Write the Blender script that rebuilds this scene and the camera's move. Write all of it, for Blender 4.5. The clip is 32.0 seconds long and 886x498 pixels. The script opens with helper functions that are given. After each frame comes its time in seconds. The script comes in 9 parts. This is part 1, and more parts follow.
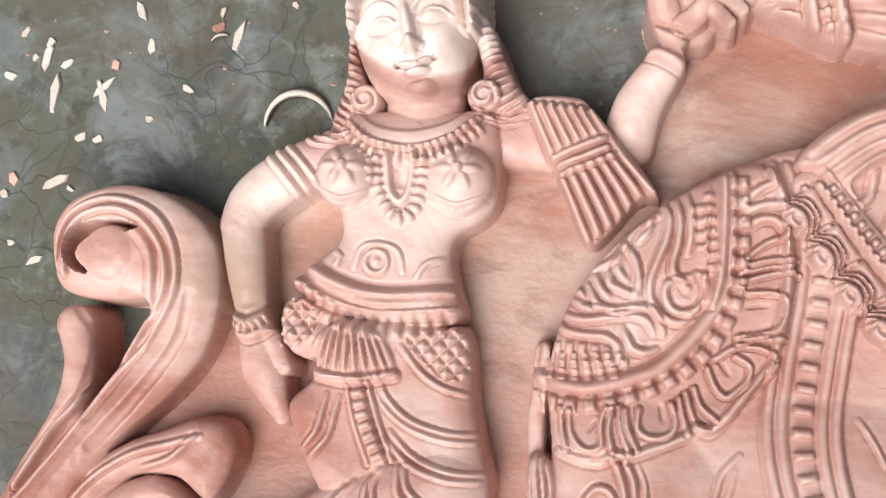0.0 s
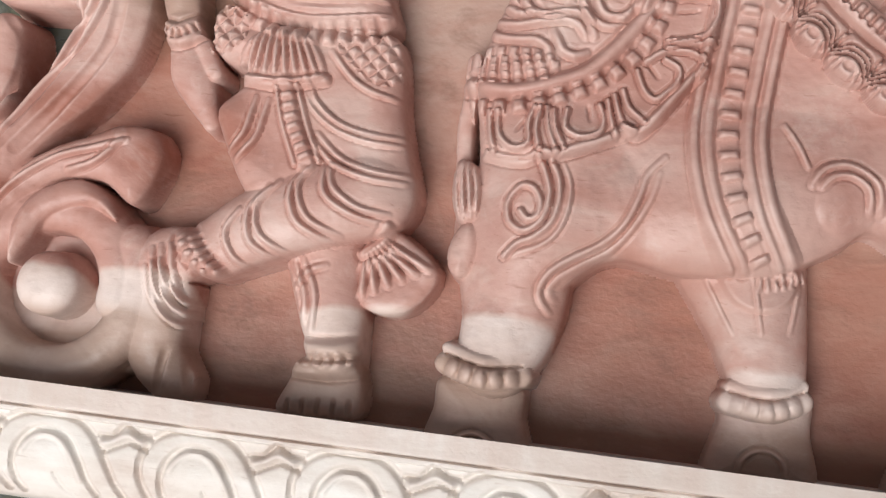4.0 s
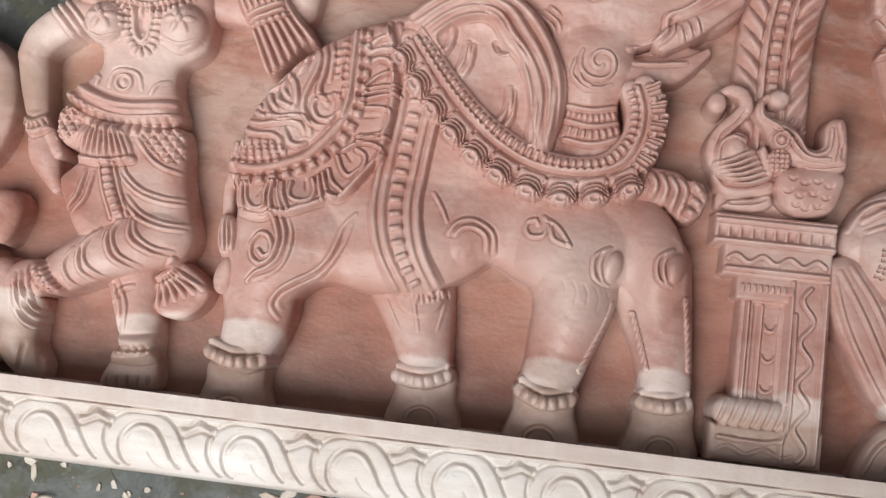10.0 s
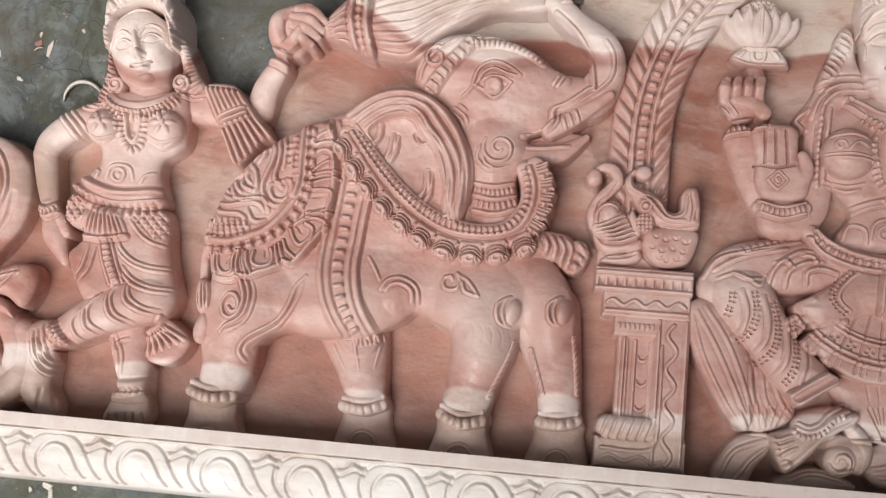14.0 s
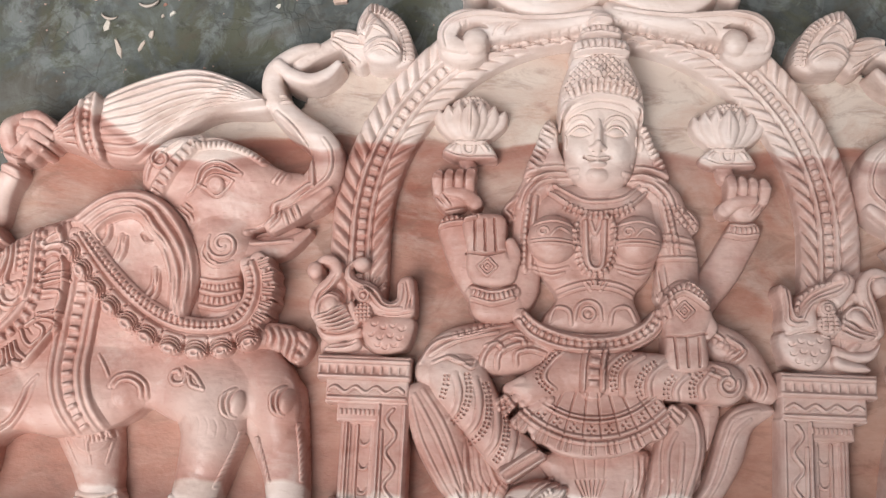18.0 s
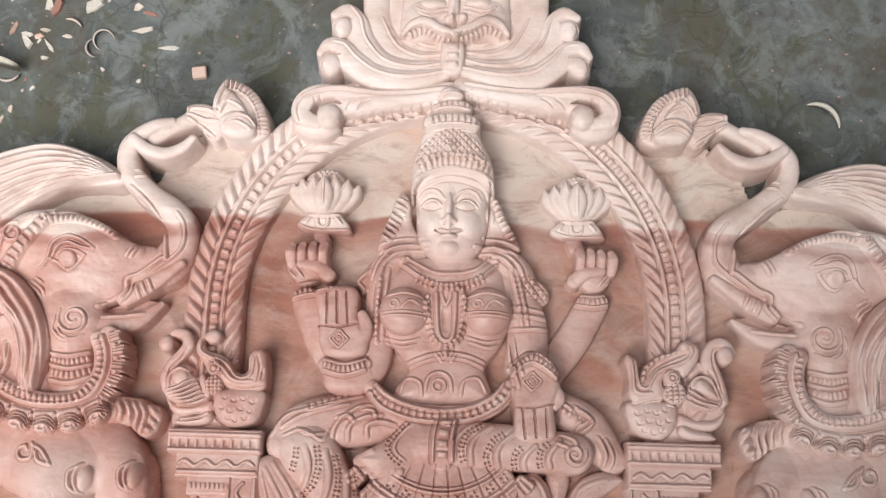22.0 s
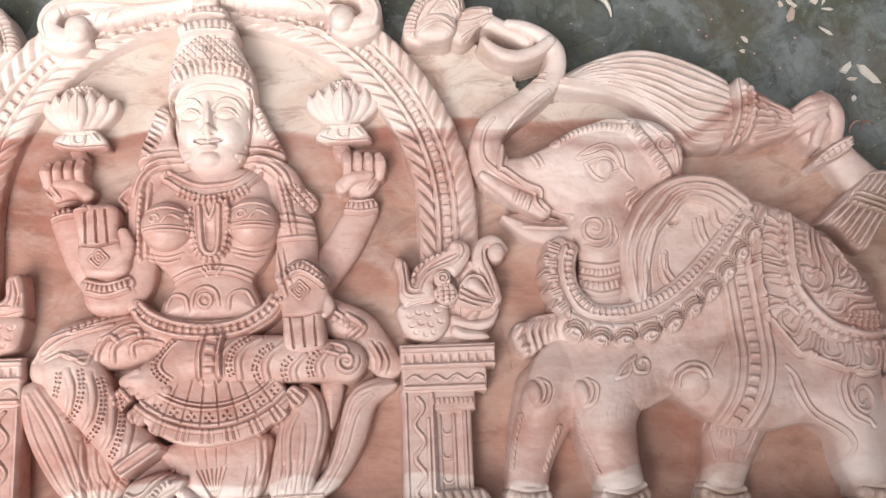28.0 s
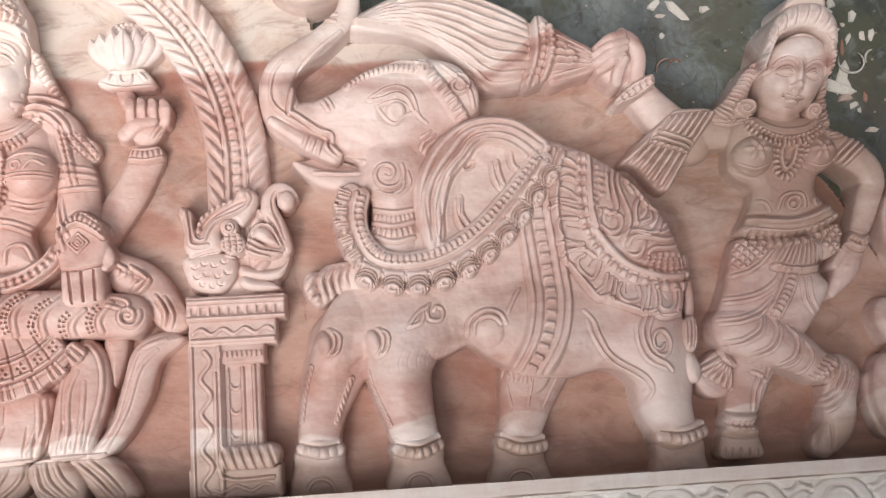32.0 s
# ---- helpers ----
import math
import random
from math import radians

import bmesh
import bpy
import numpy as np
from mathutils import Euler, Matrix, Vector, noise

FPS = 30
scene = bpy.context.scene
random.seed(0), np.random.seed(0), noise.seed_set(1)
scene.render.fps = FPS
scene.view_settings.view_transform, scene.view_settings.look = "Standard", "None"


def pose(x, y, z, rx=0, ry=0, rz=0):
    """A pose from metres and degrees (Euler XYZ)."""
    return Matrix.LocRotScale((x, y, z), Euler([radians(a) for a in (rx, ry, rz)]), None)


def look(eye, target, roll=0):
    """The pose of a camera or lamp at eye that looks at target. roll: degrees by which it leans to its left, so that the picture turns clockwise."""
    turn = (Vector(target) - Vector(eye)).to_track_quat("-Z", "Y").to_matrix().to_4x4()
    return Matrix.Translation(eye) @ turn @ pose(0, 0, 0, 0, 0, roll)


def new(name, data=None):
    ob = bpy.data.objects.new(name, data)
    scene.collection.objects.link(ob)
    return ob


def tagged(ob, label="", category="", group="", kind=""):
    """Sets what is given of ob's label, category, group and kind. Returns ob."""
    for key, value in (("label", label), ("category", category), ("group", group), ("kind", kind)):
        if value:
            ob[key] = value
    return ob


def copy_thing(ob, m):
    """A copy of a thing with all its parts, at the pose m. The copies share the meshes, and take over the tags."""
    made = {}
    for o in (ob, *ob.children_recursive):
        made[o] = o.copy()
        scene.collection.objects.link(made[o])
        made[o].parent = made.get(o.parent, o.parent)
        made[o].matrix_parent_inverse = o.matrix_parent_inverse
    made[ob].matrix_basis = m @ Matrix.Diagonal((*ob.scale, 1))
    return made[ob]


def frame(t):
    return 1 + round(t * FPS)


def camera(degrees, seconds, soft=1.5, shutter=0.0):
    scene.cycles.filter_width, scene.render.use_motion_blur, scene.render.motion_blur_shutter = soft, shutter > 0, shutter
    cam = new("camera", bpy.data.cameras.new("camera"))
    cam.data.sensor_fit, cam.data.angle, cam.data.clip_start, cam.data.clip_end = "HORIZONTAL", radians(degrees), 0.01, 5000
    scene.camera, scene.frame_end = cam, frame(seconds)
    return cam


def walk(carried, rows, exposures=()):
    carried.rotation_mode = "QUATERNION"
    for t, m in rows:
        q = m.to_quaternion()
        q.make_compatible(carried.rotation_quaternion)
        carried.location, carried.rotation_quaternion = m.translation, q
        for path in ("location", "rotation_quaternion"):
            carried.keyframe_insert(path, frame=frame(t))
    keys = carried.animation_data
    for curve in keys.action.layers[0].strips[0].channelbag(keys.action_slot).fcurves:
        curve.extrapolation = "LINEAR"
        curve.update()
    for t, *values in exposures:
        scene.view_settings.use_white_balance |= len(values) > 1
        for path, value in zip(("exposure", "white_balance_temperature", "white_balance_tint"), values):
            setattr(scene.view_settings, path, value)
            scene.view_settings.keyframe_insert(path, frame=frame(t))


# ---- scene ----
cam = camera(38.4, 32.0, soft=1.4)
METRES, EYE, TILT, LEAN, TURN = 1.45, 0.73, -83.84, 9.05, 5.03
AXIS, BASE = -0.593, 0.25
ROWS = [
    (0.0, 0.0, 0.0, 0.0, -0.0, 0.0, 0.0),
    (0.5, 0.0027, -0.0126, -0.0075, 0.05, -0.87, -0.52),
    (1.0, 0.0077, -0.0182, -0.0231, 0.11, -1.16, -1.22),
    (1.5, 0.0118, -0.0149, -0.0335, -0.07, -2.08, -1.77),
    (2.0, 0.0162, -0.0146, -0.0434, -0.19, -3.05, -2.01),
    (2.5, 0.0177, -0.0112, -0.0534, -0.67, -3.67, -2.02),
    (3.0, 0.0156, -0.0085, -0.0682, -1.23, -2.76, -1.95),
    (3.5, 0.0139, -0.0019, -0.0862, -1.61, -1.49, -2.23),
    (5.5, 0.0311, -0.0006, -0.127, -1.37, -0.08, -1.23),
    (6.0, 0.0408, -0.0141, -0.1222, -1.94, -0.77, -0.8),
    (6.5, 0.0517, -0.0408, -0.1165, -2.5, -1.39, -0.69),
    (7.0, 0.0635, -0.0753, -0.1114, -2.99, -1.91, -0.72),
    (7.5, 0.0756, -0.1087, -0.1041, -3.43, -2.51, -1.34),
    (8.0, 0.0853, -0.1422, -0.1006, -3.45, -2.44, -1.84),
    (8.5, 0.0946, -0.1717, -0.0935, -3.38, -2.21, -2.19),
    (9.0, 0.1057, -0.1893, -0.0862, -3.26, -1.82, -2.57),
    (9.5, 0.1089, -0.2054, -0.0757, -3.65, -1.78, -2.65),
    (10.0, 0.1065, -0.2298, -0.0709, -3.74, -1.58, -2.06),
    (10.5, 0.1063, -0.2494, -0.0707, -3.71, -1.07, -1.22),
    (11.0, 0.1068, -0.2685, -0.0706, -3.86, -0.39, -0.87),
    (11.5, 0.1083, -0.2914, -0.0746, -3.66, 0.47, -0.77),
    (12.0, 0.1129, -0.3139, -0.0756, -3.37, 0.99, -0.96),
    (12.5, 0.1207, -0.3338, -0.0725, -3.03, 1.11, -1.05),
    (13.0, 0.1298, -0.354, -0.0719, -2.89, 1.19, -1.01),
    (13.5, 0.139, -0.3761, -0.0721, -2.9, 1.14, -0.76),
    (15.5, 0.2012, -0.4118, -0.0765, -3.66, 1.95, 0.36),
    (16.0, 0.2181, -0.417, -0.0748, -4.23, 2.01, 0.46),
    (16.5, 0.2323, -0.4235, -0.0699, -4.96, 2.0, 0.62),
    (17.0, 0.2472, -0.4274, -0.0626, -5.66, 2.09, 0.85),
    (17.5, 0.2613, -0.434, -0.056, -6.18, 2.69, 1.42),
    (18.0, 0.2744, -0.4388, -0.0497, -6.82, 3.55, 1.86),
    (18.5, 0.2823, -0.4408, -0.0446, -7.35, 4.18, 2.12),
    (19.0, 0.2891, -0.4434, -0.042, -7.86, 5.29, 2.45),
    (19.5, 0.2962, -0.449, -0.0408, -8.28, 6.01, 2.7),
    (20.0, 0.3036, -0.45, -0.0457, -8.73, 6.36, 2.72),
    (20.5, 0.3111, -0.4516, -0.0476, -9.1, 6.47, 2.92),
    (21.0, 0.3181, -0.4524, -0.0478, -9.17, 6.46, 2.78),
    (21.5, 0.3289, -0.4544, -0.0508, -9.07, 6.62, 2.57),
    (22.0, 0.337, -0.456, -0.0504, -9.23, 6.56, 2.32),
    (22.5, 0.3458, -0.4577, -0.0519, -9.43, 6.61, 2.33),
    (23.0, 0.357, -0.459, -0.0539, -9.57, 6.62, 2.69),
    (23.5, 0.369, -0.46, -0.0578, -9.74, 6.5, 3.22),
    (24.0, 0.3792, -0.4604, -0.0584, -10.07, 6.01, 3.74),
    (24.5, 0.3873, -0.4588, -0.0598, -10.58, 5.57, 4.05),
    (25.0, 0.3998, -0.4604, -0.0617, -10.68, 5.19, 4.36),
    (25.5, 0.4123, -0.4602, -0.0685, -10.88, 5.17, 4.55),
    (26.0, 0.4162, -0.4565, -0.0722, -11.64, 4.76, 4.89),
    (26.5, 0.4242, -0.4539, -0.0749, -12.16, 4.26, 5.09),
    (28.5, 0.453, -0.4539, -0.0785, -12.33, 3.33, 6.35),
    (29.0, 0.4632, -0.4551, -0.0829, -12.31, 3.08, 6.67),
    (29.5, 0.4764, -0.4565, -0.0838, -12.41, 2.63, 6.6),
    (30.0, 0.4889, -0.4597, -0.0845, -12.8, 2.15, 6.68),
    (30.5, 0.4991, -0.4592, -0.0871, -13.4, 1.86, 6.66),
    (31.0, 0.5102, -0.4574, -0.0867, -14.1, 1.36, 6.85),
    (31.5, 0.5314, -0.4564, -0.0911, -14.31, 1.29, 6.8),
    (32.0, 0.5515, -0.4512, -0.0925, -14.54, 1.2, 7.1),
]
EXPOSURES = [(0.0, 0.45), (2.0, 0.25), (3.5, 0.05), (6.0, -0.10), (9.0, -0.03), (13.0, 0.10), (17.0, 0.23), (20.0, 0.45), (23.0, 0.43), (25.0, 0.64), (28.5, 0.84), (32.0, 0.92)]
walk(cam, [(t, pose(AXIS, BASE, EYE, TILT, LEAN, TURN) @ pose(METRES * x, METRES * y, METRES * z, 90 + pitch, roll, yaw)) for t, x, y, z, yaw, pitch, roll in ROWS],
     exposures=EXPOSURES)


# ---- world and light ----
world = bpy.data.worlds.new("world")
scene.world = world
world.use_nodes = True
wn = world.node_tree.nodes
sky = wn.new("ShaderNodeTexSky")
sky.sky_type = "NISHITA"
sky.sun_disc = False
SUN_UP, SUN_ROUND = radians(61), radians(200)
sky.sun_elevation, sky.sun_rotation = SUN_UP, SUN_ROUND
sky.air_density, sky.dust_density, sky.ozone_density = 0.6, 4.0, 0.3
haze = wn.new("ShaderNodeHueSaturation")
haze.inputs["Saturation"].default_value = 0.3
world.node_tree.links.new(sky.outputs[0], haze.inputs["Color"])
world.node_tree.links.new(haze.outputs[0], wn["Background"].inputs[0])
wn["Background"].inputs[1].default_value = 0.070
sun = new("sun", bpy.data.lights.new("sun", "SUN"))
sun.data.energy, sun.data.angle, sun.data.color = 3.5, radians(45), (1.0, 0.985, 0.97)
# height and near corner of the unseen sheet added to block part of the sun
SHADE_UP, SHADE_EDGE = 2.6, (-0.5, -0.35)
sun_way = Vector((math.sin(SUN_ROUND) * math.cos(SUN_UP), math.cos(SUN_ROUND) * math.cos(SUN_UP), math.sin(SUN_UP)))
sun.matrix_world = look(sun_way * 8, (0, 0.3, 0))


# ---- materials ----
def material(name, rough=0.6, spec=0.3):
    m = bpy.data.materials.new(name)
    m.use_nodes = True
    b = m.node_tree.nodes["Principled BSDF"]
    b.inputs["Roughness"].default_value = rough
    b.inputs["Specular IOR Level"].default_value = spec
    return m, m.node_tree.nodes, m.node_tree.links, b


def n_noise(n, l, vec, scale, detail=4, rough=0.55, dist=0.0):
    t = n.new("ShaderNodeTexNoise")
    t.inputs["Scale"].default_value, t.inputs["Detail"].default_value = scale, detail
    t.inputs["Roughness"].default_value, t.inputs["Distortion"].default_value = rough, dist
    l.new(vec, t.inputs["Vector"])
    return t.outputs["Fac"]


def n_map(n, l, vec, scale):
    t = n.new("ShaderNodeMapping")
    t.inputs["Scale"].default_value = scale
    l.new(vec, t.inputs["Vector"])
    return t.outputs[0]


def n_ramp(n, l, fac, stops):
    t = n.new("ShaderNodeValToRGB")
    for i, (at, c) in enumerate(stops):
        e = t.color_ramp.elements[i] if i < 2 else t.color_ramp.elements.new(at)
        e.position, e.color = at, (*c, 1) if len(c) == 3 else c
    l.new(fac, t.inputs[0])
    return t.outputs[0]


def n_mix(n, l, fac, a, b, kind="MIX"):
    t = n.new("ShaderNodeMix")
    t.data_type, t.blend_type = "RGBA", kind
    for v, k in ((fac, 0), (a, 6), (b, 7)):
        if isinstance(v, (int, float)):
            t.inputs[k].default_value = v
        elif isinstance(v, tuple):
            t.inputs[k].default_value = (*v, 1)
        else:
            l.new(v, t.inputs[k])
    return t.outputs[2]


def n_math(n, l, op, a, b=0.0, c=0.0):
    t = n.new("ShaderNodeMath")
    t.operation = op
    for i, v in enumerate((a, b, c)):
        if isinstance(v, (int, float)):
            t.inputs[i].default_value = v
        else:
            l.new(v, t.inputs[i])
    return t.outputs[0]


def n_bump(n, l, height, b, strength, dist, prev=None):
    t = n.new("ShaderNodeBump")
    t.inputs["Strength"].default_value, t.inputs["Distance"].default_value = strength, dist
    l.new(height, t.inputs["Height"])
    if prev:
        l.new(prev, t.inputs["Normal"])
    l.new(t.outputs[0], b.inputs["Normal"])
    return t.outputs[0]


PALE_TONE, OLIVE_TONE, BROWN_TONE = (0.72, 0.63, 0.56), (0.35, 0.265, 0.20), (0.31, 0.18, 0.14)
RED_TONE = (0.46, 0.225, 0.165)
PATCHES = [(-0.812, 0.350, 0.042, PALE_TONE, 0.8), (-0.824, 0.298, 0.045, OLIVE_TONE, 0.7), (-0.735, 0.335, 0.055, PALE_TONE, 0.45), (-0.600, 0.400, 0.035, PALE_TONE, 0.6), (-0.003, 0.478, 0.060, PALE_TONE, 0.75), (0.130, 0.500, 0.050, PALE_TONE, 0.5), (-0.132, 0.500, 0.050, PALE_TONE, 0.4), (-0.365, 0.185, 0.060, PALE_TONE, 0.5),
           (-0.500, 0.175, 0.050, PALE_TONE, 0.25), (0.690, 0.365, 0.085, OLIVE_TONE, 0.75), (0.775, 0.340, 0.110, OLIVE_TONE, 0.75), (0.620, 0.140, 0.055, PALE_TONE, 0.7), (0.425, 0.150, 0.050, BROWN_TONE, 0.45), (0.600, 0.330, 0.060, BROWN_TONE, 0.35),
           (0.772, 0.350, 0.066, BROWN_TONE, 0.6), (0.752, 0.275, 0.050, BROWN_TONE, 0.35), (0.475, 0.160, 0.050, RED_TONE, 0.3), (0.316, 0.150, 0.040, RED_TONE, 0.25), (-0.545, 0.135, 0.070, RED_TONE, 0.4), (-0.420, 0.150, 0.045, RED_TONE, 0.35)]


def carved_wood(name, tint=(1.0, 1.0, 1.0), pale=0.0, foot=1.0, hewn=0.0):
    """Unpolished salmon-red timber glued from three planks: pale sapwood along the bottom and the top."""
    m, n, l, b = material(name, 0.5, 0.42)
    pos = n.new("ShaderNodeNewGeometry").outputs["Position"]
    sep = n.new("ShaderNodeSeparateXYZ")
    l.new(pos, sep.inputs[0])
    wav = n_noise(n, l, n_map(n, l, pos, (5, 2.5, 3)), 1.0, 3)
    y = n_math(n, l, "MULTIPLY_ADD", n_math(n, l, "SUBTRACT", wav, 0.5), 0.07, sep.outputs[1])
    jag = n_noise(n, l, n_map(n, l, pos, (150, 60, 150)), 1.0, 3)
    y = n_math(n, l, "MULTIPLY_ADD", n_math(n, l, "SUBTRACT", jag, 0.5), 0.0016, y)
    end = n.new("ShaderNodeMapRange")
    end.inputs[1].default_value, end.inputs[2].default_value, end.inputs[3].default_value, end.inputs[4].default_value = -0.64, -0.70, 0.0, 0.040
    l.new(sep.outputs[0], end.inputs[0])
    yh = n_math(n, l, "ADD", y, end.outputs[0])
    yh = n_math(n, l, "MULTIPLY_ADD", n_math(n, l, "SUBTRACT", sep.outputs[2], 0.03), 0.6, yh)
    off = n_math(n, l, "ABSOLUTE", n_math(n, l, "SUBTRACT", n_math(n, l, "ABSOLUTE", sep.outputs[0]), 0.575))
    knot = n.new("ShaderNodeMapRange")
    knot.inputs[1].default_value, knot.inputs[2].default_value, knot.inputs[3].default_value, knot.inputs[4].default_value = 0.03, 0.11, 0.045, 0.0
    l.new(off, knot.inputs[0])
    yh = n_math(n, l, "SUBTRACT", yh, knot.outputs[0])
    grain = n_noise(n, l, n_map(n, l, pos, (16, 130, 100)), 1.0, 5, 0.6, 0.4)
    cloud = n_noise(n, l, n_map(n, l, pos, (6, 11, 9)), 1.0, 3)
    fine = n_noise(n, l, pos, 900, 2)
    blot = n_noise(n, l, n_map(n, l, pos, (22, 34, 26)), 1.0, 5, 0.6, 0.6)
    tone = n_math(n, l, "MULTIPLY_ADD", n_math(n, l, "SUBTRACT", blot, 0.5), 0.8, cloud)
    red = n_ramp(n, l, tone, [(0.22, (0.37, 0.175, 0.130)), (0.42, (0.495, 0.298, 0.247)), (0.58, (0.56, 0.375, 0.318)), (0.78, (0.63, 0.50, 0.44))])
    white = n_ramp(n, l, tone, [(0.25, (0.56, 0.445, 0.38)), (0.45, (0.69, 0.605, 0.54)), (0.7, (0.76, 0.70, 0.645))])
    yl = n_math(n, l, "MULTIPLY_ADD", n_math(n, l, "SUBTRACT", sep.outputs[2], 0.045), -0.36, y)
    low = n_ramp(n, l, yl, [(0.1213, (1, 1, 1)), (0.1227, (0, 0, 0))])
    high = n_ramp(n, l, yh, [(0.4658, (0, 0, 0)), (0.4675, (1, 1, 1))])
    light = n_math(n, l, "MAXIMUM", n_math(n, l, "MULTIPLY", low, foot), high)
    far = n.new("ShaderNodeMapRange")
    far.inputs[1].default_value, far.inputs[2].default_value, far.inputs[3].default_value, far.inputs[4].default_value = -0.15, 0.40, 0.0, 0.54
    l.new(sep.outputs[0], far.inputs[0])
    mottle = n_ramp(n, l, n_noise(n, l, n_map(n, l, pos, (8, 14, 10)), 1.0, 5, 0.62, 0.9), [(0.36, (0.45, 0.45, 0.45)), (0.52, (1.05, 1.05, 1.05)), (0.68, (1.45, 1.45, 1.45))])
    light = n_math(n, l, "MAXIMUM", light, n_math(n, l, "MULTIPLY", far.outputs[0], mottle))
    if pale:
        light = n_math(n, l, "MAXIMUM", light, pale)
    col = n_mix(n, l, light, red, white)
    if not pale:
        # the feet: the rail's shade put into the colour, tan below the anklets
        foot_shade = n_math(n, l, "MULTIPLY", n_ramp(n, l, yl, [(0.098, (1, 1, 1)), (0.104, (0, 0, 0))]), n_ramp(n, l, blot, [(0.3, (0.45, 0.45, 0.45)), (0.6, (0.85, 0.85, 0.85))]))
        col = n_mix(n, l, foot_shade, col, (0.40, 0.285, 0.215))
    if pale:
        lip = n_ramp(n, l, sep.outputs[1], [(0.0525, (0, 0, 0)), (0.0545, (1, 1, 1))])
        rub = n_ramp(n, l, n_noise(n, l, n_map(n, l, pos, (60, 14, 40)), 1.0, 5, 0.65), [(0.35, (0.45, 0.45, 0.45)), (0.62, (0.95, 0.95, 0.95))])
        col = n_mix(n, l, n_math(n, l, "MULTIPLY", lip, rub), col, (0.63, 0.50, 0.435))
    seam = n_math(n, l, "MAXIMUM", n_ramp(n, l, yl, [(0.1212, (0, 0, 0)), (0.1226, (1, 1, 1)), (0.1244, (0, 0, 0))]),
                  n_ramp(n, l, yh, [(0.450, (0, 0, 0)), (0.458, (0.8, 0.8, 0.8)), (0.4665, (0, 0, 0))]))
    col = n_mix(n, l, n_math(n, l, "MULTIPLY", seam, 0.75), col, (0.24, 0.085, 0.062))
    streak = n_noise(n, l, n_map(n, l, pos, (5, 34, 26)), 1.0, 4, 0.6, 0.8)
    col = n_mix(n, l, n_ramp(n, l, streak, [(0.52, (0, 0, 0)), (0.70, (0.34, 0.34, 0.34))]), col, n_mix(n, l, light, (0.40, 0.19, 0.145), (0.57, 0.44, 0.375)))
    dust = n_ramp(n, l, n_noise(n, l, n_map(n, l, pos, (26, 30, 26)), 1.0, 6, 0.7, 0.5), [(0.56, (0, 0, 0)), (0.74, (0.5, 0.5, 0.5))])
    col = n_mix(n, l, dust, col, (0.68, 0.59, 0.535))
    pore = n_ramp(n, l, n_noise(n, l, n_map(n, l, pos, (70, 420, 300)), 1.0, 3, 0.6, 0.3), [(0.64, (0, 0, 0)), (0.74, (0.5, 0.5, 0.5))])
    col = n_mix(n, l, pore, col, n_mix(n, l, light, (0.30, 0.13, 0.095), (0.47, 0.35, 0.285)))
    g = n_ramp(n, l, grain, [(0.3, (0.90, 0.87, 0.85)), (0.6, (1, 1, 1))])
    col = n_mix(n, l, 0.75, col, g, "MULTIPLY")
    stain = n_ramp(n, l, n_noise(n, l, n_map(n, l, pos, (14, 22, 14)), 1.0, 5, 0.65), [(0.62, (0, 0, 0)), (0.72, (1, 1, 1))])
    col = n_mix(n, l, n_math(n, l, "MULTIPLY", stain, 0.28), col, (0.24, 0.12, 0.085))
    for px, py, pr, tone_of, much in () if pale else PATCHES:
        gap = n.new("ShaderNodeVectorMath")
        gap.operation = "DISTANCE"
        flat = n_map(n, l, pos, (1, 1, 0))
        l.new(flat, gap.inputs[0])
        gap.inputs[1].default_value = (px, py, 0)
        d = n_math(n, l, "MULTIPLY_ADD", n_math(n, l, "SUBTRACT", blot, 0.5), 0.07, gap.outputs["Value"])
        col = n_mix(n, l, n_ramp(n, l, d, [(pr * 0.45, (much, much, much)), (pr, (0, 0, 0))]), col, tone_of)
    # highlights along the carved ridges, put into the colour: convex edges paler
    ridge_highlight = n_ramp(n, l, n.new("ShaderNodeNewGeometry").outputs["Pointiness"], [(0.512, (0, 0, 0)), (0.575, (0.5, 0.5, 0.5))])
    col = n_mix(n, l, n_math(n, l, "MULTIPLY", ridge_highlight, n_ramp(n, l, blot, [(0.3, (0.6, 0.6, 0.6)), (0.65, (1, 1, 1))])), col, (0.76, 0.63, 0.56))
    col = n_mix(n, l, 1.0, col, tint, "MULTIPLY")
    if hewn:
        gap = n_math(n, l, "MAXIMUM", n_ramp(n, l, y, [(0.2030, (0, 0, 0)), (0.2045, (1, 1, 1)), (0.2062, (0, 0, 0))]), n_ramp(n, l, yl, [(0.1215, (0, 0, 0)), (0.1225, (1, 1, 1)), (0.1238, (0, 0, 0))]))
        col = n_mix(n, l, n_math(n, l, "MULTIPLY", gap, 0.9), col, (0.10, 0.042, 0.030))
        bare = n_ramp(n, l, n_noise(n, l, n_map(n, l, pos, (9, 15, 9)), 1.0, 6, 0.68, 0.8), [(0.34, (0.1, 0.1, 0.1)), (0.52, (0.95, 0.95, 0.95))])
        col = n_mix(n, l, n_math(n, l, "MULTIPLY", high, bare), col, (0.60, 0.52, 0.455))
        # dry, scuffed patches, mostly on the upper boards, and brown smears
        up = n_ramp(n, l, y, [(0.16, (0.12, 0.12, 0.12)), (0.36, (1, 1, 1))])
        scuff = n_ramp(n, l, n_noise(n, l, n_map(n, l, pos, (7, 12, 7)), 1.0, 7, 0.68, 0.6), [(0.44, (0, 0, 0)), (0.64, (1, 1, 1))])
        col = n_mix(n, l, n_math(n, l, "MULTIPLY", n_math(n, l, "MULTIPLY", scuff, up), hewn), col, (0.54, 0.43, 0.37))
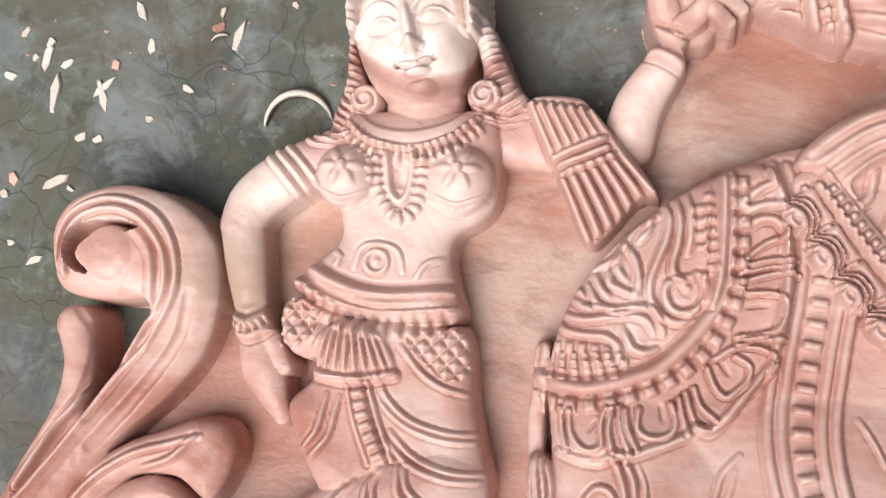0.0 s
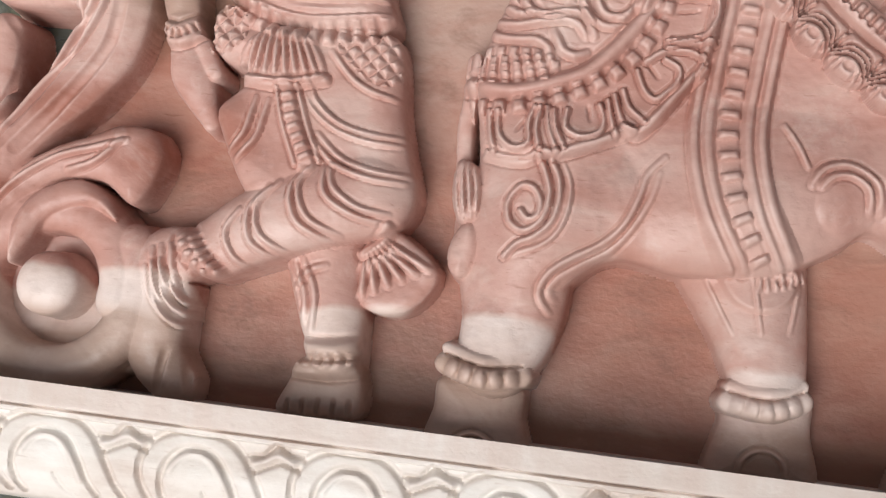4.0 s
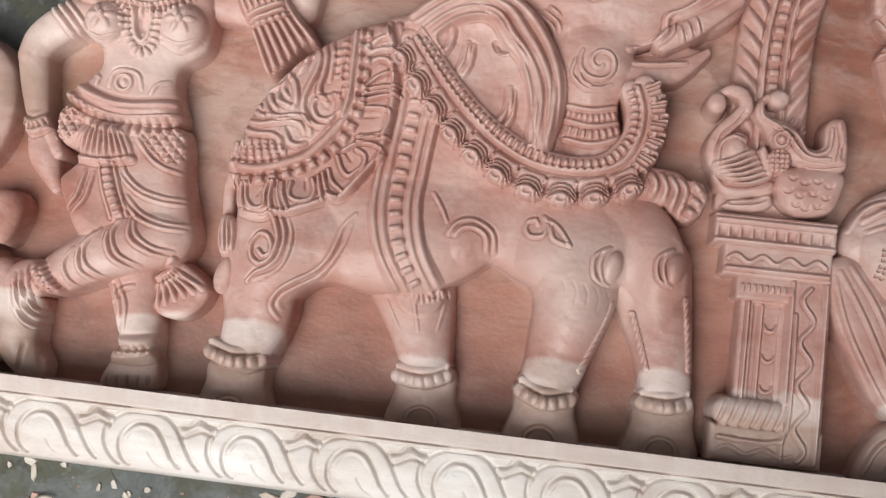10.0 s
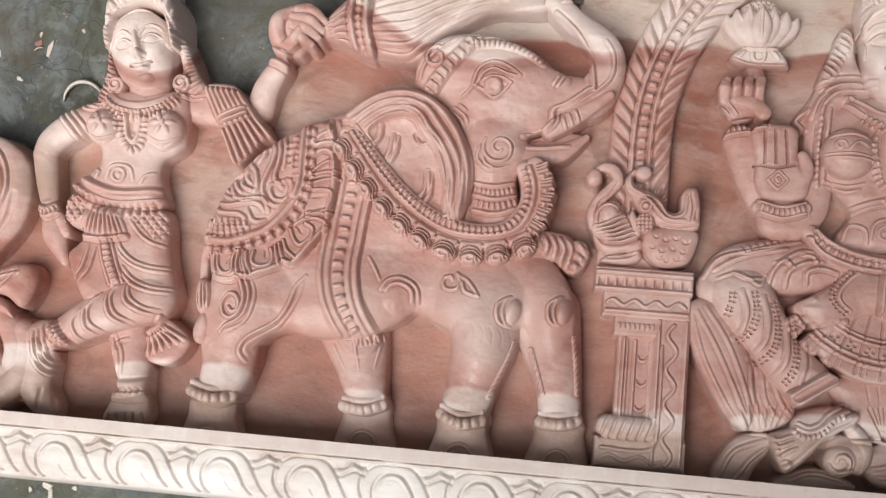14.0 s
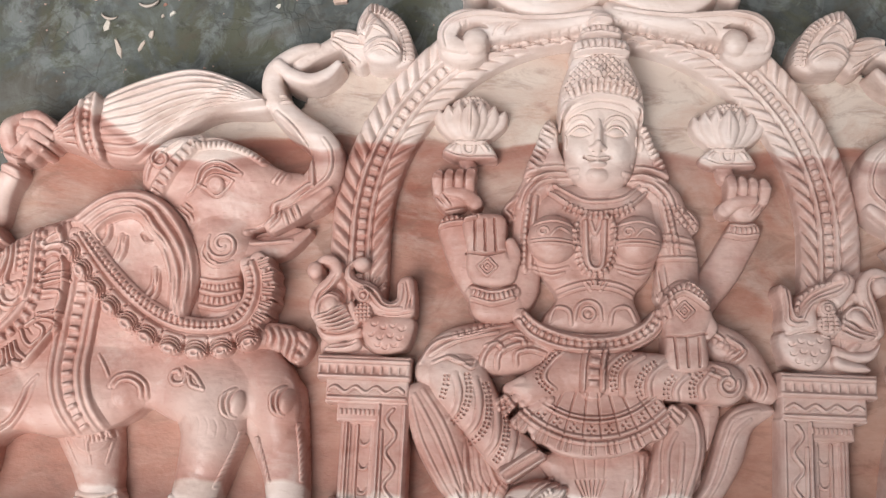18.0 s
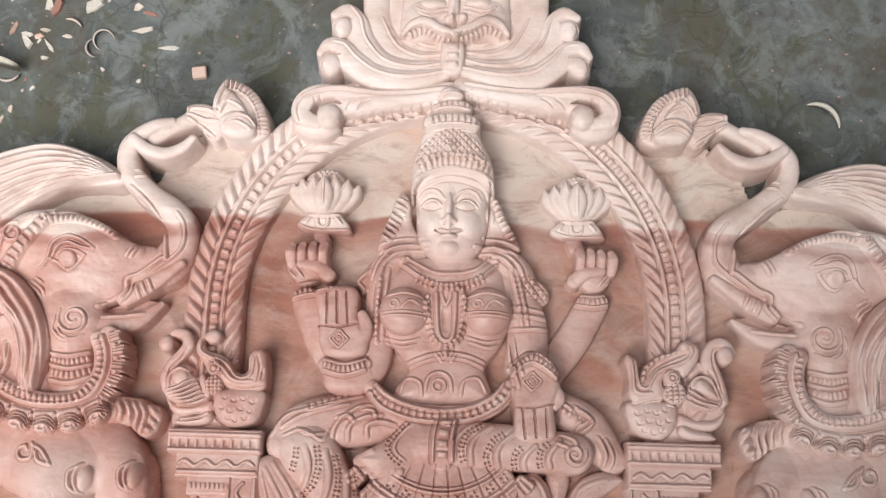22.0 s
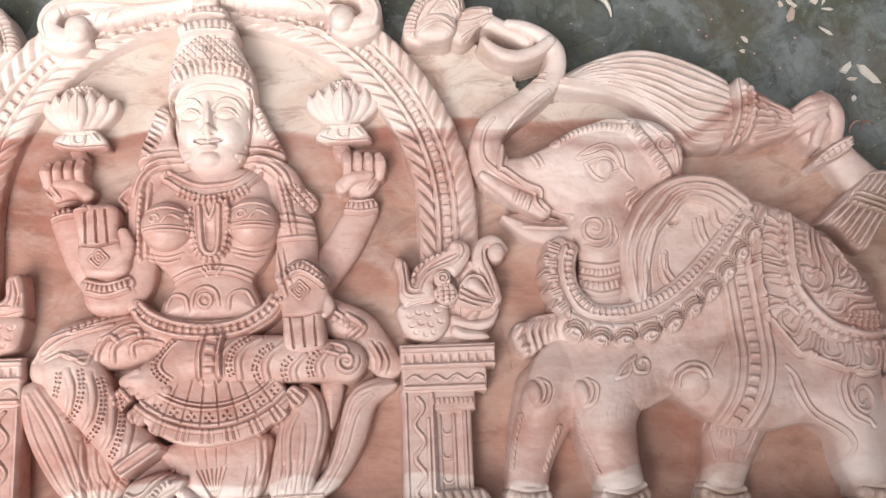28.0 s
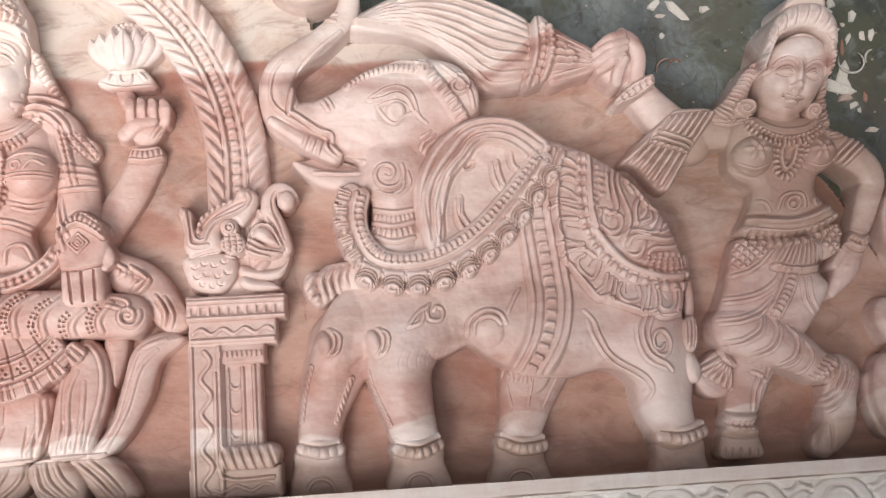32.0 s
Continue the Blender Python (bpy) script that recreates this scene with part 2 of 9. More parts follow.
        # the red heart line under the sapwood
        heart = n_ramp(n, l, yh, [(0.428, (0, 0, 0)), (0.446, (0.30, 0.30, 0.30)), (0.4625, (0.66, 0.66, 0.66)), (0.4668, (0, 0, 0))])
        col = n_mix(n, l, heart, col, (0.32, 0.130, 0.095))
        smear = n_ramp(n, l, n_noise(n, l, n_map(n, l, pos, (16, 34, 20)), 1.0, 6, 0.7, 1.2), [(0.50, (0, 0, 0)), (0.64, (1, 1, 1))])
        col = n_mix(n, l, n_math(n, l, "MULTIPLY", smear, 0.5), col, (0.20, 0.10, 0.07))
    l.new(col, b.inputs["Base Color"])
    l.new(n_ramp(n, l, grain, [(0.3, (0.52, 0.52, 0.52)), (0.7, (0.34, 0.34, 0.34))]), b.inputs["Roughness"])
    tool = n_noise(n, l, n_map(n, l, pos, (210, 300, 240)), 1.0, 3, 0.55, 0.3)
    nb = n_bump(n, l, tool, b, 0.19 + 0.05 * hewn, 0.0013)
    nb = n_bump(n, l, grain, b, 0.16, 0.0007, nb)
    n_bump(n, l, fine, b, 0.2, 0.0004, nb)
    return m


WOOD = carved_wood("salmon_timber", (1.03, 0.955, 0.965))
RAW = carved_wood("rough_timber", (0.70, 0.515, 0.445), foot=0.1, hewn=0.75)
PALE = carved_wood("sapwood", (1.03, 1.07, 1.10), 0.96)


# ---- carving tools: a relief is a height over the plan ----
def curve(pts, closed=False, gap=0.0035):
    """Points every few millimetres on a smooth line through pts; further columns (radius, height) go along."""
    p = np.array(pts, float)
    n = len(p)
    if n == 2 and not closed:
        p = np.stack([p[0], p.mean(0), p[1]])
        n = 3
    out = []
    for i in range(n if closed else n - 1):
        if closed:
            a, b, c, d = p[(i - 1) % n], p[i], p[(i + 1) % n], p[(i + 2) % n]
        else:
            a, b, c, d = p[max(i - 1, 0)], p[i], p[i + 1], p[min(i + 2, n - 1)]
        k = max(2, int(np.hypot(*(c - b)[:2]) / gap) + 1)
        t = np.linspace(0, 1, k, endpoint=False)[:, None]
        out.append(0.5 * (2 * b + (c - a) * t + (2 * a - 5 * b + 4 * c - d) * t**2 + (3 * b - a - 3 * c + d) * t**3))
    if not closed:
        out.append(p[-1:])
    return np.concatenate(out)


def spiral(x, y, r0, r1, a0, turns, n=26):
    """Points on a spiral about (x, y) from radius r0 to r1, from the angle a0 (degrees) through so many turns."""
    a = np.radians(a0) + np.linspace(0, 2 * np.pi * turns, n)
    r = np.linspace(r0, r1, n)
    return [(x + q * math.cos(b), y + q * math.sin(b)) for q, b in zip(r, a)]


def oval(x, y, rx, ry, turn=0, n=14):
    c, s = math.cos(radians(turn)), math.sin(radians(turn))
    o = []
    for i in range(n):
        u, v = rx * math.cos(2 * math.pi * i / n), ry * math.sin(2 * math.pi * i / n)
        o.append((x + c * u - s * v, y + s * u + c * v))
    return o


BOARD = 0.016
SIDE_DEEP = ((0.10, 0.20, 0.25, 0.35, 0.41, 0.47, 0.55), (1.04, 0.80, 0.68, 0.68, 0.71, 0.95, 0.85))
MIDDLE_DEEP = ((0.10, 0.23, 0.32, 0.46, 0.54, 0.60), (1.0, 0.68, 0.58, 0.50, 0.58, 0.74))


class Relief:
    """A carved surface: heights on a grid, each cell with the part that it belongs to."""

    def __init__(self, x0, y0, x1, y1, step):
        self.xs, self.ys, self.step = np.arange(x0, x1, step), np.arange(y0, y1, step), step
        self.X, self.Y = np.meshgrid(self.xs, self.ys)
        self.H = np.full(self.X.shape, -0.015)
        self.L = np.full(self.X.shape, -1, np.int16)
        self.turn, self.hand = (lambda p: p), 1
        self.deep = None

    def sunk(self, w, h):
        """How far the relief stands out of its board: fully at the bottom, flatter further up."""
        if self.deep is None:
            return h, 1.0
        k = np.interp(self.Y[w], *self.deep)
        return np.where(h > BOARD, BOARD + (h - BOARD) * k, h), 0.5 + 0.5 * k

    def line(self, pts, closed=False, extra=None):
        p = np.array(pts, float)[:, :2]
        p = self.turn(p)
        if extra is not None:
            p = np.column_stack([p, *extra])
        return curve(p, closed)

    def window(self, p, m):
        i0, i1 = np.searchsorted(self.ys, (p[:, 1].min() - m, p[:, 1].max() + m))
        j0, j1 = np.searchsorted(self.xs, (p[:, 0].min() - m, p[:, 0].max() + m))
        return slice(i0, i1), slice(j0, j1)

    def near(self, p, w, reach, closed=False):
        """Distance to the line, the way along it, and the signed side, within reach."""
        X, Y = self.X[w], self.Y[w]
        D, S, G = np.full(X.shape, reach * 1.01), np.zeros(X.shape), np.zeros(X.shape)
        q = np.vstack([p, p[:1]]) if closed else p
        s = 0.0
        if not X.size:
            return D, S, G, s
        xs, ys = X[0], Y[:, 0]
        for a, b in zip(q[:-1, :2], q[1:, :2]):
            v = b - a
            n = math.hypot(*v)
            if n < 1e-9:
                continue
            i0, i1 = np.searchsorted(ys, (min(a[1], b[1]) - reach, max(a[1], b[1]) + reach))
            j0, j1 = np.searchsorted(xs, (min(a[0], b[0]) - reach, max(a[0], b[0]) + reach))
            if i1 > i0 and j1 > j0:
                k = (slice(i0, i1), slice(j0, j1))
                dx, dy = X[k] - a[0], Y[k] - a[1]
                t = np.clip((dx * v[0] + dy * v[1]) / n**2, 0, 1)
                d = np.hypot(dx - t * v[0], dy - t * v[1])
                u = d < D[k]
                D[k] = np.where(u, d, D[k])
                S[k] = np.where(u, s + t * n, S[k])
                G[k] = np.where(u, np.sign(v[0] * dy - v[1] * dx) * d, G[k])
            s += n
        return D, S, G * self.hand, s

    def within(self, p, w):
        X, Y = self.X[w], self.Y[w]
        inn = np.zeros(X.shape, bool)
        if not X.size:
            return inn
        ys = Y[:, 0]
        for a, b in zip(p[:, :2], np.roll(p[:, :2], -1, 0)):
            if a[1] == b[1]:
                continue
            i0, i1 = np.searchsorted(ys, (min(a[1], b[1]), max(a[1], b[1])))
            xi = a[0] + (ys[i0:i1] - a[1]) / (b[1] - a[1]) * (b[0] - a[0])
            inn[i0:i1] ^= X[i0:i1] < xi[:, None]
        return inn

    def raise_to(self, w, h, lab):
        u = h > self.H[w]
        self.H[w] = np.where(u, h, self.H[w])
        self.L[w] = np.where(u & (h > -0.012), lab, self.L[w])

    def mass(self, pts, z, r, drop, lab, lean=(0, 0), cliff=24.0):
        """A form with a closed outline, its top at z, rounded over r and falling by drop to its edge."""
        p = self.line(pts, True)
        w = self.window(p, max(r, 0.008))
        D = self.near(p, w, max(r, 0.008), True)[0]
        D = np.where(self.within(p, w), D, -D)
        c = p.mean(0)
        top = z + lean[0] * (self.X[w] - c[0]) + lean[1] * (self.Y[w] - c[1])
        top, k = self.sunk(w, top)
        drop = drop * 0.72 * k
        h = top - drop + drop * np.sqrt(1 - (1 - np.clip(D / r, 0, 1)) ** 2) + np.minimum(D, 0) * cliff
        self.raise_to(w, h, lab)

    def limb(self, pts, rad, z, lab, f=0.82, cliff=24.0):
        """A round form along a line, with radii along it; f flattens it."""
        n = len(pts)
        rad = [rad] * n if isinstance(rad, (int, float)) else rad
        z = [z] * n if isinstance(z, (int, float)) else z
        p = self.line(pts, False, (rad, z))
        reach = max(rad) + 0.006
        w = self.window(p, reach)
        D, S, _, _ = self.near(p, w, reach)
        cum = np.concatenate([[0], np.cumsum(np.hypot(*np.diff(p[:, :2], axis=0).T))])
        r, t = np.interp(S, cum, p[:, 2]), np.interp(S, cum, p[:, 3])
        t, k = self.sunk(w, t)
        h = t - f * k * r * (1 - np.sqrt(1 - np.clip(D / r, 0, 1) ** 2)) - np.maximum(D - r, 0) * cliff
        self.raise_to(w, h, lab)

    def add(self, w, h, mask, lab):
        h = h * 0.98
        m = mask & (self.L[w] > 1)
        self.H[w] = np.where(m, self.H[w] + h, self.H[w])
        if lab is not None:
            self.L[w] = np.where(m, lab, self.L[w])

    def pad(self, pts, dz, r, lab=None):
        """A layer of thickness dz laid on what is there (or cut into it)."""
        p = self.line(pts, True)
        w = self.window(p, r + 0.002)
        D = self.near(p, w, r + 0.002, True)[0]
        inn = self.within(p, w)
        self.add(w, dz * np.sqrt(1 - (1 - np.clip(D / r, 0, 1)) ** 2), inn, lab)

    def band(self, pts, half, dz, lab=None, closed=False):
        p = self.line(pts, closed)
        w = self.window(p, half)
        D = self.near(p, w, half, closed)[0]
        e = min(0.0025, half * 0.5)
        self.add(w, dz * np.clip((half - D) / e, 0, 1), D < half, lab)

    def ridge(self, pts, half, h, taper=True, lab=None, closed=False):
        """A cord along a line, with a chisel cut at each side of it; a groove where h is negative."""
        p = self.line(pts, closed)
        wide = half * (1.8 if h > 0 else 1.0)
        w = self.window(p, wide)
        D, S, _, n = self.near(p, w, wide, closed)
        k = np.clip(1 - (D / half) ** 2.3, 0, 1)
        if h > 0:
            k = np.where(D > half, -0.45 * (1 - np.abs(np.clip((D - half) / (0.8 * half), 0, 1) * 2 - 1)), k)
        if taper and not closed:
            k = k * np.sqrt(np.clip(np.minimum(S, n - S) / (0.3 * n) + 0.12, 0, 1))
        self.add(w, h * k, D < wide, lab)

    def ridges(self, lines, half, h, taper=True, lab=None):
        for q in lines:
            self.ridge(q, half, h, taper, lab)

    def beads(self, pts, pitch, half, h, lab=None, square=False, closed=False, fill=0.92):
        p = self.line(pts, closed)
        w = self.window(p, half)
        D, S, _, n = self.near(p, w, half, closed)
        pitch = n / max(1, round(n / pitch))
        u = np.abs((S / pitch) % 1 - 0.5) * 2 / fill
        v = D / half
        k = np.clip(1 - u**4, 0, 1) * np.clip(1 - v**4, 0, 1) if square else np.sqrt(np.clip(1 - u**2 - v**2, 0, 1))
        self.add(w, h * k, D < half, lab)

    def drilled(self, pts, apart=0.0019, pitch=0.0043, depth=-0.0042):
        """Two rows of drilled holes along a line."""
        p = curve([tuple(q) for q in pts], gap=0.001)
        d = np.gradient(p, axis=0)
        d /= np.hypot(*d.T)[:, None]
        cum = np.concatenate([[0], np.cumsum(np.hypot(*np.diff(p, axis=0).T))])
        for s in np.arange(pitch / 2, cum[-1], pitch):
            i = min(len(p) - 1, int(np.searchsorted(cum, s)))
            for side in (-1, 1):
                x, y = p[i] + side * apart * np.array((-d[i][1], d[i][0]))
                self.dome(x, y, 0.0014, 0.0014, depth)

    def rope(self, pts, half, h, pitch, slant=0.6, lab=None, closed=False, depth=0.5):
        p = self.line(pts, closed)
        w = self.window(p, half)
        D, S, G, n = self.near(p, w, half, closed)
        pitch = n / max(1, round(n / pitch))
        k = np.sqrt(np.clip(1 - (D / half) ** 2, 0, 1)) * (1 - depth + depth * np.abs(np.sin(np.pi * (S / pitch + slant * G / half))))
        self.add(w, h * k, D < half, lab)

    def fringe(self, pts, pitch, length, half, h, side=1, curl=0.6, lab=None):
        """Curled tongues set along a line, all to one side."""
        p = curve([tuple(q) for q in pts], gap=0.002)
        d = np.gradient(p, axis=0)
        d /= np.hypot(*d.T)[:, None]
        cum = np.concatenate([[0], np.cumsum(np.hypot(*np.diff(p, axis=0).T))])
        for s in np.arange(pitch / 2, cum[-1], pitch):
            i = min(len(p) - 1, int(np.searchsorted(cum, s)))
            t, n = d[i], side * np.array((-d[i][1], d[i][0]))
            a, b, c = p[i], p[i] + n * length * 0.55 + t * length * curl * 0.15, p[i] + n * length + t * length * curl * 0.75
            self.ridge([tuple(a), tuple(b), tuple(c)], half, h, True, lab)

    def hatch(self, pts, pitch, h, turn=45, skew=1.0):
        """Small diamond pyramids over an outline."""
        p = self.line(pts, True)
        w = self.window(p, 0.001)
        c, s = math.cos(radians(turn)), math.sin(radians(turn))
        u = (self.X[w] * c + self.Y[w] * s) / pitch
        v = (-self.X[w] * s + self.Y[w] * c) / (pitch * skew)
        k = np.minimum(1 - np.abs(u % 1 - 0.5) * 2, 1 - np.abs(v % 1 - 0.5) * 2)
        self.add(w, h * (np.clip(k * 1.6, 0, 1) - 0.4), self.within(p, w), None)

    def strands(self, a, b, n, half, h, taper=True, lab=None):
        """n ridges that pass evenly from line a to line b."""
        a, b = np.array(a, float), np.array(b, float)
        for i in range(n):
            t = i / max(1, n - 1)
            self.ridge([tuple(q) for q in a * (1 - t) + b * t], half, h, taper, lab)

    def dome(self, x, y, rx, ry, dz, turn=0, lab=None, sharp=0.5):
        p = self.line([(x, y)] + oval(x, y, rx, ry, turn))
        w = self.window(p, 0.002)
        cx, cy = p[0, 0], p[0, 1]
        e = self.turn(np.array([(x, y), (x + math.cos(radians(turn)), y + math.sin(radians(turn)))]))
        d = e[1] - e[0]
        d /= math.hypot(*d)
        u = ((self.X[w] - cx) * d[0] + (self.Y[w] - cy) * d[1]) / rx
        v = (-(self.X[w] - cx) * d[1] + (self.Y[w] - cy) * d[0]) / ry
        k = np.clip(1 - u**2 - v**2, 0, 1) ** sharp
        self.add(w, dz * k, k > 0, lab)

    def smooth(self, pts, times=14):
        """Sands the forms inside an outline into one another."""
        p = self.line(pts, True)
        w = self.window(p, 0.012)
        D = self.near(p, w, 0.008, True)[0]
        m = np.where(self.within(p, w), np.clip(D / 0.007, 0, 1), 0)
        h = self.H[w]
        for _ in range(times):
            q = np.pad(h, 1, mode="edge")
            q = (q[:-2] + 2 * q[1:-1] + q[2:]) / 4
            h = (q[:, :-2] + 2 * q[:, 1:-1] + q[:, 2:]) / 4
        self.H[w] = self.H[w] * (1 - m) + h * m

    def blur(self, times=1):
        for _ in range(times):
            h = np.pad(self.H, 1, mode="edge")
            h = (h[:-2] + 2 * h[1:-1] + h[2:]) / 4
            h = (h[:, :-2] + 2 * h[:, 1:-1] + h[:, 2:]) / 4
            self.H = 0.88 * self.H + 0.12 * h

    def worn(self, amount=0.0004):
        """Slight unevenness from the chisel."""
        n = self.H.shape
        r = np.random.RandomState(3)
        for size, k in ((9, 0.6), (4, 0.4)):
            g = r.rand(n[0] // size + 3, n[1] // size + 3)
            i, j = np.arange(n[0]) / size, np.arange(n[1]) / size
            a, b = i.astype(int), j.astype(int)
            u, v = (i - a)[:, None], (j - b)[None]
            u, v = u * u * (3 - 2 * u), v * v * (3 - 2 * v)
            f = (g[a][:, b] * (1 - u) + g[a + 1][:, b] * u) * (1 - v) + (g[a][:, b + 1] * (1 - u) + g[a + 1][:, b + 1] * u) * v
            self.H += amount * k * 2 * (f - 0.5)

    def meshes(self, names, floor=-0.004):
        """One mesh for each part: {part: mesh}; a plain board goes through under the forms."""
        H, L = self.H, self.L
        q = np.stack([H[:-1, :-1], H[:-1, 1:], H[1:, 1:], H[1:, :-1]])
        lab = np.stack([L[:-1, :-1], L[:-1, 1:], L[1:, 1:], L[1:, :-1]])
        who = np.take_along_axis(lab, q.argmax(0)[None], 0)[0]
        who = np.where(q.max(0) > floor, who, -1)
        ny, nx = H.shape
        idx = np.arange(ny * nx).reshape(ny, nx)
        quad = np.stack([idx[:-1, :-1], idx[:-1, 1:], idx[1:, 1:], idx[1:, :-1]], -1)
        co = np.column_stack([self.X.ravel(), self.Y.ravel(), np.maximum(H.ravel(), 0.0002)])
        out = {}
        for k, name in names.items():
            f = quad[who == k]
            if not len(f):
                continue
            used, inv = np.unique(f.ravel(), return_inverse=True)
            out[k] = grid_mesh(name, co[used], inv.reshape(-1, 4))
        return out


def carve_face(R, x, y, turn=0.0, s=1.0):
    """Brows, lidded eyes, nose and smiling mouth about the nose tip at (x, y), turned by so many degrees."""
    ca, sa = math.cos(radians(turn)), math.sin(radians(turn))
    at = lambda u, v: (x + s * (ca * u - sa * v), y + s * (sa * u + ca * v))
    ball = lambda u, v, rx, ry, dz, t=0, sharp=0.8: R.dome(*at(u, v), rx * s, ry * s, dz * s * 1.35, turn + t, sharp=sharp)
    ball(0, 0.012, 0.0085, 0.026, 0.0024, sharp=1.2)
    ball(0, 0.010, 0.0046, 0.019, 0.0044)
    ball(0, 0.0008, 0.0062, 0.0052, 0.0046)
    for q in (-1, 1):
        ball(q * 0.0056, -0.0004, 0.0036, 0.0032, 0.0026)
        ball(q * 0.0042, -0.0030, 0.0016, 0.0010, -0.0024)
        ball(q * 0.0175, 0.0175, 0.0135, 0.0085, -0.0026, sharp=1.2)
        ball(q * 0.0172, 0.0168, 0.0098, 0.0054, 0.0042, q * 6)
        R.ridge([at(q * 0.0070, 0.0152), at(q * 0.0125, 0.0208), at(q * 0.0185, 0.0222), at(q * 0.0250, 0.0192), at(q * 0.0290, 0.0150)], 0.0013 * s, 0.0030 * s)
        R.ridge([at(q * 0.0080, 0.0142), at(q * 0.0170, 0.0122), at(q * 0.0272, 0.0150)], 0.0011 * s, -0.0026 * s)
        R.ridge([at(q * 0.0048, 0.0215), at(q * 0.0110, 0.0292), at(q * 0.0190, 0.0318), at(q * 0.0270, 0.0290), at(q * 0.0320, 0.0228)], 0.0017 * s, 0.0027 * s)
        ball(q * 0.0205, -0.0020, 0.0135, 0.0150, 0.0030, sharp=1.3)
        ball(q * 0.0042, -0.0108, 0.0078, 0.0022, 0.0034, q * 14)
        ball(q * 0.0128, -0.0096, 0.0017, 0.0017, -0.0046)
    ball(0, -0.0160, 0.0092, 0.0036, 0.0052)
    R.ridge([at(-0.0128, -0.0096), at(-0.006, -0.0128), at(0, -0.0132), at(0.006, -0.0128), at(0.0128, -0.0096)], 0.0010 * s, -0.0032 * s, False)
    ball(0, -0.0205, 0.0080, 0.0026, -0.0012, sharp=1.0)
    ball(0, -0.0275, 0.0115, 0.0080, 0.0034, sharp=1.1)


def grid_mesh(name, co, faces, smooth=True):
    me = bpy.data.meshes.new(name)
    me.vertices.add(len(co))
    me.vertices.foreach_set("co", np.ascontiguousarray(co, np.float32).ravel())
    me.loops.add(faces.size)
    me.loops.foreach_set("vertex_index", np.ascontiguousarray(faces, np.int32).ravel())
    me.polygons.add(len(faces))
    me.polygons.foreach_set("loop_start", np.arange(0, faces.size, faces.shape[1], dtype=np.int32))
    me.polygons.foreach_set("loop_total", np.full(len(faces), faces.shape[1], np.int32))
    me.update(calc_edges=True)
    me.polygons.foreach_set("use_smooth", np.full(len(faces), smooth))
    me.set_sharp_from_angle(angle=radians(48))
    return me


def place(me, mat, parent=None, label="", name=None):
    """Links a mesh as one part under its thing."""
    if not me.materials:
        me.materials.append(mat)
    ob = new(name or me.name, me)
    if parent:
        ob.parent = parent
    return tagged(ob, label)


def part(name, bm, mat, parent=None, label="", smooth=True):
    me = bpy.data.meshes.new(name)
    for f in bm.faces:
        f.smooth = smooth
    bm.to_mesh(me)
    bm.free()
    return place(me, mat, parent, label)


# ---- the carved panel: the two sides ----
carved_panel = tagged(new("carved_panel"), "large carved salmon timber relief panel lying flat on the concrete floor", "carving")
BACK, ELEPHANT, CLOTH, EAR, GARLAND, STRAP, WHISK, FIGURE, SCROLL, BUD, HEADBAND, TUSK, TAIL, TASSEL = range(1, 15)
ANKLET = 20


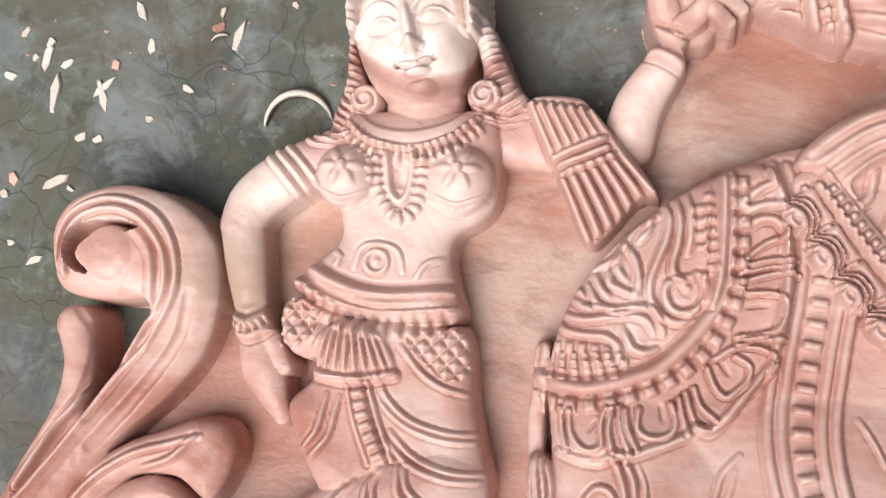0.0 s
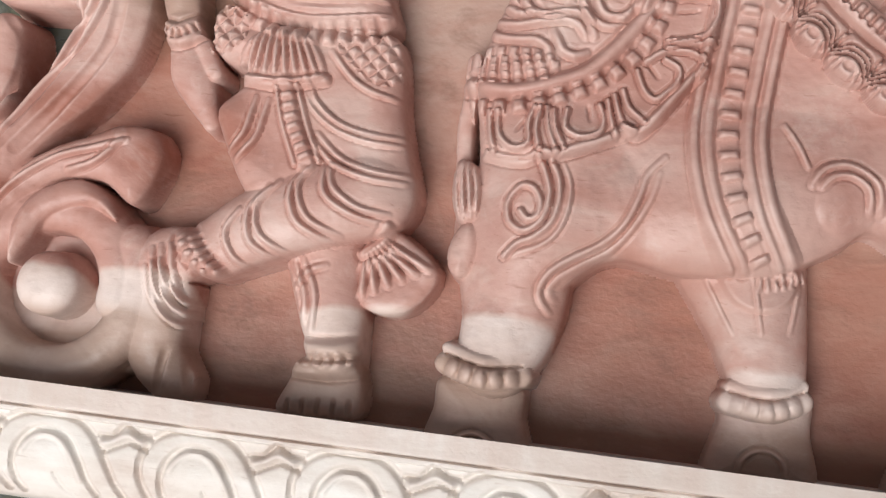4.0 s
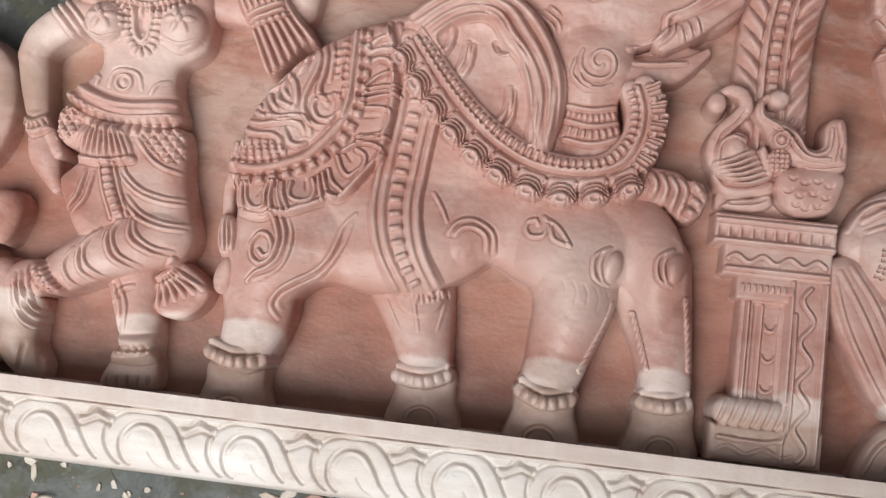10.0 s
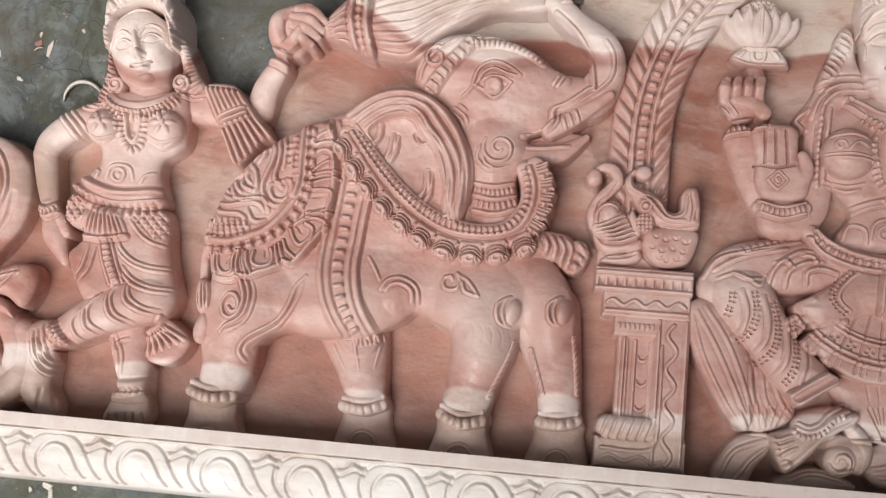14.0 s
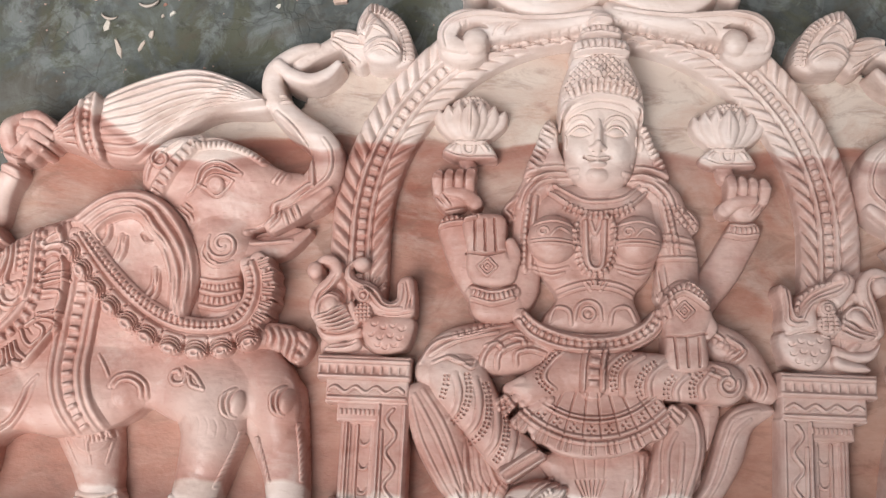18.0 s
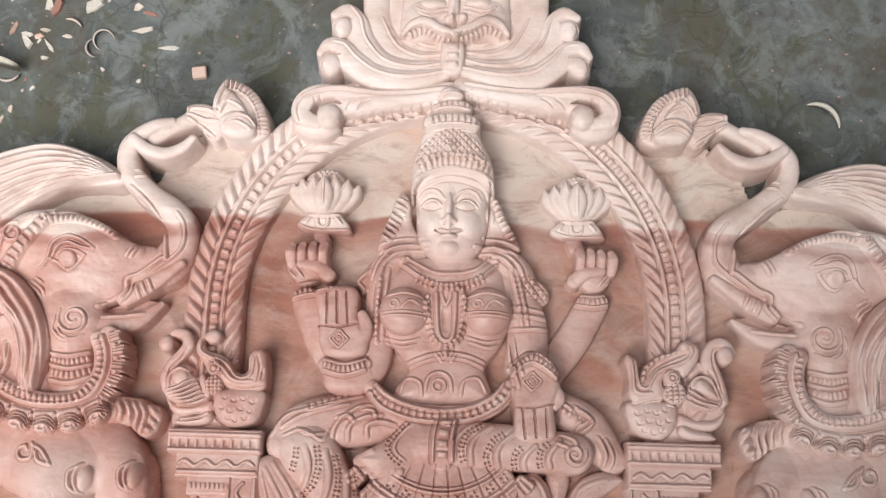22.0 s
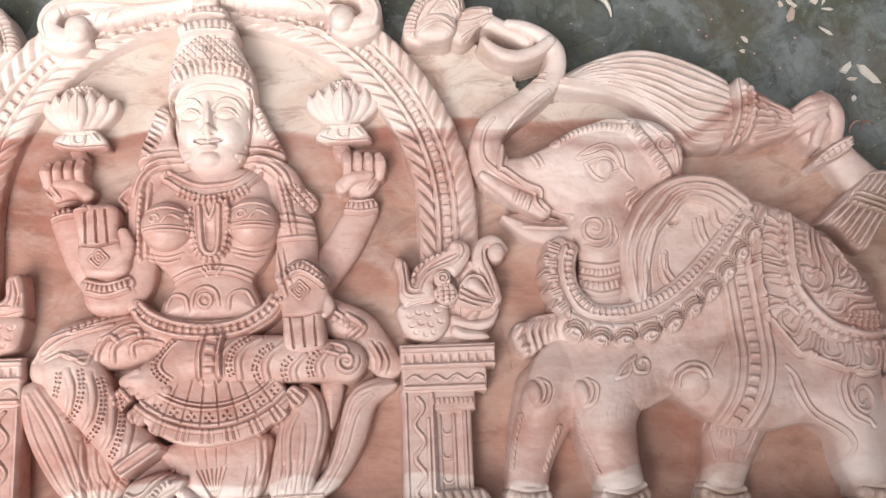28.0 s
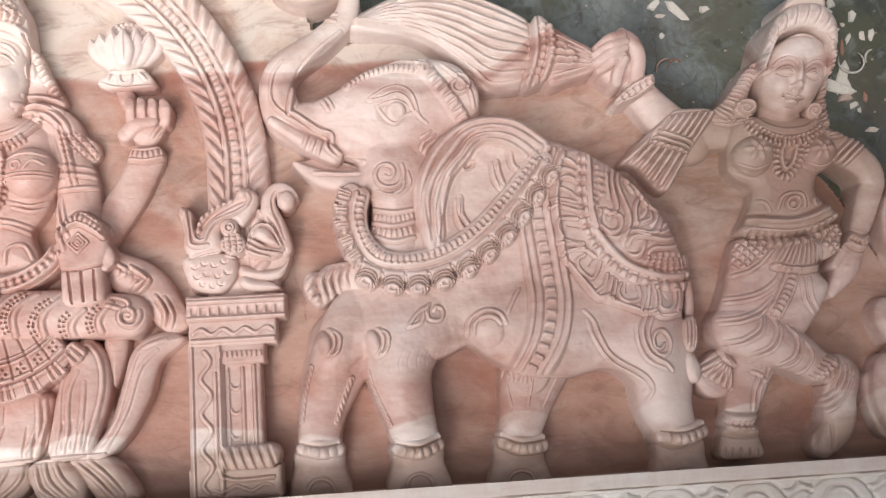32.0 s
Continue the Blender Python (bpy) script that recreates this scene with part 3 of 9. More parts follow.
def carve_scroll(R):
    k = SCROLL
    R.mass([(-0.938, 0.298), (-0.938, 0.315), (-0.928, 0.330), (-0.905, 0.339), (-0.881, 0.338), (-0.856, 0.327), (-0.840, 0.309), (-0.834, 0.280), (-0.840, 0.248), (-0.857, 0.222), (-0.884, 0.194), (-0.907, 0.160), (-0.930, 0.125), (-0.947, 0.124), (-0.935, 0.164), (-0.915, 0.194), (-0.898, 0.221), (-0.885, 0.245), (-0.877, 0.264), (-0.877, 0.274), (-0.893, 0.273), (-0.917, 0.273), (-0.931, 0.279)], 0.062, 0.02, 0.016, k)
    R.limb([(-0.920, 0.257), (-0.914, 0.236), (-0.916, 0.210), (-0.930, 0.177), (-0.943, 0.149)], [0.0115, 0.009, 0.009, 0.009, 0.008], 0.058, k, 0.9)
    # lower leaf and ring
    R.mass([(-0.920, 0.122), (-0.914, 0.149), (-0.900, 0.177), (-0.878, 0.194), (-0.857, 0.203), (-0.842, 0.210), (-0.824, 0.209), (-0.815, 0.197), (-0.818, 0.180), (-0.828, 0.166), (-0.848, 0.177), (-0.875, 0.174), (-0.894, 0.155), (-0.904, 0.131)], 0.056, 0.012, 0.014, k)
    x, y = [(-0.868, 0.118)][0]
    R.limb(spiral(x, y, 0.050, 0.040, 30, -1.1, 30), 0.0135, 0.052, k, 0.9)
    R.limb(spiral(x, y, 0.030, 0.030, 40, -1.0, 30), 0.014, 0.026, k, 0.6)
    R.mass(oval(x, y, 0.018, 0.018), 0.056, 0.014, 0.014, k)
    R.mass([(-0.893, 0.149), (-0.881, 0.168), (-0.859, 0.177), (-0.840, 0.168), (-0.834, 0.156), (-0.851, 0.162), (-0.873, 0.154), (-0.884, 0.137), (-0.891, 0.126)], 0.057, 0.008, 0.01, k)
    R.mass([(-0.835, 0.133), (-0.820, 0.141), (-0.804, 0.137), (-0.802, 0.112), (-0.809, 0.085), (-0.821, 0.074), (-0.835, 0.082), (-0.824, 0.102)], 0.036, 0.01, 0.008, k)
    # the upper volute: its eye and flutes
    x, y = [(-0.901, 0.299)][0]
    R.pad([(-0.928, 0.296), (-0.926, 0.309), (-0.916, 0.316), (-0.895, 0.318), (-0.885, 0.315), (-0.896, 0.311), (-0.915, 0.307), (-0.921, 0.296), (-0.912, 0.287), (-0.921, 0.288)], -0.022, 0.004)
    R.mass(oval(x, y, 0.0165, 0.0165), 0.066, 0.013, 0.010, k)
    R.ridges([[(-0.931, 0.289), (-0.933, 0.305), (-0.925, 0.322), (-0.904, 0.331), (-0.878, 0.325), (-0.863, 0.307), (-0.859, 0.282), (-0.870, 0.255), (-0.890, 0.228), (-0.914, 0.191), (-0.936, 0.158)],
              [(-0.927, 0.286), (-0.928, 0.302), (-0.921, 0.318), (-0.903, 0.325), (-0.884, 0.320), (-0.869, 0.303), (-0.866, 0.281), (-0.877, 0.258), (-0.894, 0.233), (-0.917, 0.201), (-0.938, 0.164)]], 0.0022, 0.0035, False)
    R.ridges([[(-0.890, 0.316), (-0.876, 0.300), (-0.875, 0.276), (-0.886, 0.254), (-0.900, 0.227), (-0.920, 0.197), (-0.938, 0.167)]], 0.0028, 0.004)
    R.ridges([[(-0.890, 0.276), (-0.872, 0.265), (-0.881, 0.239), (-0.902, 0.205)], [(-0.850, 0.279), (-0.854, 0.253), (-0.871, 0.224), (-0.897, 0.190)]], 0.004, -0.0035)
    R.ridges([[(-0.912, 0.136), (-0.902, 0.164), (-0.877, 0.186), (-0.851, 0.196), (-0.835, 0.201)], [(-0.866, 0.181), (-0.850, 0.188), (-0.838, 0.201)]], 0.002, 0.003)
    R.ridge([(-0.920, 0.268), (-0.907, 0.252), (-0.907, 0.226), (-0.920, 0.191), (-0.936, 0.160)], 0.0025, -0.0025)


def carve_figure(R, right=False):
    """The standing attendant, one carved form."""
    k = FIGURE
    # legs and skirt
    R.limb([(-0.719, 0.154), (-0.713, 0.130), (-0.706, 0.100)], [0.023, 0.020, 0.0145], 0.050, k)
    R.mass([(-0.721, 0.097), (-0.695, 0.099), (-0.689, 0.068), (-0.713, 0.064), (-0.734, 0.065), (-0.730, 0.080)], 0.044, 0.012, 0.012, k)
    R.limb([(-0.793, 0.143), (-0.804, 0.137), (-0.805, 0.118), (-0.805, 0.089), (-0.793, 0.072)], [0.015, 0.019, 0.017, 0.016, 0.013], [0.058, 0.056, 0.052, 0.05, 0.044], k)
    R.mass([(-0.795, 0.267), (-0.751, 0.274), (-0.708, 0.272), (-0.691, 0.270), (-0.683, 0.228), (-0.673, 0.191), (-0.678, 0.175), (-0.710, 0.162), (-0.735, 0.152), (-0.750, 0.169), (-0.765, 0.180), (-0.778, 0.201), (-0.787, 0.223), (-0.776, 0.237), (-0.774, 0.250), (-0.788, 0.251)], 0.066, 0.016, 0.020, k)
    R.limb([(-0.697, 0.187), (-0.725, 0.177), (-0.756, 0.161), (-0.777, 0.148)], [0.0255, 0.0245, 0.0205, 0.017], [0.072, 0.073, 0.068, 0.06], k)
    R.mass([(-0.699, 0.152), (-0.688, 0.171), (-0.657, 0.151), (-0.661, 0.133), (-0.676, 0.123), (-0.695, 0.127)], 0.046, 0.008, 0.008, k)
    R.mass([(-0.794, 0.281), (-0.778, 0.283), (-0.761, 0.278), (-0.762, 0.259), (-0.777, 0.249), (-0.790, 0.253), (-0.797, 0.267)], 0.058, 0.010, 0.010, k)
    # trunk, arms
    R.limb([(-0.689, 0.381), (-0.661, 0.380), (-0.641, 0.374)], [0.0165, 0.0165, 0.014], 0.050, k, 0.6)
    R.mass([(-0.772, 0.382), (-0.757, 0.390), (-0.703, 0.393), (-0.688, 0.392), (-0.682, 0.379), (-0.681, 0.346), (-0.688, 0.333), (-0.701, 0.324), (-0.704, 0.312), (-0.700, 0.295), (-0.696, 0.277), (-0.730, 0.268), (-0.775, 0.279), (-0.791, 0.290), (-0.778, 0.305), (-0.769, 0.314), (-0.767, 0.323), (-0.772, 0.339), (-0.782, 0.352), (-0.778, 0.370)], 0.064, 0.017, 0.020, k)
    R.limb([(-0.777, 0.365), (-0.802, 0.351), (-0.820, 0.336), (-0.826, 0.322)], [0.0138, 0.0152, 0.0148, 0.0134], [0.06, 0.064, 0.062, 0.06], k)
    R.limb([(-0.826, 0.322), (-0.821, 0.297), (-0.815, 0.272)], [0.0132, 0.0122, 0.0098], [0.06, 0.058, 0.056], k)
    R.limb([(-0.815, 0.271), (-0.809, 0.254), (-0.804, 0.240), (-0.791, 0.216)], [0.010, 0.0115, 0.0125, 0.005], [0.058, 0.06, 0.06, 0.052], k)
    R.limb([(-0.802, 0.258), (-0.791, 0.243)], [0.006, 0.004], 0.06, k)
    if not right:
        R.limb([(-0.613, 0.381), (-0.608, 0.403), (-0.595, 0.425)], [0.0145, 0.0135, 0.0105], [0.05, 0.056, 0.06], k)
    R.mass([(-0.669, 0.400), (-0.644, 0.404), (-0.631, 0.396), (-0.595, 0.355), (-0.605, 0.349), (-0.628, 0.323), (-0.644, 0.350), (-0.657, 0.375)], 0.064, 0.014, 0.014, k)
    if not right:
        R.mass([(-0.602, 0.453), (-0.601, 0.471), (-0.589, 0.481), (-0.571, 0.481), (-0.552, 0.467), (-0.550, 0.455), (-0.566, 0.447), (-0.576, 0.436), (-0.593, 0.438)], 0.056, 0.014, 0.016, k)
        for q in ([(-0.580, 0.481), (-0.565, 0.479), (-0.551, 0.469)], [(-0.583, 0.473), (-0.566, 0.469), (-0.553, 0.460)], [(-0.585, 0.466), (-0.569, 0.460), (-0.557, 0.453)], [(-0.585, 0.457), (-0.573, 0.451), (-0.563, 0.446)]):
            R.limb(q, [0.0044, 0.0050, 0.0036], [0.062, 0.072, 0.064], k)
        R.limb([(-0.592, 0.440), (-0.599, 0.455), (-0.598, 0.470), (-0.587, 0.480)], [0.009, 0.0085, 0.007, 0.005], [0.06, 0.064, 0.064, 0.058], k)
        R.limb([(-0.588, 0.443), (-0.580, 0.448), (-0.575, 0.457)], [0.006, 0.006, 0.0045], [0.066, 0.072, 0.072], k)
    # head
    R.limb([(-0.728, 0.401), (-0.726, 0.380)], 0.022, 0.06, k)
    R.mass([(-0.703, 0.454), (-0.692, 0.442), (-0.684, 0.426), (-0.676, 0.411), (-0.664, 0.397), (-0.675, 0.389), (-0.691, 0.387), (-0.697, 0.401), (-0.696, 0.417), (-0.701, 0.435)], 0.052, 0.014, 0.016, k)
    R.mass([(-0.773, 0.448), (-0.774, 0.426), (-0.774, 0.407), (-0.780, 0.385), (-0.783, 0.369), (-0.769, 0.370), (-0.764, 0.387), (-0.758, 0.398), (-0.766, 0.416), (-0.770, 0.435)], 0.05, 0.01, 0.014, k)
    R.mass([(-0.772, 0.457), (-0.769, 0.480), (-0.756, 0.496), (-0.739, 0.500), (-0.720, 0.496), (-0.705, 0.480), (-0.700, 0.460), (-0.698, 0.435), (-0.704, 0.438), (-0.712, 0.466), (-0.736, 0.474), (-0.760, 0.462), (-0.766, 0.432), (-0.771, 0.432)], 0.078, 0.016, 0.016, k)
    R.mass([(-0.758, 0.496), (-0.754, 0.510), (-0.726, 0.511), (-0.717, 0.496), (-0.739, 0.499)], 0.07, 0.01, 0.012, k)
    R.mass([(-0.768, 0.432), (-0.764, 0.417), (-0.754, 0.401), (-0.740, 0.393), (-0.729, 0.391), (-0.716, 0.395), (-0.705, 0.408), (-0.702, 0.426), (-0.704, 0.444), (-0.713, 0.461), (-0.736, 0.471), (-0.759, 0.461), (-0.768, 0.445)], 0.079, 0.034, 0.032, k)
    for x, y, r in ((*[(-0.760, 0.396)][0], 0.009), (*[(-0.693, 0.402)][0], 0.0095)):
        R.mass(oval(x, y, r, r), 0.06, 0.006, 0.008, k)
        R.ridge(spiral(x, y, r * 0.85, r * 0.2, 0, 1.4), 0.0018, 0.003)
    # breast, jewellery
    for x, y, r in ((*[(-0.766, 0.352)][0], 0.0175), (*[(-0.702, 0.354)][0], 0.0195)):
        R.mass(oval(x, y, r, r), 0.082, r * 0.9, 0.026, k)
        for a in range(6):
            g = radians(a * 60 + 2)
            at = lambda u, v: (x + u * math.cos(g) - v * math.sin(g), y + 0.004 + 0.9 * (u * math.sin(g) + v * math.cos(g)))
            R.dome(*at(0.0078, 0), 0.0058, 0.0028, 0.0026, a * 60 + 2)
        R.dome(x, y + 0.004, 0.0032, 0.0032, 0.0045)
        R.ridges([[(x - r * 0.8, y - r * 0.65), (x, y - r * 1.02), (x + r * 0.8, y - r * 0.65)], [(x - r * 0.9, y - r * 0.45), (x, y - r * 0.8), (x + r * 0.9, y - r * 0.45)]], 0.0015, 0.002)
    R.band([(-0.765, 0.385), (-0.752, 0.376), (-0.731, 0.374), (-0.710, 0.380), (-0.697, 0.391)], 0.006, 0.004)
    R.ridges([[(-0.767, 0.382), (-0.754, 0.372), (-0.731, 0.369), (-0.708, 0.376), (-0.694, 0.388)]], 0.0018, 0.003, False)
    R.beads([(-0.766, 0.377), (-0.752, 0.368), (-0.730, 0.364), (-0.708, 0.372), (-0.693, 0.385)], 0.0048, 0.006, 0.0045, square=True, fill=0.8)
    R.beads([(-0.750, 0.364), (-0.747, 0.347), (-0.740, 0.334), (-0.733, 0.330), (-0.726, 0.335), (-0.723, 0.350), (-0.723, 0.365)], 0.0055, 0.0045, 0.0045, fill=0.9)
    R.ridge([(-0.744, 0.366), (-0.741, 0.347), (-0.734, 0.339), (-0.729, 0.348), (-0.729, 0.367)], 0.0022, 0.003, False)
    R.ridge([(-0.736, 0.362), (-0.735, 0.346)], 0.005, -0.005)
    x, y = [(-0.744, 0.305)][0]
    R.ridges([spiral(x, y, 0.0062, 0.0062, 0, 1.02)], 0.0016, 0.0025, False)
    R.dome(x, y, 0.0025, 0.0025, 0.002)
    R.ridges([[(-0.756, 0.301), (-0.753, 0.312), (-0.744, 0.315), (-0.733, 0.312), (-0.729, 0.301)], [(-0.721, 0.298), (-0.716, 0.306), (-0.708, 0.309)], [(-0.768, 0.301), (-0.765, 0.307), (-0.770, 0.310)]], 0.0018, 0.0025)
    R.ridges([[(-0.813, 0.361), (-0.801, 0.349), (-0.788, 0.334)], [(-0.809, 0.365), (-0.796, 0.353), (-0.784, 0.338)], [(-0.804, 0.369), (-0.791, 0.357), (-0.780, 0.344)]], 0.0022, 0.0035, False)
    R.ridges([[(-0.795, 0.380), (-0.784, 0.373), (-0.775, 0.374)], [(-0.796, 0.377), (-0.787, 0.370), (-0.774, 0.370)]], 0.002, 0.003)
    for q in ([(-0.826, 0.268), (-0.815, 0.266), (-0.803, 0.273)], [(-0.825, 0.262), (-0.813, 0.259), (-0.800, 0.267)]):
        R.ridge(q, 0.0035, 0.0045, False)
    R.beads([(-0.826, 0.265), (-0.814, 0.263), (-0.802, 0.270)], 0.0045, 0.003, 0.003)
    R.strands([(-0.666, 0.398), (-0.653, 0.371), (-0.630, 0.325)], [(-0.633, 0.396), (-0.618, 0.376), (-0.597, 0.354)], 7, 0.0024, 0.0042, False)
    R.smooth([(-0.656, 0.373), (-0.626, 0.386), (-0.616, 0.373), (-0.645, 0.357)], 60)
    R.ridges([[(-0.651, 0.369), (-0.638, 0.375), (-0.625, 0.381)], [(-0.648, 0.365), (-0.635, 0.370), (-0.623, 0.376)], [(-0.646, 0.361), (-0.632, 0.366), (-0.619, 0.372)]], 0.0020, 0.0035, False)
    for q in () if right else ([(-0.610, 0.432), (-0.597, 0.428), (-0.582, 0.421)], [(-0.607, 0.440), (-0.593, 0.436), (-0.580, 0.430)]):
        R.ridge(q, 0.004, 0.005, False)
    # hair
    R.fringe([(-0.767, 0.451), (-0.766, 0.429), (-0.766, 0.410), (-0.767, 0.398), (-0.773, 0.379)], 0.0046, 0.010, 0.0017, 0.0042, -1, -0.6)
    R.fringe([(-0.701, 0.447), (-0.697, 0.432), (-0.693, 0.417), (-0.688, 0.405), (-0.681, 0.391)], 0.0046, 0.019, 0.0018, 0.0042, 1, -0.5)
    R.ridges([[(-0.783, 0.373), (-0.774, 0.372), (-0.766, 0.373)], [(-0.782, 0.377), (-0.773, 0.375), (-0.765, 0.378)], [(-0.694, 0.392), (-0.681, 0.390), (-0.668, 0.394)], [(-0.690, 0.389), (-0.680, 0.387), (-0.671, 0.390)]], 0.0018, 0.003)
    for i in range(13):
        a = radians(200 - i * 18.5)
        x, y = [(-0.734, 0.448)][0]
        R.ridge([(x + 0.031 * math.cos(a), y + 0.032 * math.sin(a)), (x + 0.037 * math.cos(a + 0.1), y + 0.048 * math.sin(a + 0.06))], 0.0026, 0.0035)
    R.ridges([[(-0.768, 0.437), (-0.764, 0.456), (-0.754, 0.466), (-0.735, 0.471), (-0.715, 0.467), (-0.704, 0.452), (-0.701, 0.437)]], 0.0026, 0.004, False)
    # face
    (ax, ay), (bx, by), (nx, ny) = [(-0.748, 0.439), (-0.714, 0.444), (-0.734, 0.416)] if right else [(-0.750, 0.432), (-0.719, 0.440), (-0.732, 0.423)]
    carve_face(R, nx, ny, math.degrees(math.atan2(by - ay, bx - ax)), 0.84)
    # belt and skirt
    R.ridges([[(-0.784, 0.300), (-0.763, 0.290), (-0.738, 0.286), (-0.698, 0.291)], [(-0.789, 0.293), (-0.766, 0.282), (-0.737, 0.279), (-0.696, 0.283)]], 0.0045, 0.006, False)
    R.beads([(-0.792, 0.289), (-0.768, 0.275), (-0.739, 0.269), (-0.695, 0.275)], 0.0078, 0.0068, 0.005, square=True, fill=0.8)
    R.hatch([(-0.724, 0.265), (-0.693, 0.270), (-0.688, 0.248), (-0.702, 0.245)], 0.0066, 0.004, 45)
    R.hatch([(-0.796, 0.275), (-0.780, 0.280), (-0.776, 0.264), (-0.793, 0.253)], 0.0066, 0.004, 45)
    R.pad([(-0.768, 0.268), (-0.742, 0.269), (-0.729, 0.244), (-0.777, 0.242)], 0.004, 0.003)
    R.strands([(-0.766, 0.267), (-0.773, 0.244)], [(-0.743, 0.267), (-0.732, 0.245)], 8, 0.0016, 0.003)
    R.ridge([(-0.778, 0.242), (-0.753, 0.239), (-0.728, 0.244)], 0.003, 0.004, False)
    R.band([(-0.749, 0.238), (-0.742, 0.218), (-0.731, 0.197)], 0.006, 0.003)
    R.beads([(-0.747, 0.236), (-0.741, 0.218), (-0.730, 0.198)], 0.0058, 0.0042, 0.004, square=True, fill=0.7)
    R.ridges([[(-0.753, 0.236), (-0.747, 0.217), (-0.737, 0.196)], [(-0.742, 0.239), (-0.734, 0.219), (-0.724, 0.199)]], 0.0016, 0.003, False)
    # cloth folds: fine cords in pairs
    R.ridges([[(-0.737, 0.243), (-0.731, 0.232), (-0.717, 0.221), (-0.698, 0.216), (-0.681, 0.216)],
              [(-0.738, 0.239), (-0.732, 0.228), (-0.717, 0.217), (-0.698, 0.212), (-0.682, 0.212)],
              [(-0.727, 0.214), (-0.713, 0.202), (-0.693, 0.196), (-0.675, 0.196)],
              [(-0.729, 0.21), (-0.715, 0.198), (-0.695, 0.192), (-0.677, 0.192)],
              [(-0.726, 0.26), (-0.714, 0.247), (-0.702, 0.24), (-0.688, 0.237)],
              [(-0.778, 0.198), (-0.768, 0.21), (-0.765, 0.223), (-0.764, 0.231)],
              [(-0.771, 0.196), (-0.761, 0.208), (-0.758, 0.222), (-0.757, 0.23)],
              [(-0.743, 0.186), (-0.753, 0.172), (-0.749, 0.156), (-0.732, 0.147)],
              [(-0.748, 0.183), (-0.757, 0.169), (-0.754, 0.152), (-0.738, 0.143)],
              [(-0.725, 0.197), (-0.732, 0.185), (-0.725, 0.168), (-0.707, 0.16)]], 0.0018, 0.0030)
    R.ridges([[(-0.73, 0.194), (-0.736, 0.182), (-0.73, 0.165), (-0.712, 0.156)],
              [(-0.717, 0.197), (-0.713, 0.185), (-0.699, 0.176), (-0.683, 0.174)],
              [(-0.72, 0.195), (-0.717, 0.181), (-0.702, 0.172), (-0.687, 0.169)],
              [(-0.763, 0.169), (-0.769, 0.156), (-0.763, 0.143), (-0.752, 0.137)]], 0.0018, 0.0030)
    R.ridges([[(-0.813, 0.133), (-0.806, 0.116), (-0.792, 0.104), (-0.779, 0.106)], [(-0.808, 0.135), (-0.802, 0.12), (-0.791, 0.111), (-0.779, 0.11)], [(-0.804, 0.137), (-0.798, 0.125), (-0.788, 0.115), (-0.779, 0.114)]], 0.0018, 0.0028)
    R.ridge([(-0.792, 0.151), (-0.780, 0.137), (-0.763, 0.125)], 0.0052, 0.006, False)
    R.beads([(-0.794, 0.149), (-0.782, 0.133), (-0.767, 0.122)], 0.006, 0.005, 0.004, fill=0.8)
    R.beads([(-0.788, 0.154), (-0.777, 0.141), (-0.761, 0.128)], 0.005, 0.004, 0.003, fill=0.8)
    R.ridges([[(-0.810, 0.143), (-0.805, 0.121), (-0.795, 0.106), (-0.783, 0.105)], [(-0.805, 0.145), (-0.800, 0.122), (-0.790, 0.111), (-0.782, 0.110)], [(-0.799, 0.146), (-0.794, 0.122), (-0.788, 0.116), (-0.781, 0.116)]], 0.002, 0.003)
    R.ridges([[(-0.796, 0.090), (-0.800, 0.069)], [(-0.787, 0.088), (-0.783, 0.070)], [(-0.780, 0.086), (-0.773, 0.071)]], 0.0025, -0.003)
    R.ridges([[(-0.728, 0.100), (-0.707, 0.101), (-0.687, 0.105)], [(-0.727, 0.090), (-0.706, 0.090), (-0.684, 0.095)]], 0.0045, 0.005, False)
    R.beads([(-0.728, 0.095), (-0.707, 0.095), (-0.686, 0.099)], 0.006, 0.004, 0.003)
    R.ridges([[(-0.734, 0.146), (-0.725, 0.128), (-0.725, 0.113)], [(-0.728, 0.147), (-0.719, 0.129), (-0.719, 0.107)], [(-0.732, 0.130), (-0.724, 0.141), (-0.715, 0.145)]], 0.002, 0.0025)
    R.strands([(-0.694, 0.152), (-0.695, 0.131)], [(-0.685, 0.161), (-0.660, 0.149)], 6, 0.0022, 0.004)
    R.ridge([(-0.697, 0.154), (-0.688, 0.160), (-0.683, 0.168)], 0.003, 0.004, False)
    R.strands([(-0.727, 0.072), (-0.728, 0.065)], [(-0.694, 0.075), (-0.694, 0.067)], 5, 0.0016, -0.003)


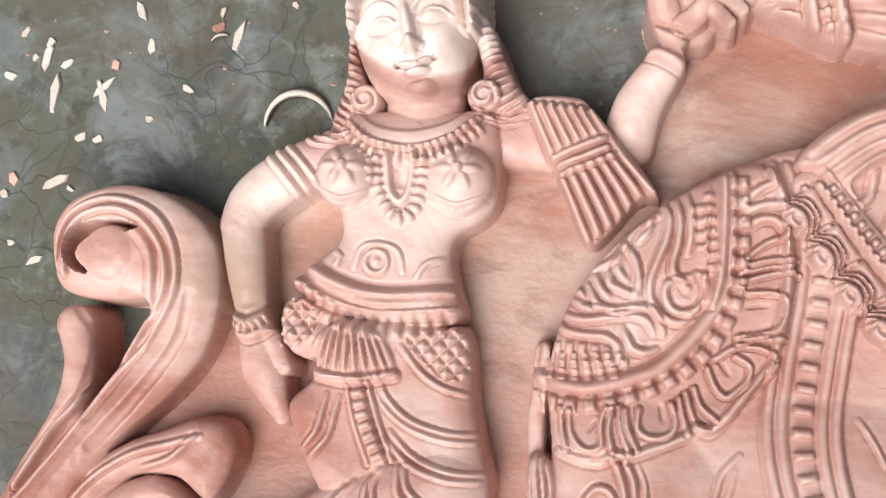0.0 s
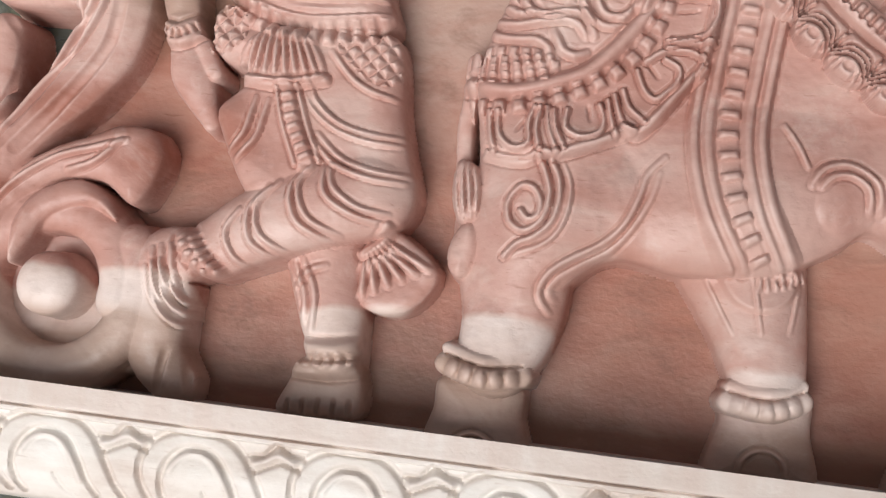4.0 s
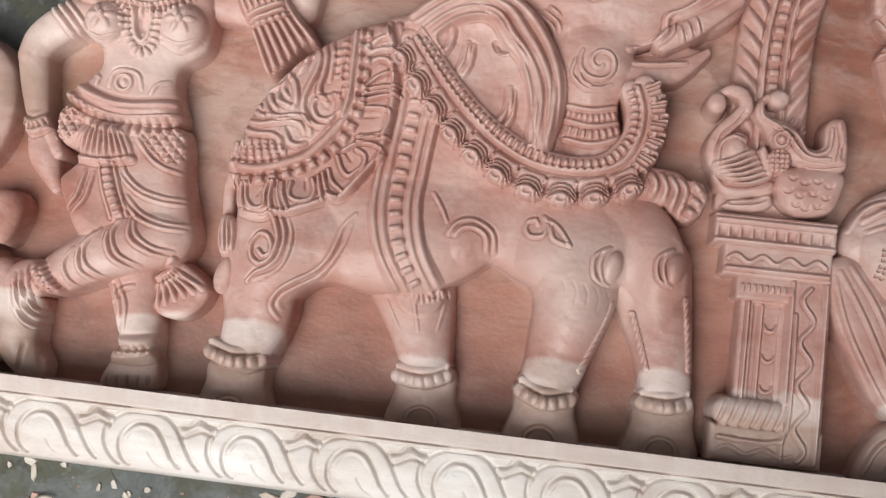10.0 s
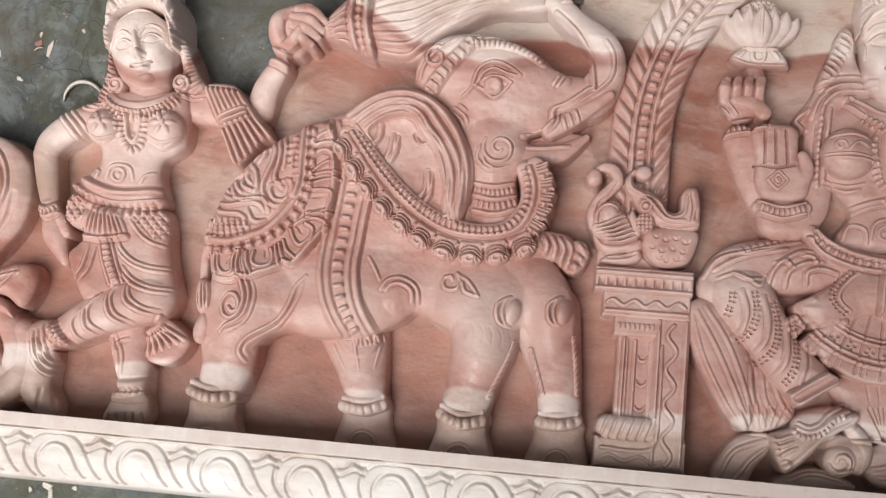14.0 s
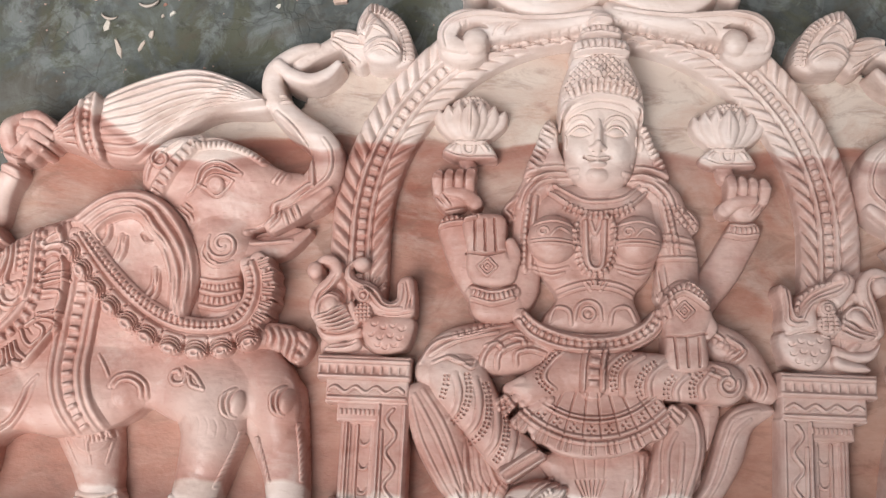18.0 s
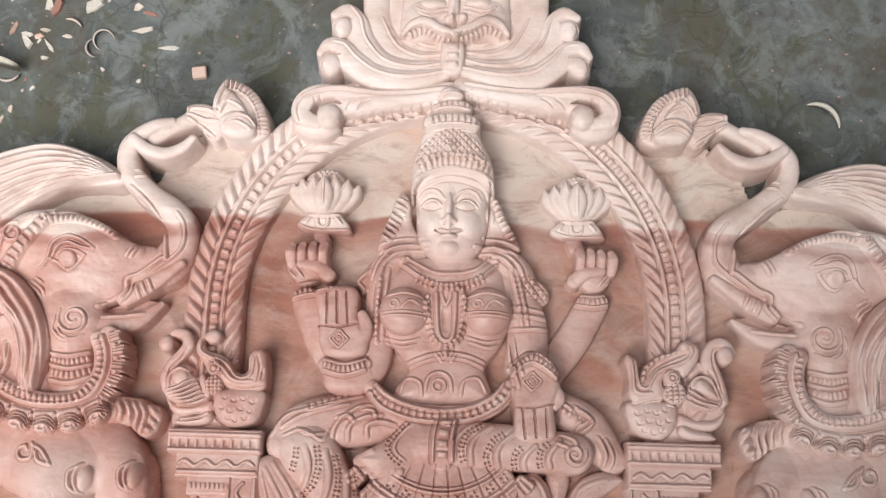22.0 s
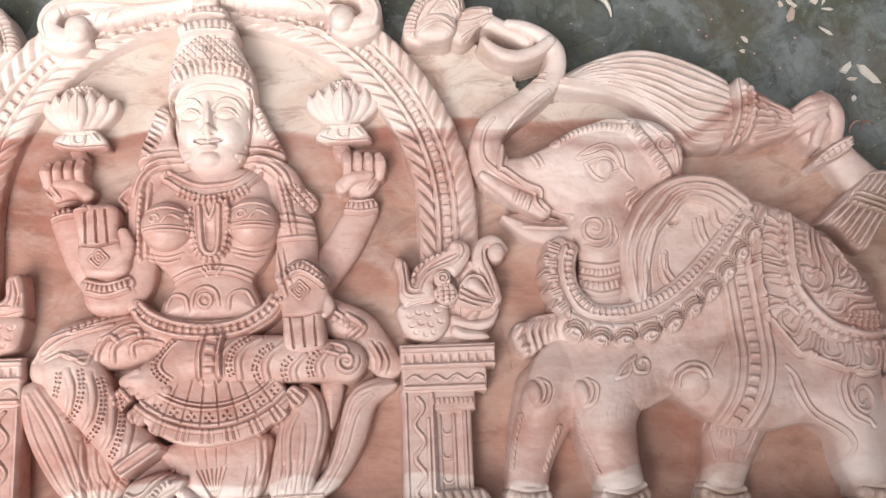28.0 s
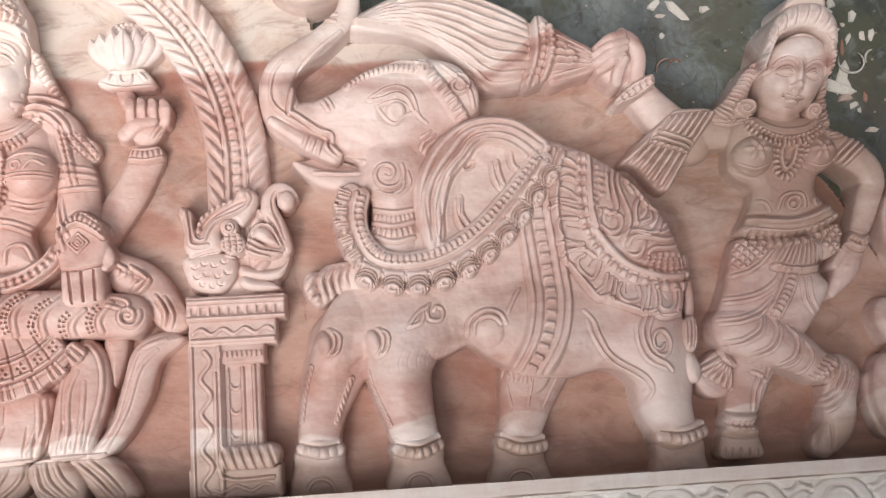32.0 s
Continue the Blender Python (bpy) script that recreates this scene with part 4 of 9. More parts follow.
def carve_other_hand(R):
    """The second attendant's raised forearm with its bangle, and the fist round the plume's grip."""
    R.mass([(0.532, 0.495), (0.557, 0.484), (0.578, 0.470), (0.577, 0.452), (0.556, 0.445), (0.528, 0.441)], 0.058, 0.012, 0.014, WHISK)
    R.strands([(0.533, 0.489), (0.556, 0.477), (0.577, 0.465)], [(0.530, 0.446), (0.555, 0.451), (0.576, 0.457)], 6, 0.002, 0.0036)
    k = FIGURE
    R.limb([(0.670, 0.381), (0.641, 0.407), (0.618, 0.431)], [0.022, 0.019, 0.0155], [0.052, 0.055, 0.058], k)
    R.mass([(0.591, 0.418), (0.599, 0.427), (0.613, 0.437), (0.629, 0.444), (0.632, 0.435), (0.620, 0.425), (0.607, 0.418), (0.595, 0.415)], 0.070, 0.006, 0.010, k)
    R.ridges([[(0.592, 0.421), (0.608, 0.432), (0.628, 0.441)], [(0.595, 0.416), (0.614, 0.423), (0.631, 0.434)]], 0.0018, 0.0036, False)
    R.beads([(0.594, 0.418), (0.611, 0.428), (0.630, 0.437)], 0.0072, 0.004, 0.003, square=True, fill=0.7)
    R.mass([(0.572, 0.468), (0.582, 0.477), (0.599, 0.486), (0.611, 0.482), (0.618, 0.466), (0.618, 0.449), (0.608, 0.439), (0.595, 0.434), (0.584, 0.440), (0.574, 0.454)], 0.058, 0.012, 0.014, k)
    R.limb([(0.616, 0.444), (0.617, 0.461), (0.612, 0.477), (0.604, 0.487)], [0.008, 0.0085, 0.0075, 0.005], [0.062, 0.066, 0.066, 0.06], k)
    for q in ([(0.578, 0.472), (0.590, 0.479), (0.603, 0.483)], [(0.576, 0.465), (0.590, 0.472), (0.605, 0.476)], [(0.576, 0.457), (0.589, 0.464), (0.604, 0.469)], [(0.579, 0.450), (0.590, 0.456), (0.602, 0.462)]):
        R.limb(q, [0.0040, 0.0048, 0.0040], [0.062, 0.071, 0.068], k)
    R.limb([(0.595, 0.438), (0.597, 0.448), (0.603, 0.457)], [0.0055, 0.0055, 0.0045], [0.066, 0.072, 0.072], k)


def carve_elephant(R):
    k = ELEPHANT
    R.limb([(-0.65, 0.265), (-0.65, 0.246), (-0.651, 0.227), (-0.649, 0.207)], 0.0045, 0.046, TAIL)
    # far legs, near legs
    for q, rad, z, fx, fy, zf in (
            ([(-0.500, 0.178), (-0.487, 0.141), (-0.479, 0.110)], [0.037, 0.0265, 0.0195], 0.050, *[(-0.478, 0.083)][0], 0.046),
            ([(-0.316, 0.203), (-0.305, 0.163), (-0.298, 0.134), (-0.295, 0.113)], [0.034, 0.027, 0.0215, 0.0195], 0.056, *[(-0.294, 0.082)][0], 0.05),
            ([(-0.617, 0.175), (-0.614, 0.134), (-0.619, 0.108)], [0.034, 0.0275, 0.0215], 0.064, *[(-0.626, 0.073)][0], 0.058),
            ([(-0.375, 0.210), (-0.371, 0.172), (-0.377, 0.136), (-0.383, 0.110)], [0.044, 0.032, 0.0255, 0.0215], 0.068, *[(-0.385, 0.080)][0], 0.06)):
        R.limb(q, rad, z, k)
        R.mass([(fx - 0.020, fy + 0.022), (fx + 0.020, fy + 0.022), (fx + 0.024, fy + 0.004), (fx + 0.030, fy - 0.018), (fx + 0.027, fy - 0.027), (fx, fy - 0.029), (fx - 0.027, fy - 0.027), (fx - 0.030, fy - 0.018), (fx - 0.024, fy + 0.004)], zf - 0.010, 0.022, 0.018, k)
        R.ridge(spiral(fx, fy - 0.018, 0.012, 0.012, 0, 0.5, 10), 0.0016, 0.0025)
    R.mass([(-0.645, 0.257), (-0.635, 0.295), (-0.611, 0.329), (-0.576, 0.358), (-0.541, 0.377), (-0.499, 0.384), (-0.444, 0.364), (-0.397, 0.314), (-0.342, 0.267), (-0.309, 0.250), (-0.291, 0.220), (-0.287, 0.185), (-0.318, 0.172), (-0.336, 0.187), (-0.350, 0.175), (-0.395, 0.178), (-0.417, 0.184), (-0.437, 0.193), (-0.453, 0.182), (-0.486, 0.165), (-0.528, 0.161), (-0.560, 0.165), (-0.577, 0.158), (-0.593, 0.140), (-0.603, 0.124), (-0.632, 0.137), (-0.638, 0.173), (-0.641, 0.215)], 0.068, 0.038, 0.026, k)
    for q in ([(-0.403, 0.225), (-0.346, 0.231), (-0.342, 0.180), (-0.357, 0.158), (-0.388, 0.160), (-0.402, 0.195)], [(-0.635, 0.194), (-0.595, 0.198), (-0.596, 0.161), (-0.608, 0.134), (-0.626, 0.132)], [(-0.333, 0.222), (-0.297, 0.225), (-0.289, 0.185), (-0.293, 0.164), (-0.320, 0.162)]):
        R.smooth(q, 90)
    # head, mouth, raised trunk
    R.mass([(-0.459, 0.413), (-0.453, 0.439), (-0.437, 0.458), (-0.410, 0.465), (-0.377, 0.462), (-0.348, 0.451), (-0.325, 0.437), (-0.305, 0.426), (-0.309, 0.403), (-0.321, 0.388), (-0.328, 0.378), (-0.344, 0.369), (-0.343, 0.352), (-0.351, 0.336), (-0.353, 0.320), (-0.343, 0.277), (-0.389, 0.273), (-0.396, 0.321), (-0.407, 0.361), (-0.426, 0.390), (-0.443, 0.403)], 0.073, 0.03, 0.022, k)
    R.mass([(-0.349, 0.366), (-0.333, 0.373), (-0.314, 0.380), (-0.292, 0.378), (-0.288, 0.373), (-0.310, 0.362), (-0.344, 0.358)], 0.040, 0.006, 0.006, k)
    R.limb([(-0.356, 0.352), (-0.331, 0.353), (-0.310, 0.359), (-0.289, 0.375)], [0.014, 0.010, 0.0085, 0.003], [0.064, 0.062, 0.058, 0.05], k)
    R.limb([*[(-0.357, 0.400), (-0.331, 0.409)], *[(-0.288, 0.414), (-0.273, 0.443), (-0.281, 0.465), (-0.309, 0.486), (-0.331, 0.510), (-0.334, 0.533), (-0.324, 0.547), (-0.307, 0.558), (-0.291, 0.563)]],
           [0.026, 0.025, 0.021, 0.0165, 0.0145, 0.0125, 0.0112, 0.0098, 0.0082, 0.0066, 0.005], [0.068, 0.067, 0.065, 0.062, 0.06, 0.058, 0.058, 0.06, 0.062, 0.062, 0.058], k)
    R.smooth([(-0.365, 0.440), (-0.343, 0.440), (-0.318, 0.427), (-0.305, 0.418), (-0.309, 0.406), (-0.327, 0.389), (-0.351, 0.380), (-0.371, 0.389)], 40)
    R.limb([(-0.328, 0.543), (-0.314, 0.532), (-0.295, 0.527), (-0.278, 0.533), (-0.267, 0.544)], [0.0055, 0.0066, 0.0068, 0.006, 0.004], 0.066, k)
    R.limb([(-0.324, 0.378), (-0.303, 0.391), (-0.270, 0.414)], [0.0085, 0.0085, 0.0045], 0.068, TUSK)
    R.ridges([[(-0.309, 0.379), (-0.313, 0.390)], [(-0.303, 0.383), (-0.308, 0.394)], [(-0.297, 0.386), (-0.302, 0.398)]], 0.0018, 0.0032)
    R.dome(*[(-0.373, 0.349)][0], 0.040, 0.036, 0.006, sharp=1.2)
    R.ridge(spiral(*[(-0.370, 0.355)][0], 0.0165, 0.003, 150, 1.45, 30), 0.0017, 0.0032)
    R.ridge([(-0.386, 0.351), (-0.383, 0.340), (-0.371, 0.335), (-0.360, 0.339)], 0.0015, 0.0026)
    R.ridge([(-0.389, 0.356), (-0.391, 0.344), (-0.379, 0.334), (-0.366, 0.335)], 0.0016, 0.0026)
    # the lip that runs on into the trunk
    R.ridge([*[(-0.349, 0.369), (-0.333, 0.375), (-0.323, 0.386), (-0.322, 0.397), (-0.309, 0.404), (-0.290, 0.419)], *[(-0.286, 0.422), (-0.292, 0.451), (-0.307, 0.474), (-0.327, 0.492)]], 0.0026, 0.0044)
    R.ridge([*[(-0.344, 0.371), (-0.330, 0.373), (-0.318, 0.384), (-0.317, 0.395), (-0.304, 0.403)], *[(-0.272, 0.428), (-0.269, 0.452), (-0.277, 0.466)]], 0.0018, 0.003)
    R.ridge([(-0.344, 0.359), (-0.325, 0.361), (-0.305, 0.364)], 0.002, 0.003)
    R.ridges([[(-0.324, 0.420), (-0.318, 0.431)], [(-0.320, 0.419), (-0.314, 0.429)], [(-0.296, 0.445), (-0.301, 0.457), (-0.307, 0.455)], [(-0.300, 0.448), (-0.305, 0.456)], [(-0.323, 0.510), (-0.311, 0.513)], [(-0.322, 0.503), (-0.310, 0.506)]], 0.0018, 0.003)
    x, y = [(-0.381, 0.414)][0]
    R.dome(x, y, 0.020, 0.013, -0.003, -8, sharp=1.0)
    R.ridges([[(-0.410, 0.403), (-0.402, 0.411), (-0.396, 0.428), (-0.384, 0.436), (-0.370, 0.434), (-0.355, 0.425)], [(-0.405, 0.406), (-0.397, 0.415), (-0.391, 0.425), (-0.381, 0.430), (-0.369, 0.426), (-0.356, 0.424)], [(-0.399, 0.414), (-0.390, 0.410), (-0.380, 0.403), (-0.371, 0.409), (-0.364, 0.418)], [(-0.393, 0.418), (-0.383, 0.423), (-0.373, 0.422), (-0.364, 0.418)]], 0.0016, 0.0030)
    R.mass(oval(x, y, 0.0092, 0.0092), 0.0775, 0.006, 0.007, ELEPHANT)
    R.dome(x, y, 0.0052, 0.0052, -0.0012)
    R.ridges([[(-0.422, 0.390), (-0.411, 0.382), (-0.407, 0.375)], [(-0.417, 0.392), (-0.407, 0.385), (-0.404, 0.378)], [(-0.413, 0.395), (-0.405, 0.389)]], 0.002, 0.003)
    # cap and brow bands
    R.mass([(-0.458, 0.419), (-0.454, 0.439), (-0.438, 0.454), (-0.415, 0.462), (-0.408, 0.456), (-0.424, 0.432), (-0.439, 0.407), (-0.452, 0.409)], 0.072, 0.012, 0.012, HEADBAND)
    R.ridges([spiral(*[(-0.438, 0.439)][0], 0.011, 0.003, 60, 1.3), [(-0.453, 0.417), (-0.446, 0.436), (-0.421, 0.458)]], 0.0018, 0.0032)
    R.band([(-0.445, 0.402), (-0.430, 0.425), (-0.412, 0.446), (-0.402, 0.459)], 0.0085, 0.004, HEADBAND)
    R.beads([(-0.445, 0.402), (-0.430, 0.425), (-0.412, 0.446), (-0.402, 0.459)], 0.008, 0.006, 0.0045, square=True, fill=0.75)
    R.band([(-0.406, 0.451), (-0.379, 0.455), (-0.354, 0.450), (-0.335, 0.440)], 0.0055, 0.003, HEADBAND)
    R.beads([(-0.406, 0.451), (-0.379, 0.455), (-0.354, 0.450), (-0.335, 0.440)], 0.005, 0.0045, 0.004)
    R.ridges([[(-0.408, 0.456), (-0.379, 0.463), (-0.351, 0.457), (-0.330, 0.442)]], 0.0024, 0.004, False)
    # collars
    R.ridges([[(-0.394, 0.321), (-0.372, 0.318), (-0.349, 0.325)], [(-0.393, 0.310), (-0.371, 0.306), (-0.348, 0.313)], [(-0.391, 0.295), (-0.370, 0.292), (-0.349, 0.300)]], 0.0022, 0.0034, False)
    R.beads([(-0.393, 0.315), (-0.371, 0.312), (-0.349, 0.319)], 0.0046, 0.004, 0.003)
    R.beads([(-0.391, 0.302), (-0.370, 0.299), (-0.349, 0.306)], 0.0055, 0.0045, 0.0035, square=True, fill=0.7)
    # body lines
    R.ridges([[(-0.470, 0.212), (-0.465, 0.221), (-0.452, 0.224), (-0.438, 0.216), (-0.435, 0.202)], [(-0.466, 0.212), (-0.460, 0.218), (-0.451, 0.219), (-0.442, 0.213), (-0.440, 0.202)]], 0.0022, 0.0036)
    R.dome(*(-0.452, 0.204), 0.016, 0.016, 0.003, sharp=0.6)
    R.ridges([[(-0.411, 0.229), (-0.413, 0.223), (-0.409, 0.217), (-0.399, 0.218), (-0.397, 0.226), (-0.400, 0.233)], [(-0.395, 0.228), (-0.391, 0.216), (-0.378, 0.212)], [(-0.399, 0.232), (-0.388, 0.225), (-0.378, 0.212)], [(-0.411, 0.228), (-0.406, 0.230), (-0.404, 0.226)]], 0.0018, 0.0034)
    R.ridges([[(-0.607, 0.211), (-0.603, 0.203), (-0.6, 0.192), (-0.603, 0.179), (-0.611, 0.173), (-0.619, 0.177), (-0.621, 0.187), (-0.615, 0.196), (-0.608, 0.195), (-0.604, 0.188), (-0.605, 0.181), (-0.61, 0.179), (-0.614, 0.183)], [(-0.601, 0.21), (-0.596, 0.201), (-0.595, 0.189), (-0.598, 0.178), (-0.606, 0.17), (-0.614, 0.166), (-0.62, 0.159)]], 0.0018, 0.0036, False)
    R.ridge([(-0.595, 0.21), (-0.59, 0.199), (-0.59, 0.186), (-0.594, 0.174), (-0.602, 0.166), (-0.616, 0.16)], 0.0015, 0.0022)
    R.ridge([(-0.544, 0.219), (-0.552, 0.209), (-0.555, 0.197), (-0.561, 0.182), (-0.571, 0.171), (-0.585, 0.162), (-0.595, 0.154), (-0.6, 0.145), (-0.599, 0.139), (-0.594, 0.133)], 0.0019, 0.0032)
    R.ridge([(-0.546, 0.21), (-0.549, 0.197), (-0.556, 0.182), (-0.566, 0.169), (-0.579, 0.16), (-0.591, 0.151), (-0.595, 0.144), (-0.592, 0.14)], 0.0019, 0.0018)
    R.ridge([(-0.486, 0.242), (-0.479, 0.232), (-0.473, 0.221)], 0.0017, 0.0028)
    R.mass([(-0.652, 0.207), (-0.648, 0.21), (-0.64, 0.206), (-0.635, 0.197), (-0.634, 0.185), (-0.638, 0.176), (-0.646, 0.175), (-0.651, 0.183), (-0.653, 0.195)], 0.062, 0.012, 0.012, TAIL)
    R.ridges([[(-0.65, 0.206), (-0.65, 0.195), (-0.648, 0.183), (-0.645, 0.176)], [(-0.648, 0.208), (-0.647, 0.196), (-0.645, 0.184), (-0.643, 0.176)], [(-0.645, 0.207), (-0.643, 0.196), (-0.641, 0.184), (-0.641, 0.177)], [(-0.642, 0.205), (-0.639, 0.196), (-0.638, 0.185), (-0.639, 0.178)]], 0.0016, 0.0034)
    R.mass(oval(-0.642, 0.161, 0.0085, 0.0150, -8), 0.062, 0.009, 0.012, TAIL)
    for x, y in ((-0.346, 0.2), (-0.299, 0.204)):
        R.dome(x + 0.002, y, 0.0068, 0.0126, 0.007, -12, sharp=0.6)
        for d in (0.0, 0.0052):
            R.ridge([(x - 0.0008 - d * 0.4, y + 0.0140), (x - 0.0068 - d, y + 0.0070), (x - 0.0080 - d, y - 0.0014), (x - 0.0056 - d, y - 0.0098), (x - 0.0008 - d * 0.5, y - 0.0140)], 0.0017, 0.0032)
    for i in range(9):
        x, y = [(-0.416, 0.192)][0]
        x, y = x + 0.0085 * i, y - 0.0012 * i
        R.ridge([(x, y), (x + 0.004, y - 0.008), (x + 0.003, y - 0.018)], 0.0010, -0.0005)
    R.rope([(-0.340, 0.172), (-0.345, 0.155), (-0.354, 0.134), (-0.360, 0.120)], 0.0028, 0.004, 0.006)
    R.rope([(-0.326, 0.167), (-0.319, 0.148), (-0.312, 0.127)], 0.0028, 0.004, 0.006)
    R.rope([(-0.286, 0.182), (-0.282, 0.156), (-0.279, 0.130)], 0.0028, 0.004, 0.006)
    R.strands([(-0.517, 0.161), (-0.501, 0.134)], [(-0.468, 0.163), (-0.472, 0.137)], 3, 0.0014, 0.0015)
    # swelling of haunch, belly and shoulder
    for x, y, rx, ry, dz, t in ((-0.600, 0.185, 0.050, 0.062, 0.009, 20), (-0.500, 0.205, 0.075, 0.045, 0.006, 10), (-0.372, 0.190, 0.046, 0.062, 0.011, 15), (-0.305, 0.205, 0.030, 0.055, 0.007, 10), (-0.375, 0.420, 0.055, 0.040, 0.006, 0)):
        R.dome(x, y, rx, ry, dz, t, sharp=1.2)
    # saddle cloth
    k = CLOTH
    R.pad([(-0.652, 0.252), (-0.648, 0.234), (-0.640, 0.216), (-0.629, 0.210), (-0.615, 0.210), (-0.600, 0.212), (-0.585, 0.216), (-0.569, 0.223), (-0.558, 0.229), (-0.547, 0.238), (-0.535, 0.257), (-0.529, 0.269), (-0.524, 0.283), (-0.523, 0.295), (-0.521, 0.310), (-0.523, 0.325), (-0.525, 0.341), (-0.529, 0.357), (-0.537, 0.370), (-0.552, 0.372), (-0.566, 0.365), (-0.584, 0.357), (-0.598, 0.349), (-0.612, 0.337), (-0.628, 0.313), (-0.642, 0.296), (-0.650, 0.274)], 0.0085, 0.006, k)
    R.ridge([(-0.651, 0.250), (-0.637, 0.247), (-0.622, 0.247), (-0.604, 0.252), (-0.589, 0.259), (-0.578, 0.269), (-0.569, 0.280), (-0.562, 0.291), (-0.558, 0.307), (-0.557, 0.326), (-0.558, 0.347), (-0.559, 0.364)], 0.0042, 0.0058, False)
    R.ridge([(-0.564, 0.296), (-0.561, 0.308), (-0.561, 0.327), (-0.561, 0.347), (-0.562, 0.361)], 0.0034, 0.0036, False)
    R.beads([(-0.648, 0.238), (-0.630, 0.237), (-0.609, 0.242), (-0.591, 0.249), (-0.577, 0.258), (-0.565, 0.270), (-0.557, 0.283), (-0.552, 0.297), (-0.550, 0.314), (-0.550, 0.332), (-0.552, 0.351), (-0.553, 0.365)], 0.0104, 0.0050, 0.0058, square=True, fill=0.72)
    for q in [[(-0.645, 0.267), (-0.628, 0.267), (-0.611, 0.266)],
              [(-0.647, 0.262), (-0.628, 0.262), (-0.605, 0.264)],
              [(-0.648, 0.257), (-0.627, 0.258), (-0.602, 0.261)],
              [(-0.648, 0.253), (-0.627, 0.253), (-0.607, 0.256)]]:
        R.beads(q, 0.0064, 0.0031, 0.0036, square=True, fill=0.78)
    for q in [[(-0.574, 0.348), (-0.571, 0.334), (-0.570, 0.320)],
              [(-0.568, 0.355), (-0.566, 0.334), (-0.563, 0.311)],
              [(-0.567, 0.312), (-0.565, 0.308)]]:
        R.beads(q, 0.0066, 0.0036, 0.0036, square=True, fill=0.7)
    # scrolls on the field, leaves round the border
    R.ridges([[(-0.631, 0.310), (-0.622, 0.311), (-0.613, 0.317), (-0.607, 0.328), (-0.601, 0.335), (-0.593, 0.341)],
              [(-0.611, 0.324), (-0.604, 0.316), (-0.601, 0.305), (-0.602, 0.296)],
              [(-0.595, 0.349), (-0.588, 0.341), (-0.588, 0.329), (-0.592, 0.316), (-0.595, 0.305), (-0.594, 0.295), (-0.588, 0.287), (-0.580, 0.284), (-0.573, 0.287)],
              [(-0.586, 0.350), (-0.582, 0.339), (-0.582, 0.327), (-0.584, 0.316), (-0.583, 0.309), (-0.577, 0.307), (-0.572, 0.310)],
              [(-0.580, 0.353), (-0.577, 0.343), (-0.576, 0.330), (-0.577, 0.321)],
              [(-0.569, 0.310), (-0.566, 0.304), (-0.567, 0.296), (-0.573, 0.290), (-0.582, 0.290), (-0.587, 0.297), (-0.586, 0.304), (-0.580, 0.306), (-0.576, 0.302)]], 0.0023, 0.0040)
    R.ridges([[(-0.627, 0.300), (-0.622, 0.291), (-0.613, 0.288), (-0.603, 0.290), (-0.594, 0.290), (-0.589, 0.284), (-0.587, 0.278)],
              [(-0.617, 0.309), (-0.616, 0.302), (-0.610, 0.299), (-0.603, 0.297)],
              [(-0.643, 0.289), (-0.638, 0.284), (-0.628, 0.282), (-0.616, 0.284), (-0.604, 0.286), (-0.596, 0.284), (-0.591, 0.278)],
              [(-0.642, 0.303), (-0.638, 0.298), (-0.632, 0.297), (-0.629, 0.293)],
              [(-0.644, 0.282), (-0.638, 0.276), (-0.627, 0.274), (-0.617, 0.274), (-0.610, 0.270), (-0.609, 0.265)],
              [(-0.608, 0.279), (-0.605, 0.274), (-0.602, 0.269), (-0.596, 0.267), (-0.590, 0.269)],
              [(-0.597, 0.340), (-0.598, 0.332), (-0.603, 0.326)],
              [(-0.625, 0.308), (-0.622, 0.301), (-0.617, 0.295)],
              [(-0.636, 0.294), (-0.629, 0.289), (-0.621, 0.288)],
              [(-0.610, 0.318), (-0.613, 0.311), (-0.608, 0.304)]], 0.0023, 0.0040)
    R.ridges([[(-0.632, 0.234), (-0.63, 0.222), (-0.622, 0.215), (-0.614, 0.218), (-0.615, 0.229), (-0.613, 0.237)],
              [(-0.596, 0.238), (-0.596, 0.228), (-0.588, 0.224), (-0.579, 0.227), (-0.577, 0.235), (-0.58, 0.242)],
              [(-0.563, 0.262), (-0.559, 0.253), (-0.553, 0.248), (-0.547, 0.252), (-0.542, 0.258), (-0.542, 0.265), (-0.549, 0.269)],
              [(-0.549, 0.279), (-0.538, 0.281), (-0.529, 0.285), (-0.525, 0.293), (-0.526, 0.3), (-0.532, 0.303), (-0.545, 0.302)],
              [(-0.61, 0.237), (-0.611, 0.226), (-0.608, 0.216)],
              [(-0.606, 0.238), (-0.604, 0.227), (-0.599, 0.215)],
              [(-0.576, 0.245), (-0.574, 0.236), (-0.57, 0.227)],
              [(-0.573, 0.248), (-0.57, 0.239), (-0.566, 0.232), (-0.561, 0.231)],
              [(-0.569, 0.251), (-0.565, 0.242), (-0.557, 0.236)]], 0.0017, 0.0036, False)
